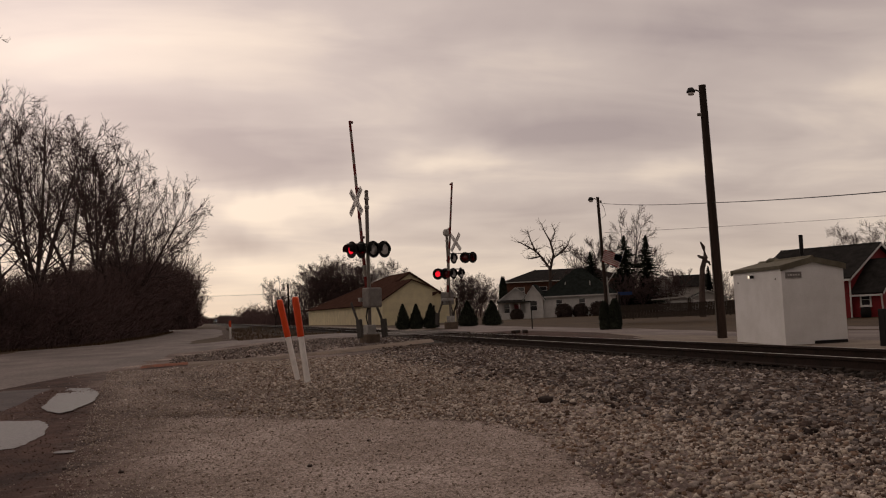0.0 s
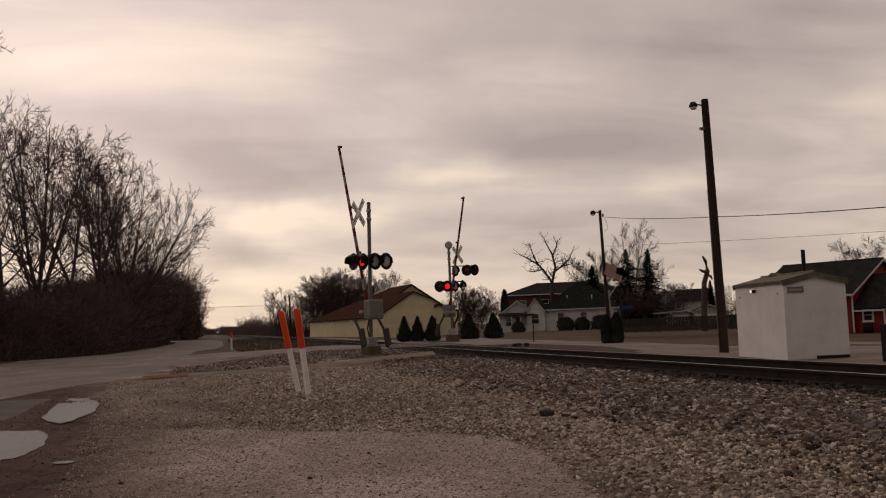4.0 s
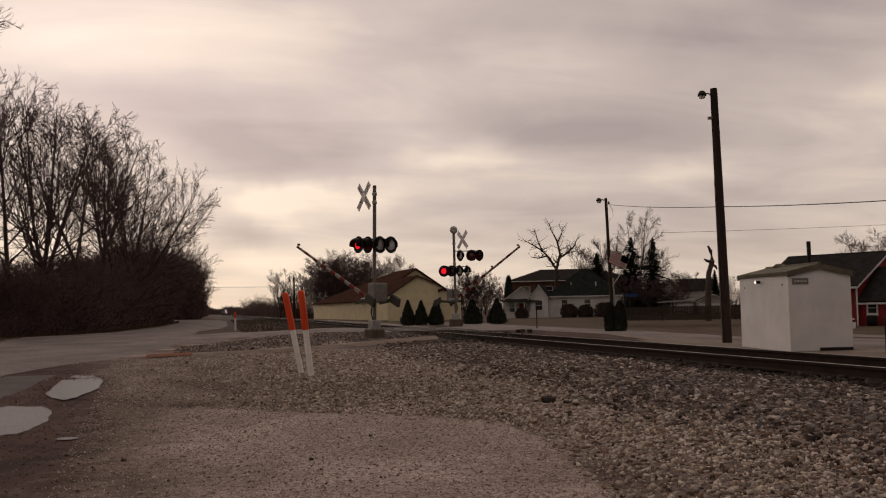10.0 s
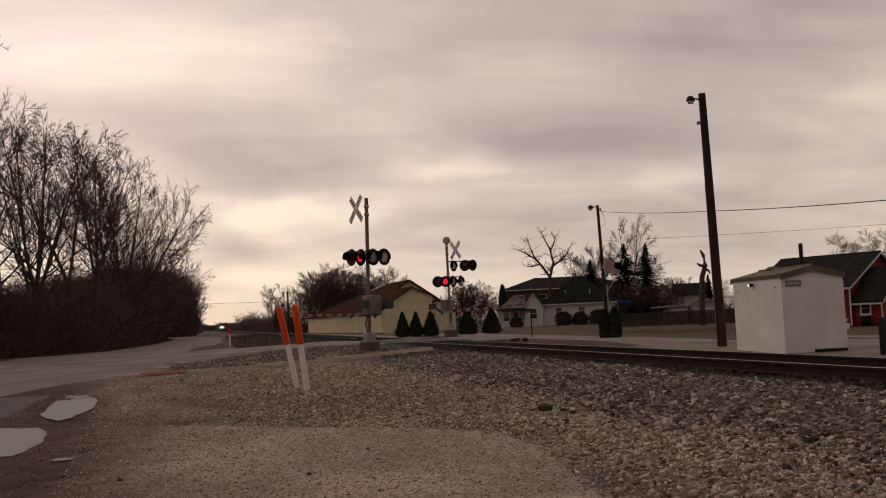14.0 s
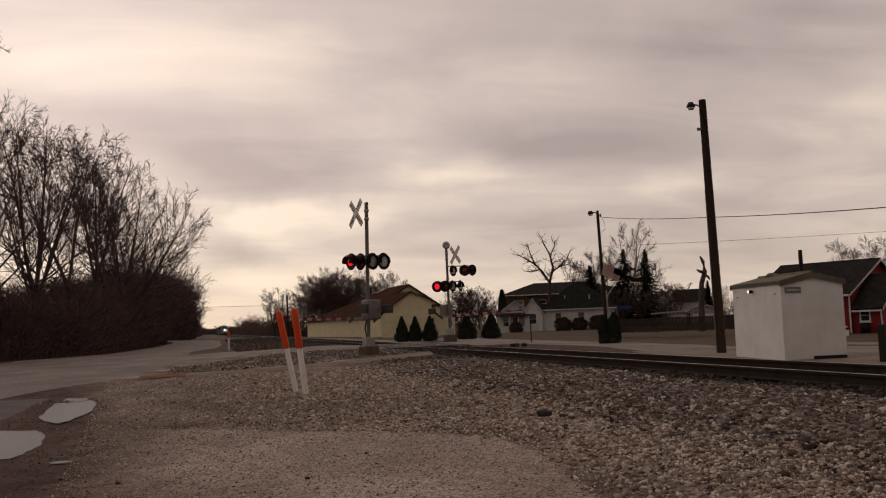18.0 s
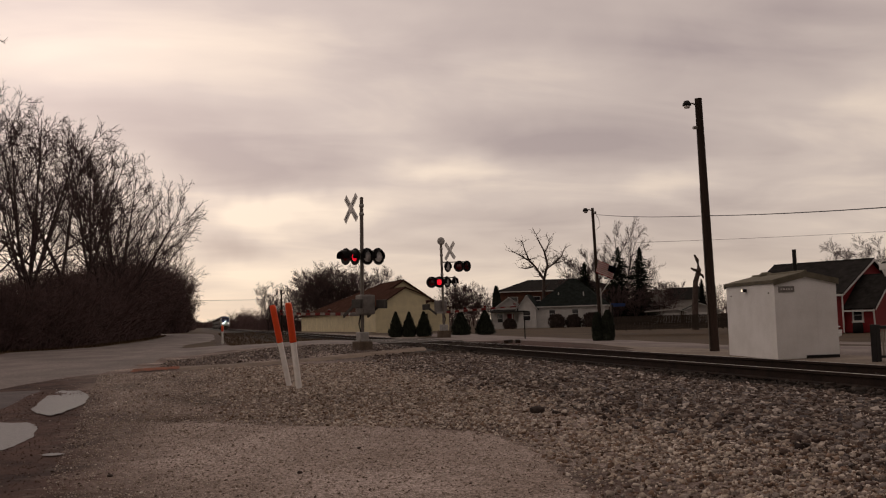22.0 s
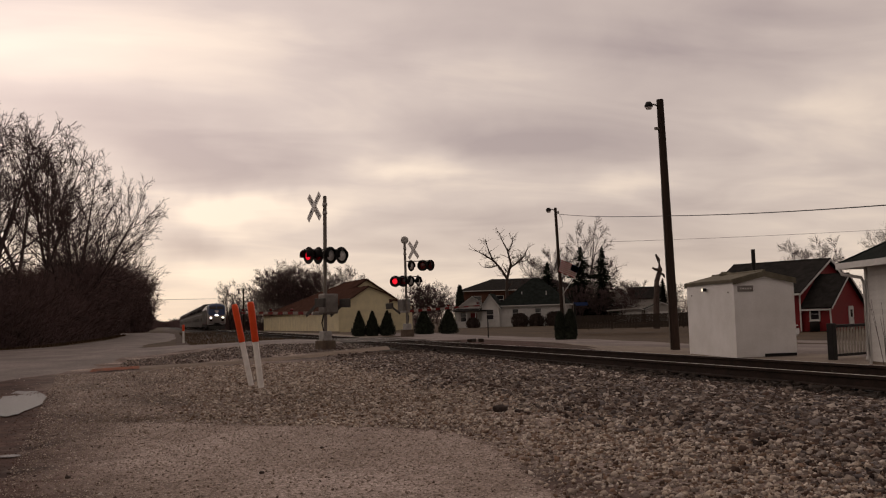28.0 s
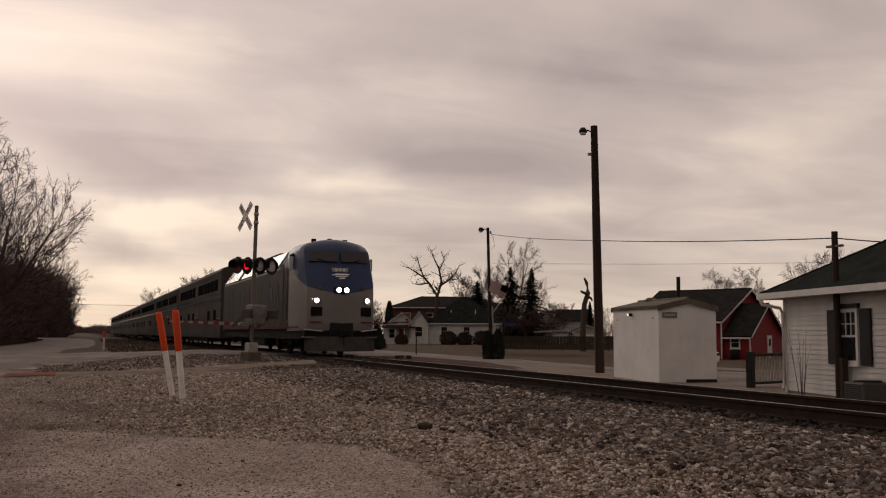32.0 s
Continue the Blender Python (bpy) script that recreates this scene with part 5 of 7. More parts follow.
def leafy_mesh(rnd, height, radius, n, shape, material, size=0.09):
    """A dense clipped shrub of small upright sprays."""
    V, F = [], []
    for i in range(n):
        k = (i + 0.5) / n
        z = height * k
        prof = shape(k)
        a = rnd.uniform(0, 2 * math.pi)
        r = radius * prof * rnd.uniform(0.55, 1.06) * (1 + 0.32 * noise.noise((math.cos(a) * 1.6 + height, math.sin(a) * 1.6, z * 2.2)))
        c, s = math.cos(a), math.sin(a)
        w, h = size * rnd.uniform(0.5, 1.2), size * rnd.uniform(1.0, 2.4)
        p = Vector((c * r, s * r, z))
        o = Vector((c, s, 0)) * w * 0.9
        t = Vector((-s, c, 0)) * w
        b = len(V)
        V += [p - t, p + t, p + o + Vector((0, 0, h)), p + o * 0.4 + t * 0.3 + Vector((0, 0, -h * 0.5))]
        F += [(b, b + 1, b + 2), (b, b + 3, b + 1)]
    me = bpy.data.meshes.new("crown")
    me.from_pydata([tuple(v) for v in V], [], F)
    me.materials.append(M[material])
    return me


def stem_mesh(height, r):
    me = bpy.data.meshes.new("trunk")
    bm = tube([(0, 0, -0.2), (0, 0, height * 0.5), (0.02, 0, height)], [r, r * 0.7, r * 0.15], 7)
    bm.to_mesh(me)
    bm.free()
    me.materials.append(M["bark"])
    return me


def wood_edge(y):
    """Where the woods end towards the road."""
    for (y0, x0), (y1, x1) in (((0, -11.5), (50, -13.2)), ((50, -13.2), (58, -12.9)), ((58, -12.9), (67, -8.7)), ((67, -8.7), (100, -7.3)), ((100, -7.3), (150, -7.5))):
        if y <= y1:
            return x0 + (x1 - x0) * (y - y0) / (y1 - y0)
    return -7.5 - 0.06 * (y - 150)


def build_woods():
    rnd = random.Random(21)
    tall = [feather_tree(random.Random(100 + i), 18.0, 7.2, (2, 3, 1, 3)[i], (0.28, 0.2, 0.12, 0.34)[i], (12, 10, 17, 10)[i], spread=0.46) for i in range(4)]
    wide = [feather_tree(random.Random(120 + i), 17.0, 9.5, 4, 0.2, 10, spread=0.72) for i in range(2)]
    bush = [feather_tree(random.Random(140 + i), 8.0, 3.4, 6, 0.04, 5, 0.017, 0.007, 6, 0.62, fine="brush") for i in range(3)]
    lab = "tall leafless tree at the edge of dark brushy woods"

    def stand(mesh, full, x, y, h, lean, turn, label=lab):
        plant(mesh, pose(x, y, lift(x, y)) @ pose(0, 0, 0, 0, lean, 0) @ pose(0, 0, 0, 0, 0, turn), label, "woods by the road", scale=h / full)
    # along the road, from near to far: kind, place, height, lean towards the road, turn
    for k, x, y, h, lean, turn in ((1, -13.9, 45, 16.4, 2, 20), (3, -15.0, 52, 18.4, 2, 130), (0, -13.8, 57, 15.6, 1, 40), (2, -12.9, 62, 17.2, 0, 20), (1, -11.7, 66, 16.8, 1, 140), (2, -12.8, 71, 18.0, 0, 250), (0, -10.9, 75, 18.2, 1, 30),
                                   (3, -10.3, 82, 18.6, 1, 310), (0, -10.0, 90, 19.0, 2, 60), (1, -9.8, 99, 19.4, 2, 10), (1, -16.5, 66, 17.0, 0, 150), (1, -13.8, 77, 17.8, 0, 290), (2, -18.0, 58, 16.0, 0, 60)):
        stand(tall[k], 18.0, x, y, h, lean, turn)
    for k, x, y, h, lean, turn in ((0, -9.9, 104, 19.5, 5, 40), (1, -9.9, 112, 18.6, 6, 60), (0, -10.2, 121, 16.6, 6, 250), (1, -10.6, 131, 15.5, 5, 280), (0, -10.2, 144, 15.0, 6, 20)):
        stand(wide[k], 17.0, x, y, h, lean, turn, "spreading leafless tree overhanging the road")
    # thicket of many-stemmed small trees
    for i in range(62):
        y = 56 + 1.75 * i + rnd.uniform(-2, 2)
        x = wood_edge(y) - rnd.uniform(0.8, 6.0)
        stand(bush[i % 3], 8.0, x, y, 0.072 * y * rnd.uniform(0.75, 1.12), 2, rnd.uniform(0, 360), "many-stemmed leafless thicket tree beside the road")
    # the woods go on behind the road's bend
    for i in range(26):
        x, y = -6.6 - 0.7 * i + rnd.uniform(-0.6, 0.6), 214 + rnd.uniform(0, 34) + 0.6 * i
        stand((bush + wide)[i % 5], 8.0 if i % 5 < 3 else 17.0, x, y, rnd.uniform(12.5, 18.5) * (0.8 if i < 2 else 1.0), 0, rnd.uniform(0, 360), "dense leafless tree behind the bend of the road")
    # brush under the trees
    V, F = [], []
    for i in range(13500):
        y = (50 + (rnd.random() ** 1.15) * 112 if i % 5 else 212 + rnd.random() * 40) if i % 12 else (24 + rnd.random() * 26 if i % 24 else 262 + rnd.random() * 300)
        deep = abs(rnd.gauss(0, 4.5))
        x = wood_edge(y) - 0.3 - deep if y < 200 else (-5.9 - deep * 2.0 if y < 255 else rnd.uniform(-22, -3) - bend(y))
        h = min(14.5, 0.066 * max(y, 45)) * (0.36 + 0.64 * ease(0.0, 2.6, deep)) * rnd.uniform(0.7, 1.15)
        h *= 0.95 + 0.5 * noise.noise((x * 0.25, y * 0.10, 2.0))
        h = max(0.9, h) if y < 255 else rnd.uniform(1.5, 5.0)
        base = Vector((x, y, lift(x, y) - 0.1))
        lean = Vector((rnd.uniform(-0.5, 0.5), rnd.uniform(-0.5, 0.5), 1)).normalized()
        r = 0.014 + 0.00022 * y
        top = base + lean * h
        stick(V, F, base, top, r * 1.5, r * 0.35, 3, Vector((rnd.uniform(-0.25, 0.25), rnd.uniform(-0.25, 0.25), 0.1)))
        for _ in range(7):
            p = base.lerp(top, rnd.uniform(0.15, 0.95))
            q = p + Vector((rnd.uniform(-1, 1), rnd.uniform(-1, 1), rnd.uniform(-0.2, 0.75))) * (0.5 + h * 0.2)
            stick(V, F, p, q, r * 0.8, r * 0.3, 3)
    tagged(raw("brush", [tuple(v) for v in V], F, "brush"), "dense dark leafless brush under the trees", "brush", kind="stuff")
    for i in range(14):
        y = 320 + 45 * i
        stand(bush[i % 3], 8.0, -10.5 - rnd.uniform(0, 5) - bend(y), y, rnd.uniform(5, 9), 0, rnd.uniform(0, 360), "far leafless tree beside the road")
    # dead grass and leaf litter along the road's edge
    V, F = [], []
    for i in range(12000):
        y = 18 + (rnd.random() ** 1.5) * 130
        x = wood_edge(y) + 0.7 - abs(rnd.gauss(0, 1.3))
        z = lift(x, y)
        h = rnd.uniform(0.04, 0.22)
        a = rnd.uniform(0, 6.28)
        w = 0.02 + 0.0002 * y
        b = len(V)
        dx, dy = math.cos(a), math.sin(a)
        lx, ly = rnd.uniform(-0.3, 0.3) * h, rnd.uniform(-0.3, 0.3) * h
        V += [(x - dx * w, y - dy * w, z - 0.02), (x + dx * w, y + dy * w, z - 0.02), (x + lx, y + ly, z + h)]
        F.append((b, b + 1, b + 2))
    tagged(raw("dead_grass", V, F, "deadgrass"), "dead brown grass along the road", "grass", kind="stuff")
    return tall


M["deadgrass"] = mat("dead_grass_blade", (0.13, 0.085, 0.05), 0.95, 0.25, 1.0, 20, 0.0, island=0.3)


def build_town_trees(kinds):
    rnd = random.Random(33)
    round_ = [feather_tree(random.Random(310 + i), 10.0, 4.6, (4, 3, 5)[i], (0.16, 0.22, 0.1)[i], 10, 0.015, 0.013, 9, 0.6) for i in range(3)]
    # behind the barn and along the track's far side
    for x, y, h, k in ((10.9, 190, 10.4, 0), (18.6, 190, 12.6, 1), (22.0, 187, 14.0, 2), (24.6, 190, 14.6, 0), (27.5, 188, 12.0, 1), (20.5, 200, 13.0, 2), (16.6, 198, 10.5, 1), (23.2, 196, 13.5, 1), (26.0, 199, 14.0, 2), (29.5, 195, 12.5, 0), (19.8, 184, 11.0, 0), (17.2, 186, 9.0, 2), (21.2, 185, 12.0, 1), (25.2, 186, 13.0, 2), (32.0, 192, 13.6, 2), (34.6, 189, 12.8, 1), (47.5, 184, 9.4, 2), (49.4, 184, 9.8, 0), (48.4, 181, 9.0, 1), (50.6, 182, 8.8, 2), (52.0, 184, 8.0, 0), (54.0, 183, 7.0, 1)):
        plant(round_[k], pose(x, y, TOWN, 0, 0, rnd.uniform(0, 360)), "leafless rounded tree behind the buildings", "bare trees of the town", scale=h / 10.0)
    # tall bare tree and low ones behind the houses
    for x, y, h, kk in ((65.2, 139, 17.4, kinds[1]), (57.0, 141, 12.0, round_[1]), (60.0, 140, 13.0, round_[0]), (67.0, 141, 12.0, round_[2]), (92, 190, 8.5, round_[0]), (97, 184, 8.0, round_[1]), (101, 176, 8.0, round_[2]), (58.2, 127.5, 6.5, round_[2]), (60.6, 126.5, 6.0, round_[0]), (64.8, 126.8, 7.0, round_[2]), (67.5, 128.5, 6.5, round_[1]), (70.5, 90.0, 9.8, round_[0]), (40.9, 44.2, 6.8, round_[1])):
        plant(kk, pose(x, y, TOWN, 0, 0, rnd.uniform(0, 360)), "leafless tree rising behind the houses", "bare trees of the town", scale=h / (10.0 if kk in round_ else 18.0))
    # conifers
    for x, y, h, r in ((61.0, 132.6, 12.0, 2.9), (63.9, 131.2, 11.8, 2.8), (56.2, 134.7, 9.7, 2.6), (59.0, 130.5, 6.8, 2.6), (62.4, 128.8, 6.4, 2.6), (86.0, 152, 7.6, 1.6)):
        m = conifer_mesh(random.Random(int(x)), h, r * 1.2, 420, 0.16, 0.72)
        plant([stem_mesh(h * 0.96, 0.16), m], pose(x, y, TOWN, 0, 0, x), "tall dark spruce behind the houses", "spruces", "spruce")
    cone = lambda k: (1 - k ** 1.25) ** 0.8 * min(1.0, 0.7 + 4 * k)
    col = lambda k: (1 - k ** 3) ** 0.6 * min(1.0, 0.75 + 2 * k)
    for x, y, h, r in ((16.2, 83.4, 2.15, 0.72), (17.4, 83.2, 2.1, 0.72), (18.7, 82.9, 2.1, 0.8), (21.95, 82.1, 2.15, 1.05), (24.1, 81.5, 2.1, 1.0)):
        me = leafy_mesh(random.Random(int(x * 10)), h, r, 2600, cone, "evergreen")
        plant([stem_mesh(h * 0.7, 0.06), me], pose(x, y, TOWN + 0.05, 0, 0, x * 7), "small dark conical evergreen shrub", "evergreen shrubs by the road", "evergreen_shrub", "shrub")
    for x, y, h, r in ((20.85, 48.4, 1.5, 0.29), (21.35, 48.15, 1.6, 0.36)):
        me = leafy_mesh(random.Random(int(x * 10)), h, r, 2400, col, "evergreen")
        plant([stem_mesh(h * 0.7, 0.06), me], pose(x, y, TOWN, 0, 0, x * 7), "narrow dark arborvitae at the foot of a pole", "arborvitae at the pole", "arborvitae", "shrub")
    dome = lambda k: (1 - (2 * k - 0.8) ** 2 * 0.6) ** 0.5 if k < 0.98 else 0.3
    for x, y, h, r in ((45.6, 119.6, 1.75, 1.2), (47.6, 118.6, 1.6, 1.05), (49.7, 117.2, 1.85, 1.4), (39.6, 122.0, 1.3, 0.9)):
        me = leafy_mesh(random.Random(int(x * 10)), h, r, 1500, dome, "bush", 0.12)
        plant([stem_mesh(h * 0.6, 0.05), me], pose(x, y, TOWN - 0.05, 0, 0, x * 7), "clipped brown leafless hedge bush before the house", "hedge bushes", "hedge_bush", "shrub")
    me = leafy_mesh(random.Random(3), 6.6, 0.75, 2600, col, "evergreen", 0.2)
    plant([stem_mesh(4.0, 0.12), me], pose(45.9, 148, TOWN, 0, 0, 0), "tall dark columnar evergreen beside the brick house", "", "columnar_evergreen", "tree")
    # the dead tree with thick crooked limbs
    rs = random.Random(12)
    V, F, v2, f2 = [], [], [], []
    limbs = (((0.1, -0.6, 0.46), (0.15, 4.0, 0.42), (0.3, 7.2, 0.36)),
             ((0.3, 7.0, 0.32), (-0.8, 8.8, 0.28), (-1.7, 9.8, 0.22), (-2.9, 10.6, 0.18), (-4.3, 11.4, 0.07)),
             ((-1.7, 9.8, 0.2), (-2.3, 11.2, 0.15), (-2.8, 13.0, 0.06)), ((-1.0, 9.0, 0.2), (-2.3, 8.7, 0.14), (-3.4, 8.9, 0.06)),
             ((0.3, 7.0, 0.34), (0.9, 9.2, 0.28), (0.5, 11.2, 0.22), (-0.4, 13.0, 0.12), (-0.6, 13.9, 0.05)), ((0.55, 11.0, 0.18), (1.2, 12.2, 0.12), (1.3, 13.2, 0.05)),
             ((0.7, 8.6, 0.26), (2.0, 9.4, 0.2), (3.0, 10.4, 0.15), (3.5, 11.6, 0.06)), ((2.0, 9.4, 0.16), (3.2, 9.6, 0.1), (3.9, 10.6, 0.05)))
    for limb in limbs:
        pts = [(Vector((x, rs.uniform(-0.5, 0.5), z)), r * 0.6) for x, z, r in limb]
        for (p, r0), (q, r1) in zip(pts, pts[1:]):
            stick(V, F, p, q, r0, r1, 7)
            if r0 < 0.3:
                for _ in range(6):
                    dd = Vector((rs.uniform(-1, 1), rs.uniform(-1, 1), rs.uniform(-0.1, 1))).normalized()
                    grow(rs, V, F, v2, f2, p.lerp(q, rs.random()), dd, rs.uniform(0.7, 1.8), max(r1 * 0.5, 0.035), 3, (28, 62), 0.3, (1, 1, 1, 1), 4)
    mesh = []
    for nm, a, b in (("trunk", V, F), ("crown", v2, f2)):
        me = bpy.data.meshes.new(nm)
        me.from_pydata([tuple(p) for p in a], [], b)
        me.materials.append(M["snag"])
        mesh.append(me)
    plant(mesh, pose(47.3, 129.6, TOWN, 0, 0, -20), "gnarled dead tree with broken crooked limbs", "", "dead_tree")
    t = thing("broken_trunk", pose(50.1, 90.2, TOWN - 0.7) @ Matrix.Scale(1.3, 4), "tall broken tree trunk with stubs", "tree trunk")
    part("trunk", tube([(0, 0, -0.2), (0.05, 0, 2.2), (0.2, 0, 4.2), (0.62, 0.1, 5.2), (0.45, 0, 6.0), (0.2, 0, 6.45)], [0.30, 0.25, 0.21, 0.2, 0.15, 0.07], 9), "snag", t)
    part("stub", tube([(0.55, 0, 5.1), (0.1, 0, 5.2), (-0.15, 0, 5.35)], [0.15, 0.12, 0.07], 7), "snag", t)
    part("stub", tube([(0.5, 0, 4.9), (0.85, 0, 4.75), (0.95, 0, 4.5)], [0.14, 0.1, 0.06], 7), "snag", t)
    # far scrub along the track and behind the town
    V, F = [], []
    for i in range(9500):
        if i % 4 == 3:
            x, y = rnd.uniform(-80, 60), rnd.uniform(1400, 1600)
            h = rnd.uniform(6, 12) * (0.9 + 0.7 * noise.noise((x * 0.05, 3.0, 0.0)))
        elif i % 4:
            y = 192 + rnd.random() ** 1.6 * 1250
            x = 13.0 + abs(rnd.gauss(0, 6)) - bend(y)
            h = rnd.uniform(1.6, 4.6) * (0.75 + 1.3 * noise.noise((y * 0.035, x * 0.05, 0.0))) * (1 + 0.0006 * y)
        else:
            a = rnd.uniform(0.12, 0.95)
            dd = rnd.uniform(210, 300)
            x, y = dd * math.sin(a), dd * math.cos(a)
            h = rnd.uniform(3, 7.0)
        h = max(1.0, h)
        base = Vector((x, y, TOWN - 0.2))
        r = 0.010 + 0.00013 * y
        top = base + Vector((rnd.uniform(-0.3, 0.3), rnd.uniform(-0.3, 0.3), 1)) * h
        stick(V, F, base, top, r * 1.4, r * 0.5, 3)
        for _ in range(8):
            p = base.lerp(top, rnd.uniform(0.2, 0.95))
            stick(V, F, p, p + Vector((rnd.uniform(-1, 1), rnd.uniform(-1, 1), rnd.uniform(0.0, 1.0))) * h * 0.3, r * 0.9, r * 0.35, 3)
    tagged(raw("far_scrub", [tuple(v) for v in V], F, "brush"), "distant leafless scrub and treeline", "scrub", kind="stuff")


KINDS = build_woods()
build_town_trees(KINDS)


# ---- the train ----
def loft(sections, bm=None, caps=True):
    """Skins closed outlines, given as lists of points of equal length."""
    bm = bm or bmesh.new()
    rings = [[bm.verts.new(p) for p in s] for s in sections]
    n = len(rings[0])
    for a, b in zip(rings, rings[1:]):
        for k in range(n):
            bm.faces.new((a[k], a[(k + 1) % n], b[(k + 1) % n], b[k]))
    if caps:
        bm.faces.new(rings[0][::-1]), bm.faces.new(rings[-1])
    bmesh.ops.recalc_face_normals(bm, faces=bm.faces)
    return bm


def truck(parent, y, wheels=2, base=2.6):
    t = part("truck", boxm(-1.15, 1.15, y - base / 2 - 0.7, y + base / 2 + 0.7, 0.45, 0.85, bevel=0.06), "under", parent, "dirty dark truck")
    for i in range(wheels):
        wy = y - base / 2 + base * i / (wheels - 1)
        for s in (-1, 1):
            part("wheel", lathe([(0.0, -0.06), (0.5, -0.06), (0.52, 0.05), (0.0, 0.06)], 20, "x"), "under", t, at=pose(s * 0.75, wy, 0.5))
            part("journal_box", boxm(s * 1.2 - 0.1, s * 1.2 + 0.1, wy - 0.18, wy + 0.18, 0.35, 0.7, bevel=0.03), "under", t)
        part("spring", boxm(-1.25, 1.25, wy + 0.4, wy + 0.6, 0.4, 0.8, bevel=0.03), "under", t)


def body_section(y, half, z0, z1, crown, n=7):
    """Cross-section of a carbody with an arched roof."""
    pts = [(-half, y, z0), (-half, y, z1 - 0.25)]
    for k in range(n + 1):
        a = math.pi * k / n
        pts.append((-math.cos(a) * half * (0.985 if k in (0, n) else 1) , y, z1 - 0.25 + math.sin(a) ** 0.8 * (0.25 + crown)))
    pts += [(half, y, z1 - 0.25), (half, y, z0)]
    return pts


def hood_section(y):
    """Cross-section of the engine hood: upright sides, upper panels that lean in, a low roof."""
    half = [(1.5, 1.05), (1.5, 3.5), (1.42, 3.62), (0.98, 4.30), (0.80, 4.40), (0.0, 4.46)]
    return [(-x, y, z) for x, z in half] + [(x, y, z) for x, z in half[-2::-1]]


def locomotive(train):
    """A streamlined passenger diesel; its nose points to -y, at y = 0."""
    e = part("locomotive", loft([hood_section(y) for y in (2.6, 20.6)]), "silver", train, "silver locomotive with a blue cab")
    # nose: a flat face with angled corners; the blue comes down to a shallow V
    def level(z, y, k, dip=0.0):
        row = []
        for x, dy in ((-1.5, 2.95 - y), (-1.5, 1.05), (-1.42, 0.55), (-1.30, 0.22), (-0.9, 0.07), (-0.45, 0.02), (0, 0), (0.45, 0.02), (0.9, 0.07), (1.30, 0.22), (1.42, 0.55), (1.5, 1.05), (1.5, 2.95 - y)):
            row.append((x * k, min(y + dy, 2.95), z - dip * (x / 1.5) ** 2))
        return row
    edge = [3.45, 3.0, 2.8, 2.62, 2.5, 2.41, 2.33, 2.41, 2.5, 2.62, 2.8, 3.0, 3.45]
    split = [(x, y + 0.45 * max(0.0, z - 2.55) * (abs(x) < 1.45), z) for (x, y, _), z in zip(level(2.4, 0.0, 1.0), edge)]
    above = []
    for z, y, k, dip in ((2.75, 0.12, 1.0, 0), (3.5, 0.48, 1.0, 0), (4.05, 0.74, 0.985, 0.03), (4.30, 0.92, 0.93, 0.10), (4.46, 1.10, 0.80, 0.12), (4.55, 1.40, 0.58, 0.12), (4.59, 1.9, 0.25, 0.1)):
        row = level(z, y, k, dip)
        above.append([(p[0], p[1], max(p[2], e + 0.02 * len(above) + 0.02)) for p, e in zip(row, edge)])
    part("nose", smooth(loft([level(0.95, 0.12, 0.97), level(1.3, 0.0, 1.0), split]), 25), "nose", e, "silver lower nose, coloured lighter than the shaded flanks")
    part("cab_front", smooth(loft([split] + above), 25), "navy", e, "dark blue cab front")
    for s in (-1, 1):
        part("side_window", boxm(s * 1.5 - 0.02, s * 1.5 + 0.02, 1.75, 2.5, 3.45, 3.98, bevel=0.008), "train_glass", e, "dark cab side window")
        part("cab_door", boxm(s * 1.5 - 0.015, s * 1.5 + 0.015, 3.6, 4.25, 1.3, 3.7, bevel=0.006), "silver", e, "silver cab door")
        part("handrail", tube([(s * 1.56, 3.5, 1.2), (s * 1.56, 3.5, 2.9)], 0.018, 6), "galv", e)
        part("handrail", tube([(s * 1.56, 4.35, 1.2), (s * 1.56, 4.35, 2.9)], 0.018, 6), "galv", e)
        part("mirror", boxm(s * 1.6 - 0.08, s * 1.6 + 0.08, 1.7, 1.75, 3.35, 3.85, bevel=0.01), "trim", e, "pale side mirror")
        lean = part("roof_panel", slab([(s * 1.43, 5.2, 3.63), (s * 1.43, 20.5, 3.63), (s * 1.0, 20.5, 4.30), (s * 1.0, 5.2, 4.30)], 0.03), "sheen_panel", e, "leaning silver roof panel, coloured with the sky's sheen")
        for y in (9.6, 15.0):
            part("panel_rib", slab([(s * 1.45, y, 3.62), (s * 1.45, y + 0.5, 3.62), (s * 1.02, y + 0.5, 4.31), (s * 1.02, y, 4.31)], 0.06), "grille", lean, "dark rib across the panel")
        part("sill_stripe", boxm(s * 1.5 - 0.006, s * 1.5 + 0.006, 0.8, 20.4, 1.08, 1.13), "arm_red", e, "thin red sill stripe")
        for i in range(9):
            part("side_panel", boxm(s * 1.502 - 0.008, s * 1.502 + 0.008, 5.0 + i * 1.7, 6.6 + i * 1.7, 1.25, 3.2, bevel=0.004), "silver", e)
        part("side_grille", boxm(s * 1.51 - 0.01, s * 1.51 + 0.01, 14.5, 16.2, 1.9, 3.0), "grille", e, "dark side grille")
        part("emblem", lathe([(0, -0.01), (0.34, -0.01), (0.34, 0.01), (0, 0.01)], 16, "x"), "navy", e, "blue round side emblem", at=pose(s * 1.512, 6.2, 2.55))
        part("ditch_light", lathe([(0, -0.07), (0.07, -0.06), (0.075, 0.04), (0, 0.04)], 16, "y"), "head", e, "lit ditch light", at=pose(s * 0.98, 0.08, 2.10))
        part("lamp_ring", ring(0.092, 0.112, -0.12, 0.04), "black", e, at=pose(s * 0.98, 0.08, 2.10))
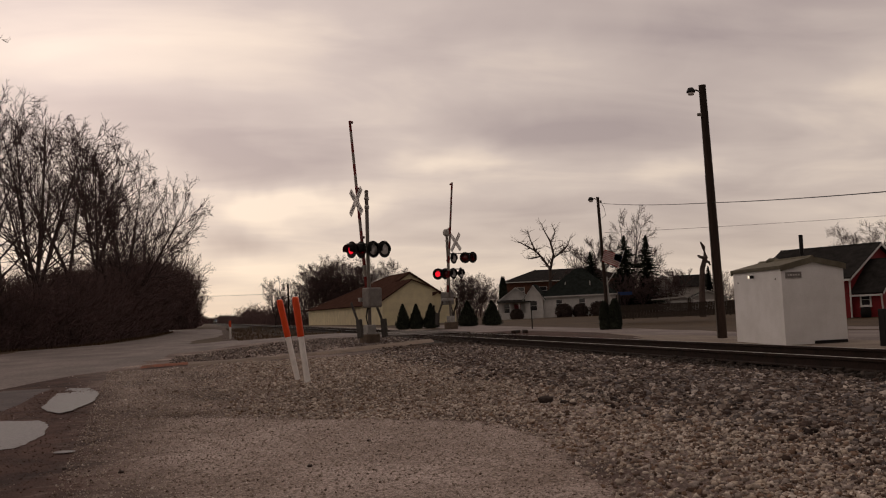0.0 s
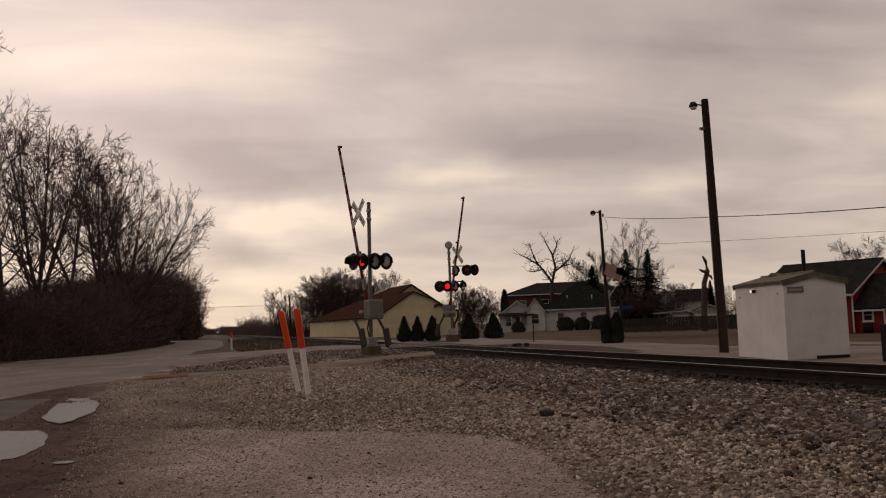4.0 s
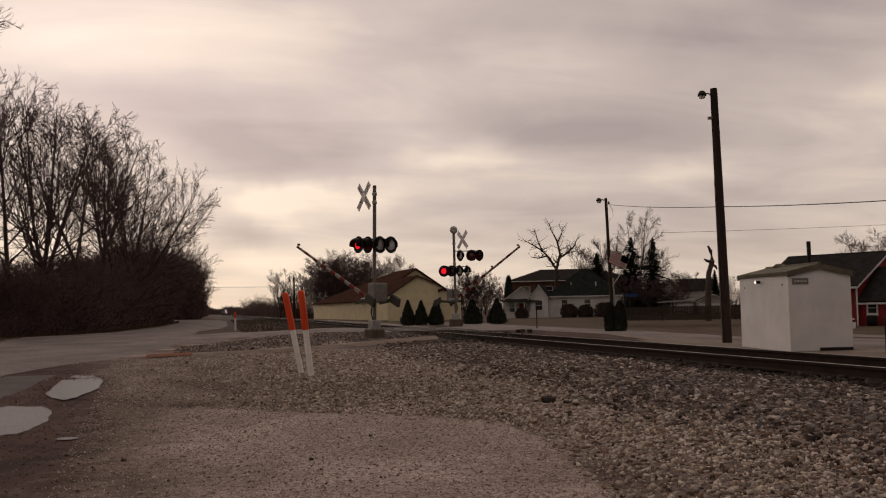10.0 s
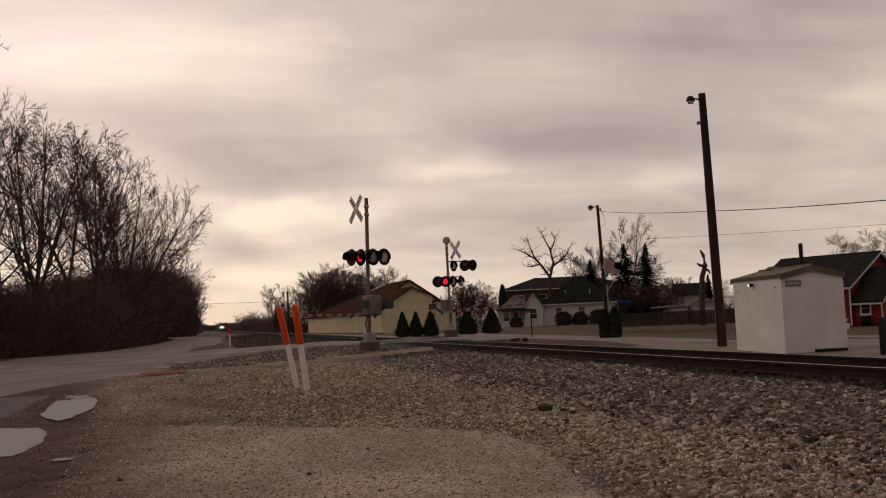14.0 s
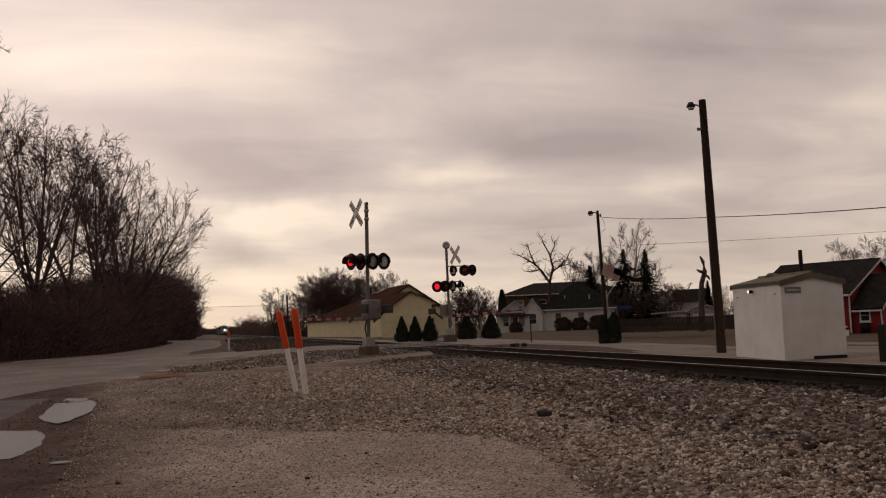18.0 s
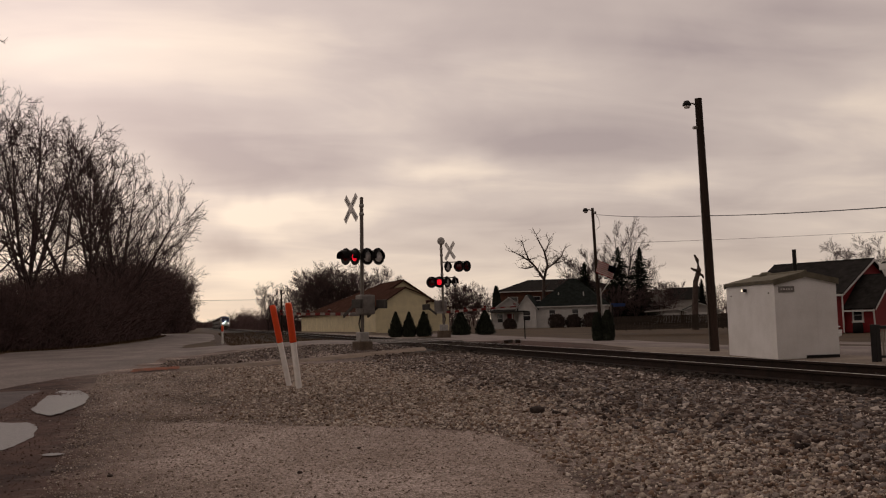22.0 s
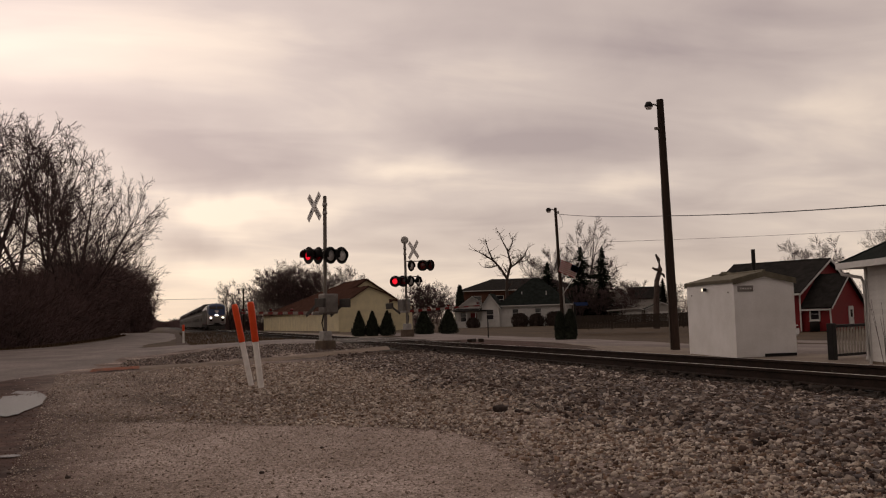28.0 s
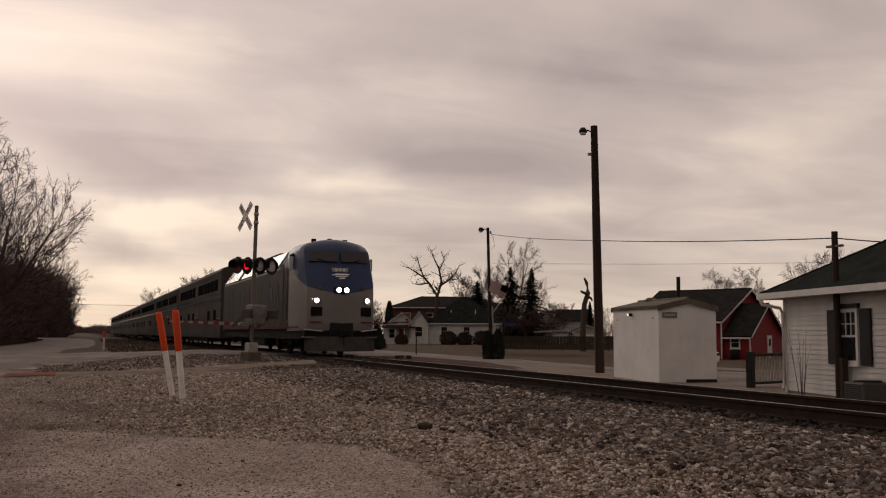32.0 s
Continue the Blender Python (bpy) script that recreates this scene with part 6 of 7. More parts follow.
        part("number_box", boxm(s * 0.95 - 0.21, s * 0.95 + 0.21, 0.05, 0.2, 1.52, 1.86, bevel=0.01), "train_glass", e, "dark number window")
        part("step", boxm(s * 1.2 - 0.22, s * 1.2 + 0.22, 0.1, 0.5, 0.7, 0.75), "galv", e)
        # front grab bars
        part("grab_bar", tube([(s * 0.75, -0.06, 0.95), (s * 1.4, 0.1, 1.02)], 0.02, 6), "trim", e, "pale grab bar")
        part("windshield", slab([(s * 0.06, 0.46, 3.60), (s * 1.16, 0.60, 3.60), (s * 1.12, 0.79, 4.0), (s * 0.06, 0.66, 4.04)], 0.03), "windscreen", e, "dark windshield")
        part("wiper", tube([(s * 0.3, 0.43, 3.54), (s * 0.85, 0.55, 3.72)], 0.015, 5), "black", e)
        part("nose_marker", boxm(s * 0.85 - 0.08, s * 0.85 + 0.08, 0.04, 0.2, 2.5, 2.62, bevel=0.02), "lens_dark", e)
        part("headlight", lathe([(0, -0.09), (0.08, -0.08), (0.085, 0.05), (0, 0.05)], 16, "y"), "head", e, "lit headlight", at=pose(s * 0.15, 0.0, 2.50))
        part("lamp_ring", ring(0.102, 0.122, -0.13, 0.04), "black", e, at=pose(s * 0.15, 0.0, 2.50))
        part("plow", slab([(0.0, -0.35, 0.2), (s * 1.35, 0.25, 0.2), (s * 1.35, 0.3, 0.75), (0.0, -0.2, 0.75)], 0.04), "castiron", e, "dark grey pilot plow")
    part("headlight_housing", boxm(-0.32, 0.32, -0.02, 0.14, 2.38, 2.62, bevel=0.04), "black", e)
    part("number_board", boxm(-0.32, 0.32, 0.34, 0.46, 3.20, 3.36, bevel=0.02), "alu", e, "grey number board")
    for i in range(3):
        part("number_bar", boxm(-0.2 + i * 0.15, -0.1 + i * 0.15, 0.328, 0.345, 3.23, 3.33), "white", e)
    part("emblem_bar", boxm(-0.22, 0.26, 0.29, 0.36, 3.115, 3.145), "white", e)
    for x0, x1, z in ((-0.34, 0.32, 3.06), (-0.2, 0.24, 2.99), (-0.08, 0.14, 2.92)):
        part("emblem_bar", slab([(x0, 0.19 + (z - 2.92) * 0.55, z), (x1, 0.19 + (z - 2.92) * 0.55, z + 0.02), (x1 + 0.03, 0.22 + (z - 2.92) * 0.55, z + 0.06), (x0, 0.22 + (z - 2.92) * 0.55, z + 0.03)], 0.02), "white", e)
    part("coupler", boxm(-0.14, 0.14, -0.75, 0.2, 0.75, 1.0, bevel=0.04), "under", e, "dark coupler")
    part("coupler_pocket", boxm(-0.45, 0.45, 0.02, 0.4, 0.75, 1.28, bevel=0.03), "black", e)
    part("pilot_beam", boxm(-1.4, 1.4, 0.12, 0.6, 0.72, 0.98, bevel=0.03), "under", e)
    part("nose_stripe", boxm(-1.2, 1.2, 0.06, 0.12, 1.26, 1.31), "arm_red", e, "thin red nose stripe")
    part("underframe", boxm(-1.4, 1.4, 0.7, 20.4, 0.65, 1.1), "under", e)
    part("fuel_tank", boxm(-1.35, 1.35, 8.3, 12.6, 0.3, 0.9, bevel=0.12), "under", e, "dark fuel tank")
    truck(e, 4.3)
    truck(e, 16.6)
    for x, y, z in ((-0.62, 2.2, 4.56), (0.1, 2.5, 4.62), (0.66, 2.2, 4.56)):
        part("roof_horn", boxm(x - 0.09, x + 0.09, y - 0.08, y + 0.08, z - 0.06, z + 0.07, bevel=0.02), "black", e)
    part("exhaust_hatch", boxm(-0.6, 0.6, 9.0, 13.5, 4.4, 4.6, bevel=0.04), "under", e)
    return e


# hood's silver again, lightened for the sky's sheen on the leaning panels
M["sheen_panel"] = mat("bright_silver_panel", (0.74, 0.72, 0.70), 0.28, 0.06, 1.0, 24, 0.02, metal=0.9)
M["windscreen"] = glass_mat("loco_windscreen", (0.035, 0.03, 0.032), 0.2, 0.4)
M["grille"] = mat("dark_grille", (0.05, 0.045, 0.043), 0.6, 0.3, 3, 30, 0.3)


def coach(train, y0, k):
    """A two-level coach, 25.9 m long."""
    L = 25.5
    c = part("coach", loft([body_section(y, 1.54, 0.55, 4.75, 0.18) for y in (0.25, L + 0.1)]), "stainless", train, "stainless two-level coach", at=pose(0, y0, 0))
    part("end_door", boxm(-0.5, 0.5, 0.15, 0.3, 2.9, 4.6), "under", c)
    part("diaphragm", boxm(-0.75, 0.75, -0.1, 0.25, 2.75, 4.75, bevel=0.03), "black", c)
    for s in (-1, 1):
        x = s * 1.545
        part("roof_edge", boxm(s * 1.5 - 0.05, s * 1.5 + 0.05, 0.3, L, 4.52, 4.6), "alu", c, "pale roof edge")
        if k == 2:
            spans = [(1.2 + i * 2.1, 3.1 + i * 2.1) for i in range(11)]
        else:
            spans = [(1.6, 11.6), (13.4, 24.0)] if k % 2 == 0 else [(1.4, 8.5), (9.7, 16.2), (17.2, 24.0)]
        for a, b in spans:
            w = part("window_band", boxm(x - 0.012, x + 0.012, a, b, 3.42, 4.08, bevel=0.005), "train_glass", c, "dark upper window band")
            for i in range(1, int((b - a) / 1.7)):
                part("window_post", boxm(x - 0.016, x + 0.016, a + i * 1.7 - 0.03, a + i * 1.7 + 0.03, 3.42, 4.08), "black", w)
        for i in range(8):
            a = 2.2 + i * 2.9
            if i == 3:
                part("side_door", boxm(x - 0.014, x + 0.014, a, a + 0.9, 0.75, 2.6, bevel=0.006), "grille", c, "side door")
            elif (i + k) % 4 != 2:
                part("lower_window", boxm(x - 0.012, x + 0.012, a, a + 1.1, 1.65, 2.25, bevel=0.005), "train_glass", c)
        for z in (0.62, 2.78, 3.2, 4.3):
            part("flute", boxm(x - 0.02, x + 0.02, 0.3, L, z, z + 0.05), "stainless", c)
        part("colour_stripe", boxm(x - 0.006, x + 0.006, 0.3, L, 2.9, 3.0), "navy", c, "thin blue stripe")
    part("roof_unit", boxm(-0.7, 0.7, 3, 6.5, 4.8, 4.97, bevel=0.05), "alu", c)
    truck(c, 3.2)
    truck(c, L - 2.9)
    part("underfloor_box", boxm(-1.4, 1.4, 6.5, 18.5, 0.3, 0.6, bevel=0.04), "under", c)
    return c


def build_train():
    t = thing("passenger_train", pose(TRACK_X, 34.8, 0), "passenger train of a blue and silver locomotive and stainless two-level coaches", "train")
    locomotive(t)
    for k in range(8):
        coach(t, 21.3 + k * 26.0, k)
    return t


TRAIN = build_train()


# ---- the car that comes up the town street and waits ----
M["car_white"] = mat("car_white", (0.80, 0.79, 0.78), 0.3, 0.04, 2, 30, 0.0, coat=0.5, spec=0.5)
M["tyre"] = mat("tyre", (0.018, 0.017, 0.017), 0.9, 0.2, 8, 60, 0.2)
WHEELS = []


def build_car():
    """A sedan; it drives along its local +y, with its rear at y = 0."""
    car = thing("white_car", pose(37.6, 48.9, -1.2), "white four-door sedan on the town street", "car")
    prof = [(0.05, 0.42), (0.0, 0.75), (0.12, 0.98), (0.95, 1.03), (1.55, 1.36), (2.1, 1.43), (2.75, 1.40), (3.45, 1.02), (4.35, 0.84), (4.58, 0.62), (4.55, 0.30), (3.98, 0.24), (0.45, 0.26)]
    secs = []
    for x, k in ((-0.86, 0.93), (-0.80, 1.0), (0.80, 1.0), (0.86, 0.93)):
        secs.append([(x * (1 if z < 1.04 else 0.78), y, 0.26 + (z - 0.26) * k) for y, z in prof])
    part("body", smooth(loft(secs), 30), "car_white", car)
    for s in (-1, 1):
        part("side_window", slab([(s * 0.79, 1.15, 1.04), (s * 0.79, 3.25, 1.04), (s * 0.67, 2.65, 1.34), (s * 0.67, 1.6, 1.34)], 0.02), "window", car, "dark side windows")
        part("door_seam", boxm(s * 0.865 - 0.004, s * 0.865 + 0.004, 2.15, 2.165, 0.35, 1.0), "shutter", car)
        part("door_handle", boxm(s * 0.87 - 0.015, s * 0.87 + 0.015, 1.95, 2.1, 0.82, 0.86), "car_white", car)
        part("tail_light", boxm(s * 0.72 - 0.12, s * 0.72 + 0.12, -0.01, 0.12, 0.76, 0.92, bevel=0.02), "lens_dark", car, "red tail light")
        part("headlight", boxm(s * 0.68 - 0.14, s * 0.68 + 0.14, 4.38, 4.55, 0.6, 0.76, bevel=0.03), "lens_grey", car)
        part("mirror", boxm(s * 0.95 - 0.07, s * 0.95 + 0.07, 3.0, 3.12, 0.98, 1.1, bevel=0.02), "car_white", car)
        for y in (0.92, 3.62):
            w = part("wheel", lathe([(0.0, -0.1), (0.29, -0.1), (0.325, -0.06), (0.325, 0.06), (0.29, 0.1), (0.0, 0.1)], 22, "x"), "tyre", car, "black tyre with a grey rim", at=pose(s * 0.79, y, 0.325))
            part("rim", lathe([(0.0, -0.115), (0.19, -0.105), (0.2, 0.105), (0.0, 0.115)], 14, "x"), "galv", w)
            WHEELS.append(w)
    part("windshield", slab([(-0.7, 3.38, 1.05), (0.7, 3.38, 1.05), (0.58, 2.8, 1.385), (-0.58, 2.8, 1.385)], 0.02), "window", car)
    part("rear_window", slab([(-0.66, 1.02, 1.07), (0.66, 1.02, 1.07), (0.56, 1.52, 1.35), (-0.56, 1.52, 1.35)], 0.02), "window", car)
    part("bumper", boxm(-0.8, 0.8, -0.05, 0.15, 0.38, 0.6, bevel=0.05), "car_white", car)
    return car


CAR = build_car()


# ---- poles, wires, markers and stones ----
def lamp_head(parent, m):
    a = part("lamp_arm", tube([(0, 0, 0), (-0.14, 0, 0.06), (-0.26, 0, 0.06)], 0.03, 8), "galv", parent, at=m)
    part("lamp_head", lathe([(0.0, 0.16), (0.09, 0.15), (0.15, 0.05), (0.16, -0.03), (0.0, -0.03)], 14), "black", a, "dark street lamp head", at=pose(-0.38, 0, 0))
    part("lamp_glass", lathe([(0.0, -0.03), (0.13, -0.03), (0.10, -0.12), (0.0, -0.14)], 14), "lens_grey", a, at=pose(-0.38, 0, 0))


def build_poles():
    p = thing("utility_pole", pose(17.72, 30.6, TOWN, 0, -1.0, 0), "dark wooden pole with a street lamp beside the railway", "utility pole", "wooden poles")
    part("pole", tube([(0, 0, -0.5), (0, 0, 4), (0, 0, 9.35)], [0.175, 0.16, 0.13], 14), "pole", p)
    lamp_head(p, pose(-0.1, 0, 9.1, 0, 0, 0))
    part("conduit", tube([(-0.2, -0.02, 0.1), (-0.17, -0.02, 6.0)], 0.02, 6), "galv", p)
    part("bracket", boxm(-0.28, -0.12, -0.05, 0.05, 8.2, 8.3), "galv", p)
    q = thing("utility_pole", pose(21.25, 48.9, TOWN, 0, -1.6, 0), "slim wooden pole with a street lamp and wires", "utility pole", "wooden poles")
    part("pole", tube([(0, 0, -0.5), (0, 0, 7.55)], [0.105, 0.08], 12), "pole", q)
    lamp_head(q, pose(-0.05, 0, 7.4, 0, 0, 0))
    part("guard", tube([(0.14, -0.05, 0.0), (0.14, -0.05, 3.0)], 0.045, 8), "alu", q, "pale cable guard")
    part("insulator", lathe([(0, 7.2), (0.06, 7.2), (0.05, 7.35), (0, 7.35)], 10), "galv", q, at=pose(0.16, 0, 0))
    part("drip_loop", tube([(0.16, 0, 7.25), (0.35, 0, 6.9), (0.4, 0, 6.5), (0.15, 0, 6.3)], 0.012, 5), "black", q)
    r = thing("utility_pole", pose(15.6, 16.45, TOWN), "thin dark pole carrying wires beside the house", "utility pole", "wooden poles")
    part("pole", tube([(0, 0, -0.4), (0, 0, 3.78)], [0.085, 0.07], 12), "pole", r)
    part("crossbar", boxm(-0.05, 0.05, -0.22, 0.22, 3.42, 3.47), "galv", r)
    s = thing("steel_post", pose(22.55, 50.1, TOWN), "plain dark steel post beside the arborvitae", "post")
    part("post", tube([(0, 0, -0.2), (0, 0, 2.05)], 0.05, 8), "black", s)
    u = thing("street_sign", pose(23.3, 52.0, TOWN), "blue street sign on a dark post", "sign")
    part("post", tube([(0, 0, -0.2), (0, 0, 2.2)], 0.03, 8), "galv", u)
    part("plate", boxm(0.0, 0.95, -0.01, 0.01, 1.95, 2.15), "bluesign", u, "blue name plate")
    t2 = thing("small_sign_post", pose(20.2, 59.0, TOWN), "thin dark stake beside the road", "post")
    part("post", tube([(0, 0, -0.2), (0, 0, 1.3)], 0.04, 6), "black", t2)
    for x, y, h in ((66.0, 44.0, 8.2), (10.7, 150.0, 7.0), (-34.0, 330.0, 12.0), (60.0, 330.0, 12.0)):
        v = thing("utility_pole", pose(x, y, TOWN), "far wooden pole carrying a wire", "utility pole", "wooden poles")
        part("pole", tube([(0, 0, -0.5), (0, 0, h)], [0.17, 0.12], 10), "pole", v)
    wires = [((21.3, 48.9, 6.62), (17.6, 30.6, 4.42), 0.08), ((17.6, 30.6, 4.42), (15.6, 16.45, 3.08), 0.06), ((15.6, 16.45, 3.08), (16.5, 13.0, 2.6), 0.03), ((21.3, 48.9, 4.95), (66.0, 44.0, 6.9), 0.35), ((-34.0, 330.0, 10.4), (60.0, 330.0, 10.2), 0.4)]
    for a, b, sag in wires:
        a, b = Vector(a), Vector(b)
        pts = [a.lerp(b, i / 14) - Vector((0, 0, sag * 4 * (i / 14) * (1 - i / 14))) for i in range(15)]
        w = part("overhead_wire", tube(pts, 0.05 if a.y > 300 else (0.014 if a.x < 20 or b.x < 20 else 0.009), 5), "black")
        tagged(w, "thin dark overhead wire between poles", "wire", "overhead wires")


def build_timbers():
    """Short dark timbers left lying beside the crossing."""
    for x, y, z, turn in ((11.0, 34.1, -0.05, 62), (11.3, 33.9, -0.05, 74)):
        t = thing("loose_timber", pose(x, y, lift(x, y) + 0.02 + z, 0, 0, turn), "short dark weathered timber lying beside the track", "timber", "timbers by the crossing")
        part("beam", boxm(-0.5, 0.5, -0.09, 0.09, -0.03, 0.15, bevel=0.015), "tie", t)
        for e in (-0.505, 0.505):
            part("end_plate", boxm(e - 0.006, e + 0.006, -0.06, 0.06, 0.0, 0.12), "rail", t, "rusty end plate")


def build_flag():
    """A flag of rigid stripes on a slanted staff."""
    f = thing("flag", pose(20.95, 47.6, TOWN + 3.1), "faded striped flag on a slanted staff on the pole", "flag")
    part("staff", tube([(0.3, 1.25, -0.55), (0.62, 0, 0.55), (0.9, -0.05, 1.25)], 0.02, 6), "trim", f)
    c, d = Vector((0.8, 0, 0.95)), Vector((-0.92, 0.0, 0.38)).normalized()
    dn = Vector((-0.35, 0, -0.94)).normalized()
    for i in range(13):
        bm = bmesh.new()
        rows = []
        for k in range(9):
            s = 1.1 * k / 8
            wave = Vector((0, 0.05 * math.sin(k * 1.1 + i * 0.15), 0))
            x0 = c + d * s + dn * (i * 0.052) + wave
            rows.append((bm.verts.new(x0), bm.verts.new(x0 + dn * 0.052)))
        for a, b in zip(rows, rows[1:]):
            bm.faces.new((a[0], b[0], b[1], a[1]))
        bmesh.ops.solidify(bm, geom=bm.faces[:], thickness=0.004)
        part("stripe", bm, "flag_red" if i % 2 == 0 else "trim", f, "red stripe" if i % 2 == 0 else "white stripe")
    bm = bmesh.new()
    vs = [bm.verts.new(c + d * s + dn * t + Vector((0, -0.06, 0))) for s, t in ((0, 0), (0.46, 0), (0.46, 0.36), (0, 0.36))]
    bm.faces.new(vs)
    bmesh.ops.solidify(bm, geom=bm.faces[:], thickness=0.004)
    part("canton", bm, "navy", f, "blue corner field")


M["flag_red"] = mat("flag_red", (0.36, 0.05, 0.05), 0.8, 0.1, 5, 60, 0)


def marker_post(m, h, r, label, split=0.55):
    p = thing("marker_post", m, label, "marker post", "utility marker posts")
    part("tube", tube([(0, 0, -0.1), (0, 0, h * split)], r, 14), "marker_white", p, "white plastic tube")
    part("sleeve", lathe([(0.0, h * split - 0.02), (r * 1.12, h * split - 0.02), (r * 1.16, h * split), (r * 1.16, h * 0.97), (r * 0.9, h), (0.0, h)], 16), "orange", p, "orange plastic top")
    return p


M["marker_white"] = mat("marker_white", (0.84, 0.81, 0.78), 0.5, 0.05, 4, 40, 0.05, second=(0.72, 0.68, 0.64))


def stones(name, n, rnd, place, size, material, label, category, grow_far=0.0, fine=False):
    """Loose broken stones, each a small eight-sided lump, as one sheet."""
    bv = np.array([(x, y, z) for x in (-0.72, 0.72) for y in (-0.72, 0.72) for z in (-0.72, 0.72)], dtype=float)
    bf = np.array([(0, 1, 3), (0, 3, 2), (4, 6, 7), (4, 7, 5), (0, 4, 5), (0, 5, 1), (2, 3, 7), (2, 7, 6), (1, 5, 7), (1, 7, 3), (0, 2, 6), (0, 6, 4)])
    if fine:  # eight faces are enough for a pebble
        bv = np.array([(1, 0, 0), (0, 1, 0), (-1, 0, 0), (0, -1, 0), (0, 0, 1), (0, 0, -1)], dtype=float)
        bf = np.array([(0, 1, 4), (1, 2, 4), (2, 3, 4), (3, 0, 4), (1, 0, 5), (2, 1, 5), (3, 2, 5), (0, 3, 5)])
    k = len(bv)
    g = np.random.RandomState(rnd)
    V, F = [], []
    for i in range(n):
        x, y = place(g)
        s = size * (0.5 + 0.55 * g.rand() + 0.9 * g.rand() ** 5) * (1 + grow_far * y)
        v = (bv + 0.26 * g.randn(k, 3)) * np.array([1.0, 0.7 + 0.4 * g.rand(), 0.6 + 0.3 * g.rand()]) * s
        a, b2 = g.rand() * 6.28, (g.rand() - 0.5) * 1.6
        ca, sa, cb, sb = math.cos(a), math.sin(a), math.cos(b2), math.sin(b2)
        v = v @ np.array([[1, 0, 0], [0, cb, sb], [0, -sb, cb]]) @ np.array([[ca, sa, 0], [-sa, ca, 0], [0, 0, 1]])
        V.append(v + np.array([x, y, lift(x, y) + s * 0.2]))
        F.append(bf + k * i)
    V, F = np.concatenate(V), np.concatenate(F)
    me = bpy.data.meshes.new(name)
    me.vertices.add(len(V)), me.loops.add(len(F) * 3), me.polygons.add(len(F))
    me.vertices.foreach_set("co", V.ravel())
    me.loops.foreach_set("vertex_index", F.ravel().astype(np.int32))
    me.polygons.foreach_set("loop_start", np.arange(0, len(F) * 3, 3, dtype=np.int32))
    me.update(calc_edges=True)
    me.materials.append(M[material])
    return tagged(new(name, me), label, category, kind="stuff")


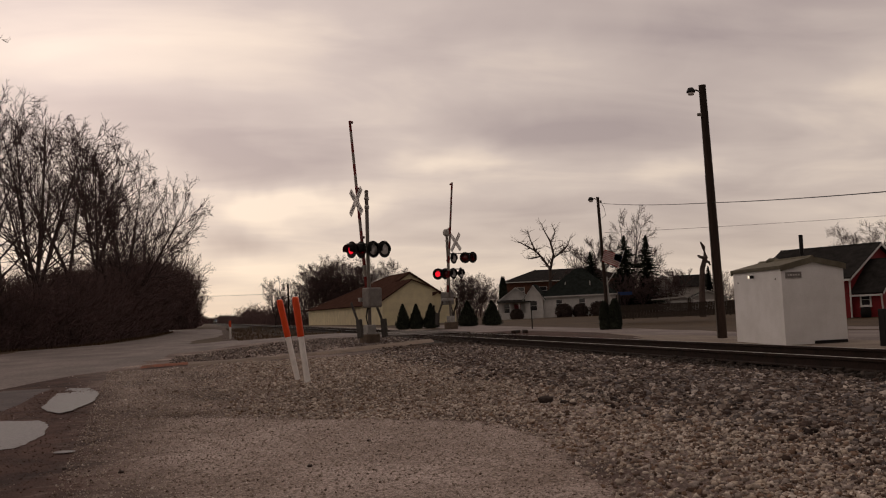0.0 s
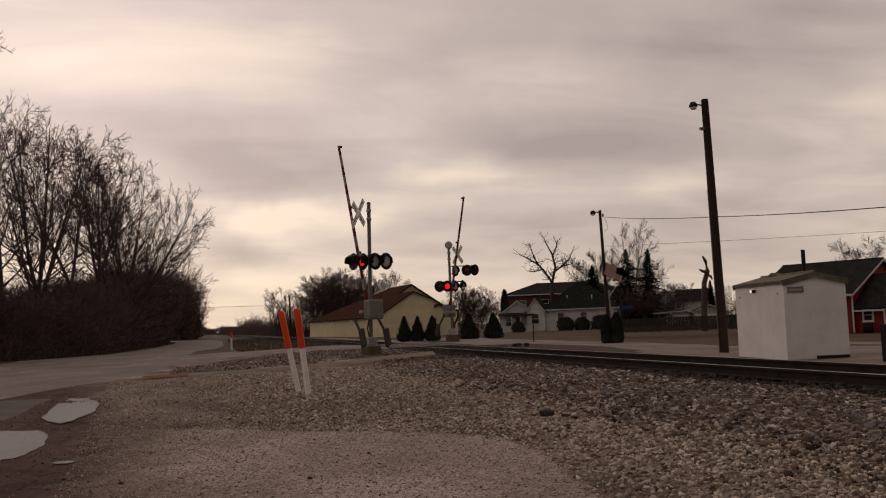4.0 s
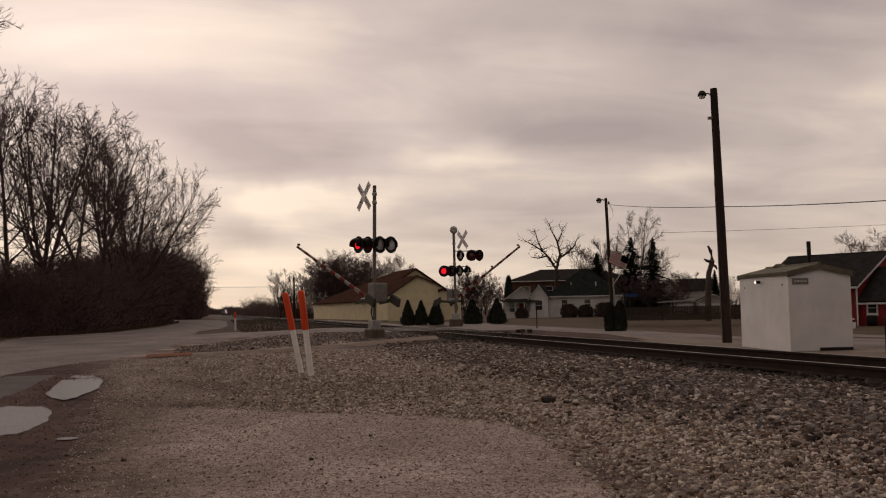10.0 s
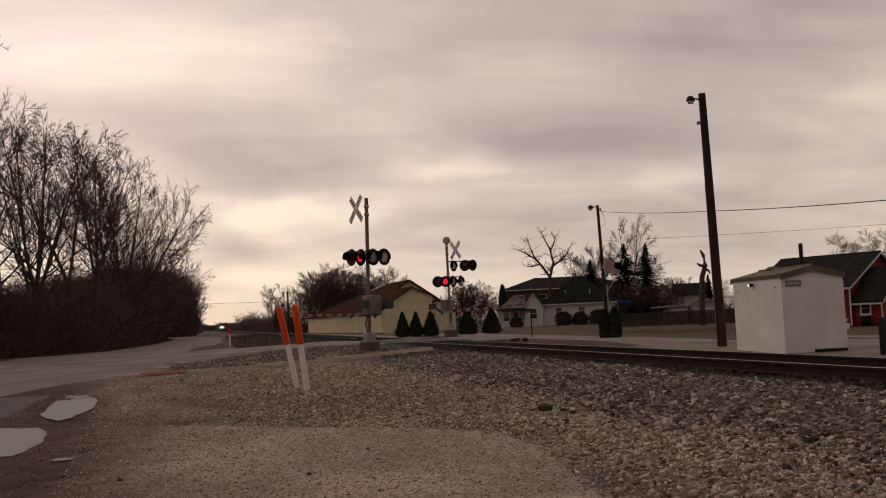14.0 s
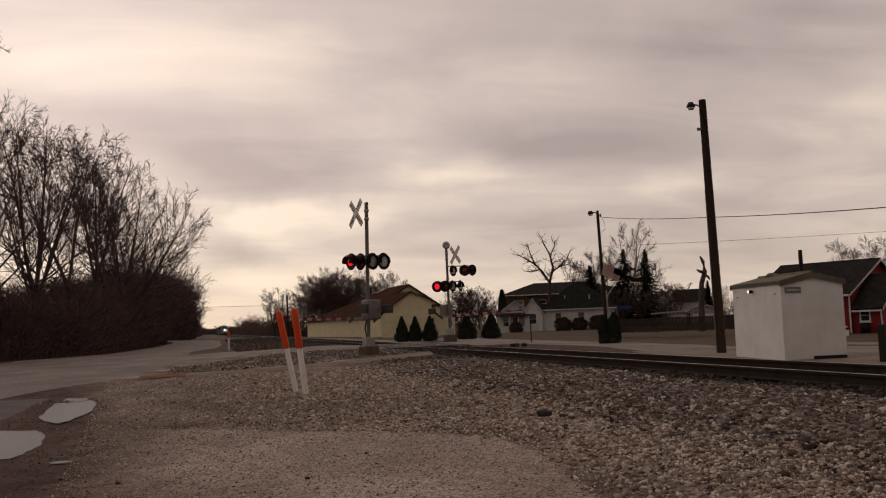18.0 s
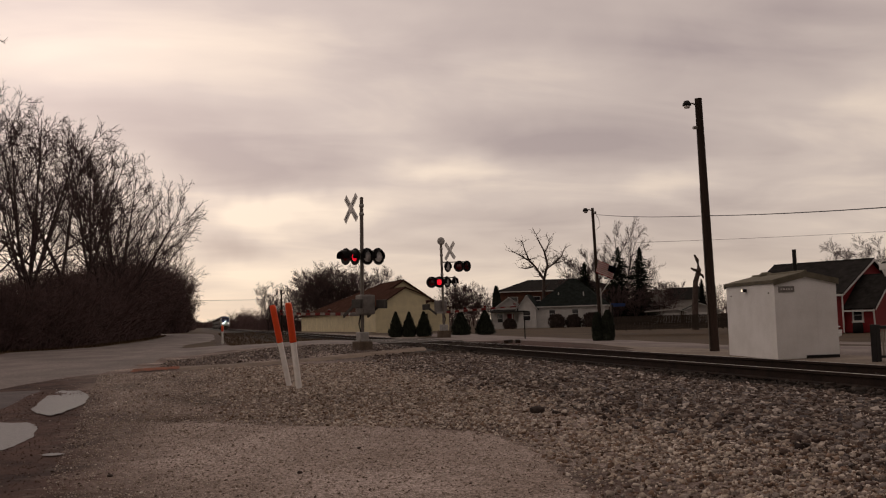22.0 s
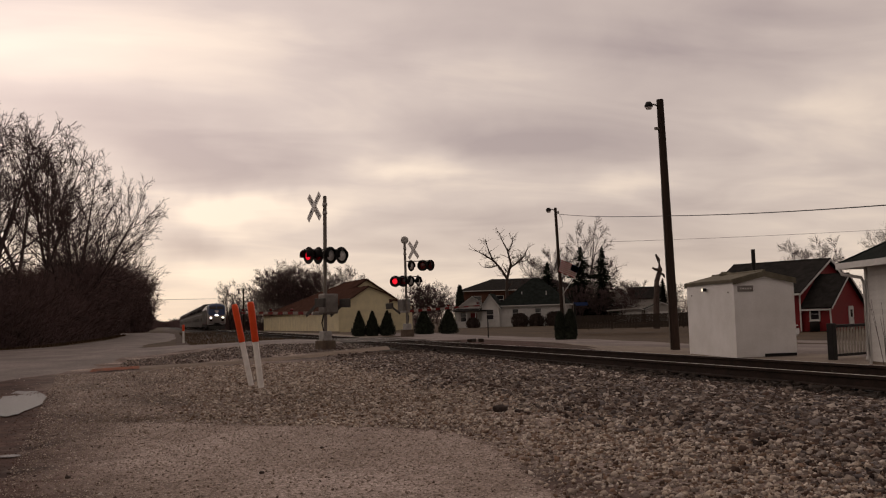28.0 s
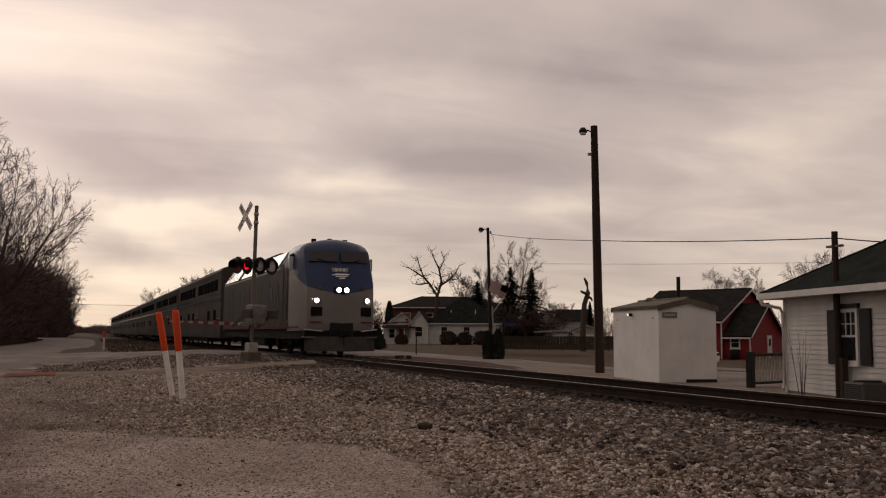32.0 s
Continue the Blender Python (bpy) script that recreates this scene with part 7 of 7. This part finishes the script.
def build_stones():
    def spot(g, x0, x1, far, power):
        while True:
            y = 3.0 + (g.rand() ** power) * far
            x = g.uniform(x0, x1)
            if -0.35 < (x - 0.12 * y) / (y + 0.5) < 1.0:
                return x, y

    def coarse(g, share):
        """Dense by the track, patchy towards the lot."""
        while True:
            x, y = spot(g, -1.5, 7.6, 24, 1.7)
            e = lot_edge(y)
            if x < e or y > 27.4:
                continue
            d = ease(-0.5, 1.0, x - e) if y < 10.5 else ease(-0.6, 2.4, x)
            patch = 0.5 + noise.noise((x * 0.7, y * 0.45, 9.0))
            grey = ease(3.7, 6.2, x + 0.6 * noise.noise((x * 0.8, y * 0.5, 4.0)))
            if g.rand() < (0.05 + 0.95 * d) * min(1.0, 0.45 + patch) * (grey if share else 1.05 - 0.8 * grey):
                return x, y
    stones("ballast_stones", 58000, 5, lambda g: coarse(g, 1), 0.0225, "stone", "loose grey crushed ballast stones", "ballast", 0.012)
    stones("tan_stones", 50000, 15, lambda g: coarse(g, 0), 0.0142, "tan_stone", "loose tan and brown gravel stones", "gravel", 0.02)

    def shoulder(g):
        """Dirty stones towards the rails."""
        while True:
            x, y = spot(g, 4.2, 7.6, 26, 1.5)
            if g.rand() < ease(4.2, 6.8, x + 0.9 * noise.noise((x * 0.9, y * 0.4, 14.0))):
                return x, y
    stones("shoulder_stones", 20000, 25, shoulder, 0.022, "dirty_stone", "dirty brown ballast stones beside the rails", "ballast", 0.012)

    def clods(g):
        while True:
            x, y = spot(g, -6.5, 0.2, 16, 1.4)
            if x < -0.3 - 0.09 * y:
                return x, y
    stones("dirt_clods", 2600, 26, clods, 0.006, "clod", "small dark clods and grit in the wet dirt", "dirt", 0.04, True)

    def lot(g):
        while True:
            x, y = spot(g, -3.6, 3.6, 23, 1.9)
            if x < (lot_edge(y) + 0.3 if y < 10 else 3.2) and (x > -0.55 - 0.09 * y or g.rand() < 0.01):
                return x, y
    stones("gravel_pebbles", 56000, 6, lot, 0.0062, "pebble", "fine tan gravel pebbles scattered on the lot", "gravel", 0.045, True)

    def track(g):
        y = g.rand() ** 1.5 * 36
        return TRACK_X - bend(y) + g.uniform(-1.6, 1.6), y
    stones("dark_ballast", 9000, 8, track, 0.034, "track_stone", "dark ballast between the ties", "ballast", 0.01)

    def island(g):
        while True:
            x, y = g.uniform(-1.6, 7.0), g.uniform(28.6, 43.0)
            if y < min(38.5 + 2.0 * x, 43.5, 52.0 - 2.0 * x) and y > 29.4 + 0.25 * max(0.0, x):
                return x, y
    stones("verge_stones", 7000, 7, island, 0.024, "stone", "crushed stone round the signal's base", "ballast", 0.0)

    # dead weeds flattened among the stones
    rnd = random.Random(44)
    V, F = [], []
    for c in range(150):
        y = rnd.uniform(9.8, 24) if c % 2 else rnd.gauss(14.2, 1.6)
        x = rnd.uniform(-1.0, 3.6) if c % 3 else rnd.uniform(1.0, 4.5)
        for i in range(70):
            px, py = x + rnd.gauss(0, 0.3), y + rnd.gauss(0, 0.35)
            a, ln, w = rnd.uniform(0, 6.28), rnd.uniform(0.04, 0.14), rnd.uniform(0.003, 0.008)
            dx, dy = math.cos(a), math.sin(a)
            z = lift(px, py) + 0.012
            b = len(V)
            V += [(px - dy * w, py + dx * w, z), (px + dy * w, py - dx * w, z), (px + dx * ln, py + dy * ln, z + rnd.uniform(0.0, 0.022))]
            F.append((b, b + 1, b + 2))
    for c in range(4500):
        px, py = rnd.uniform(0.9, 6.6), 52 + rnd.random() ** 1.5 * 110
        z, h, a, w = lift(px, py), rnd.uniform(0.06, 0.22), rnd.uniform(0, 6.28), 0.03
        b = len(V)
        V += [(px - math.cos(a) * w, py - math.sin(a) * w, z - 0.01), (px + math.cos(a) * w, py + math.sin(a) * w, z - 0.01), (px + rnd.uniform(-0.1, 0.1), py, z + h)]
        F.append((b, b + 1, b + 2))
    tagged(raw("dead_weeds", V, F, "deadgrass"), "flattened dead weeds among the gravel", "weeds", kind="stuff")
    for x, y, s in ((3.82, 10.8, 0.10), (3.98, 10.6, 0.045), (-0.8, 7.9, 0.022), (0.65, 7.4, 0.02), (-1.3, 8.4, 0.018), (1.3, 8.6, 0.02)):
        bm = bmesh.new()
        bmesh.ops.create_icosphere(bm, subdivisions=2, radius=s)
        for v in bm.verts:
            v.co *= 1 + 0.25 * noise.noise(v.co * 14 + Vector((x, y, 0)))
            v.co.z *= 0.55
        o = part("rock", bm, "dark_rock", at=pose(x, y, lift(x, y) + s * 0.4))
        tagged(o, "dark rock lying on the gravel", "rock", "rocks on the lot")


M["track_stone"] = mat("oily_stone", (0.06, 0.046, 0.038), 0.9, 0.3, 5, 60, 0.3, island=0.5)
M["dark_rock"] = mat("dark_rock", (0.06, 0.045, 0.04), 0.9, 0.3, 8, 40, 0.4)

build_poles()
build_timbers()
build_flag()
marker_post(pose(1.43, 18.25, lift(1.43, 18.25), 1.0, -11.0, 0), 1.60, 0.053, "leaning white marker post with an orange top in the gravel")
marker_post(pose(1.52, 17.15, lift(1.52, 17.15), 1.0, -6.5, 0), 1.58, 0.055, "leaning white marker post with an orange top in the gravel")
marker_post(pose(0.66, 66.0, lift(0.66, 66.0)), 1.25, 0.07, "upright white marker post with an orange top across the road", 0.68)
build_stones()



# ---- what moves ----
LIFTS = ((0.0, 80.5), (2.6, 80.5), (3.0, 78.5), (3.5, 75.0), (4.0, 70.5), (4.5, 66.5), (6.5, 48.5), (7.0, 45.5), (8.0, 38.0), (9.0, 30.2), (10.0, 19.2), (10.5, 12.0), (11.0, 6.0), (11.5, 2.5), (12.0, 1.0), (32.0, 1.0))
BRAKE = ((0.0, 21.0), (3.0, 11.4), (4.5, 6.6), (5.5, 3.1), (6.0, 1.75), (6.5, 0.85), (7.0, 0.38), (7.5, 0.2), (8.0, 0.1), (9.0, 0.0), (9.6, 0.0))  # seconds, metres to go
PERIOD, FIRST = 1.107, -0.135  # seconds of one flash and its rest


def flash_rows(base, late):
    """Half turns of a lens disc that imitate flashing, a tenth of a second each."""
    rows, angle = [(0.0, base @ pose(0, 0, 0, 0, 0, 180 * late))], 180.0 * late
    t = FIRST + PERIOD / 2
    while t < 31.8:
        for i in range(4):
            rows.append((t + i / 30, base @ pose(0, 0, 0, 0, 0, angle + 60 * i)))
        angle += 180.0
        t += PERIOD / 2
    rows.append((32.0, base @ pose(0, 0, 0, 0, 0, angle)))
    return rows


def motions():
    for arm, k in ARMS:
        base = arm.matrix_basis.copy()
        side = pose(0, 0, 0, 0, 0.4 if k == 0 else 0.0, 0)  # the near arm leans a little when raised
        early = 5.5 if k else 1.0  # the far arm comes down a little later
        walk(arm, [(t, base @ side @ pose(0, 0, 0, a + early * math.sin(math.pi * min(1.0, a / 80.5)), 0, 0)) for t, a in LIFTS])
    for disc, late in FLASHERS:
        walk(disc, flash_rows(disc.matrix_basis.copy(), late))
    # the car slows down along its line and stops
    stop, ahead = Vector((35.98, 48.85)), Vector((0.07, 0.9975))
    rows, rolls = [], []
    for i in range(0, 96):
        t = i / 10
        left = next((a[1] + (b[1] - a[1]) * (t - a[0]) / (b[0] - a[0]) for a, b in zip(BRAKE, BRAKE[1:]) if a[0] <= t <= b[0]), 0.0)
        p = stop - ahead * left * 2.15
        rows.append((t, pose(p.x, p.y, lift(p.x, p.y) + 0.05, 0, 0, -4.0)))
        rolls.append((t, left * 2.15 / 0.325))
    rows.append((32.0, rows[-1][1]))
    rolls.append((32.0, rolls[-1][1]))
    walk(CAR, rows)
    for w in WHEELS:
        base = w.matrix_basis.copy()
        walk(w, [(t, base @ pose(0, 0, 0, math.degrees(a), 0, 0)) for t, a in rolls])
    turn = math.degrees(math.atan(HEADING))
    far, near = 34.2 + 32.0 * 32.0, 34.2  # the train runs at 32 m/s
    walk(TRAIN, [(t, pose(TRACK_X - bend(y), y, 0, 0, 0, turn)) for t, y in ((i / 4, far + (near - far) * i / 128) for i in range(129))])


motions()
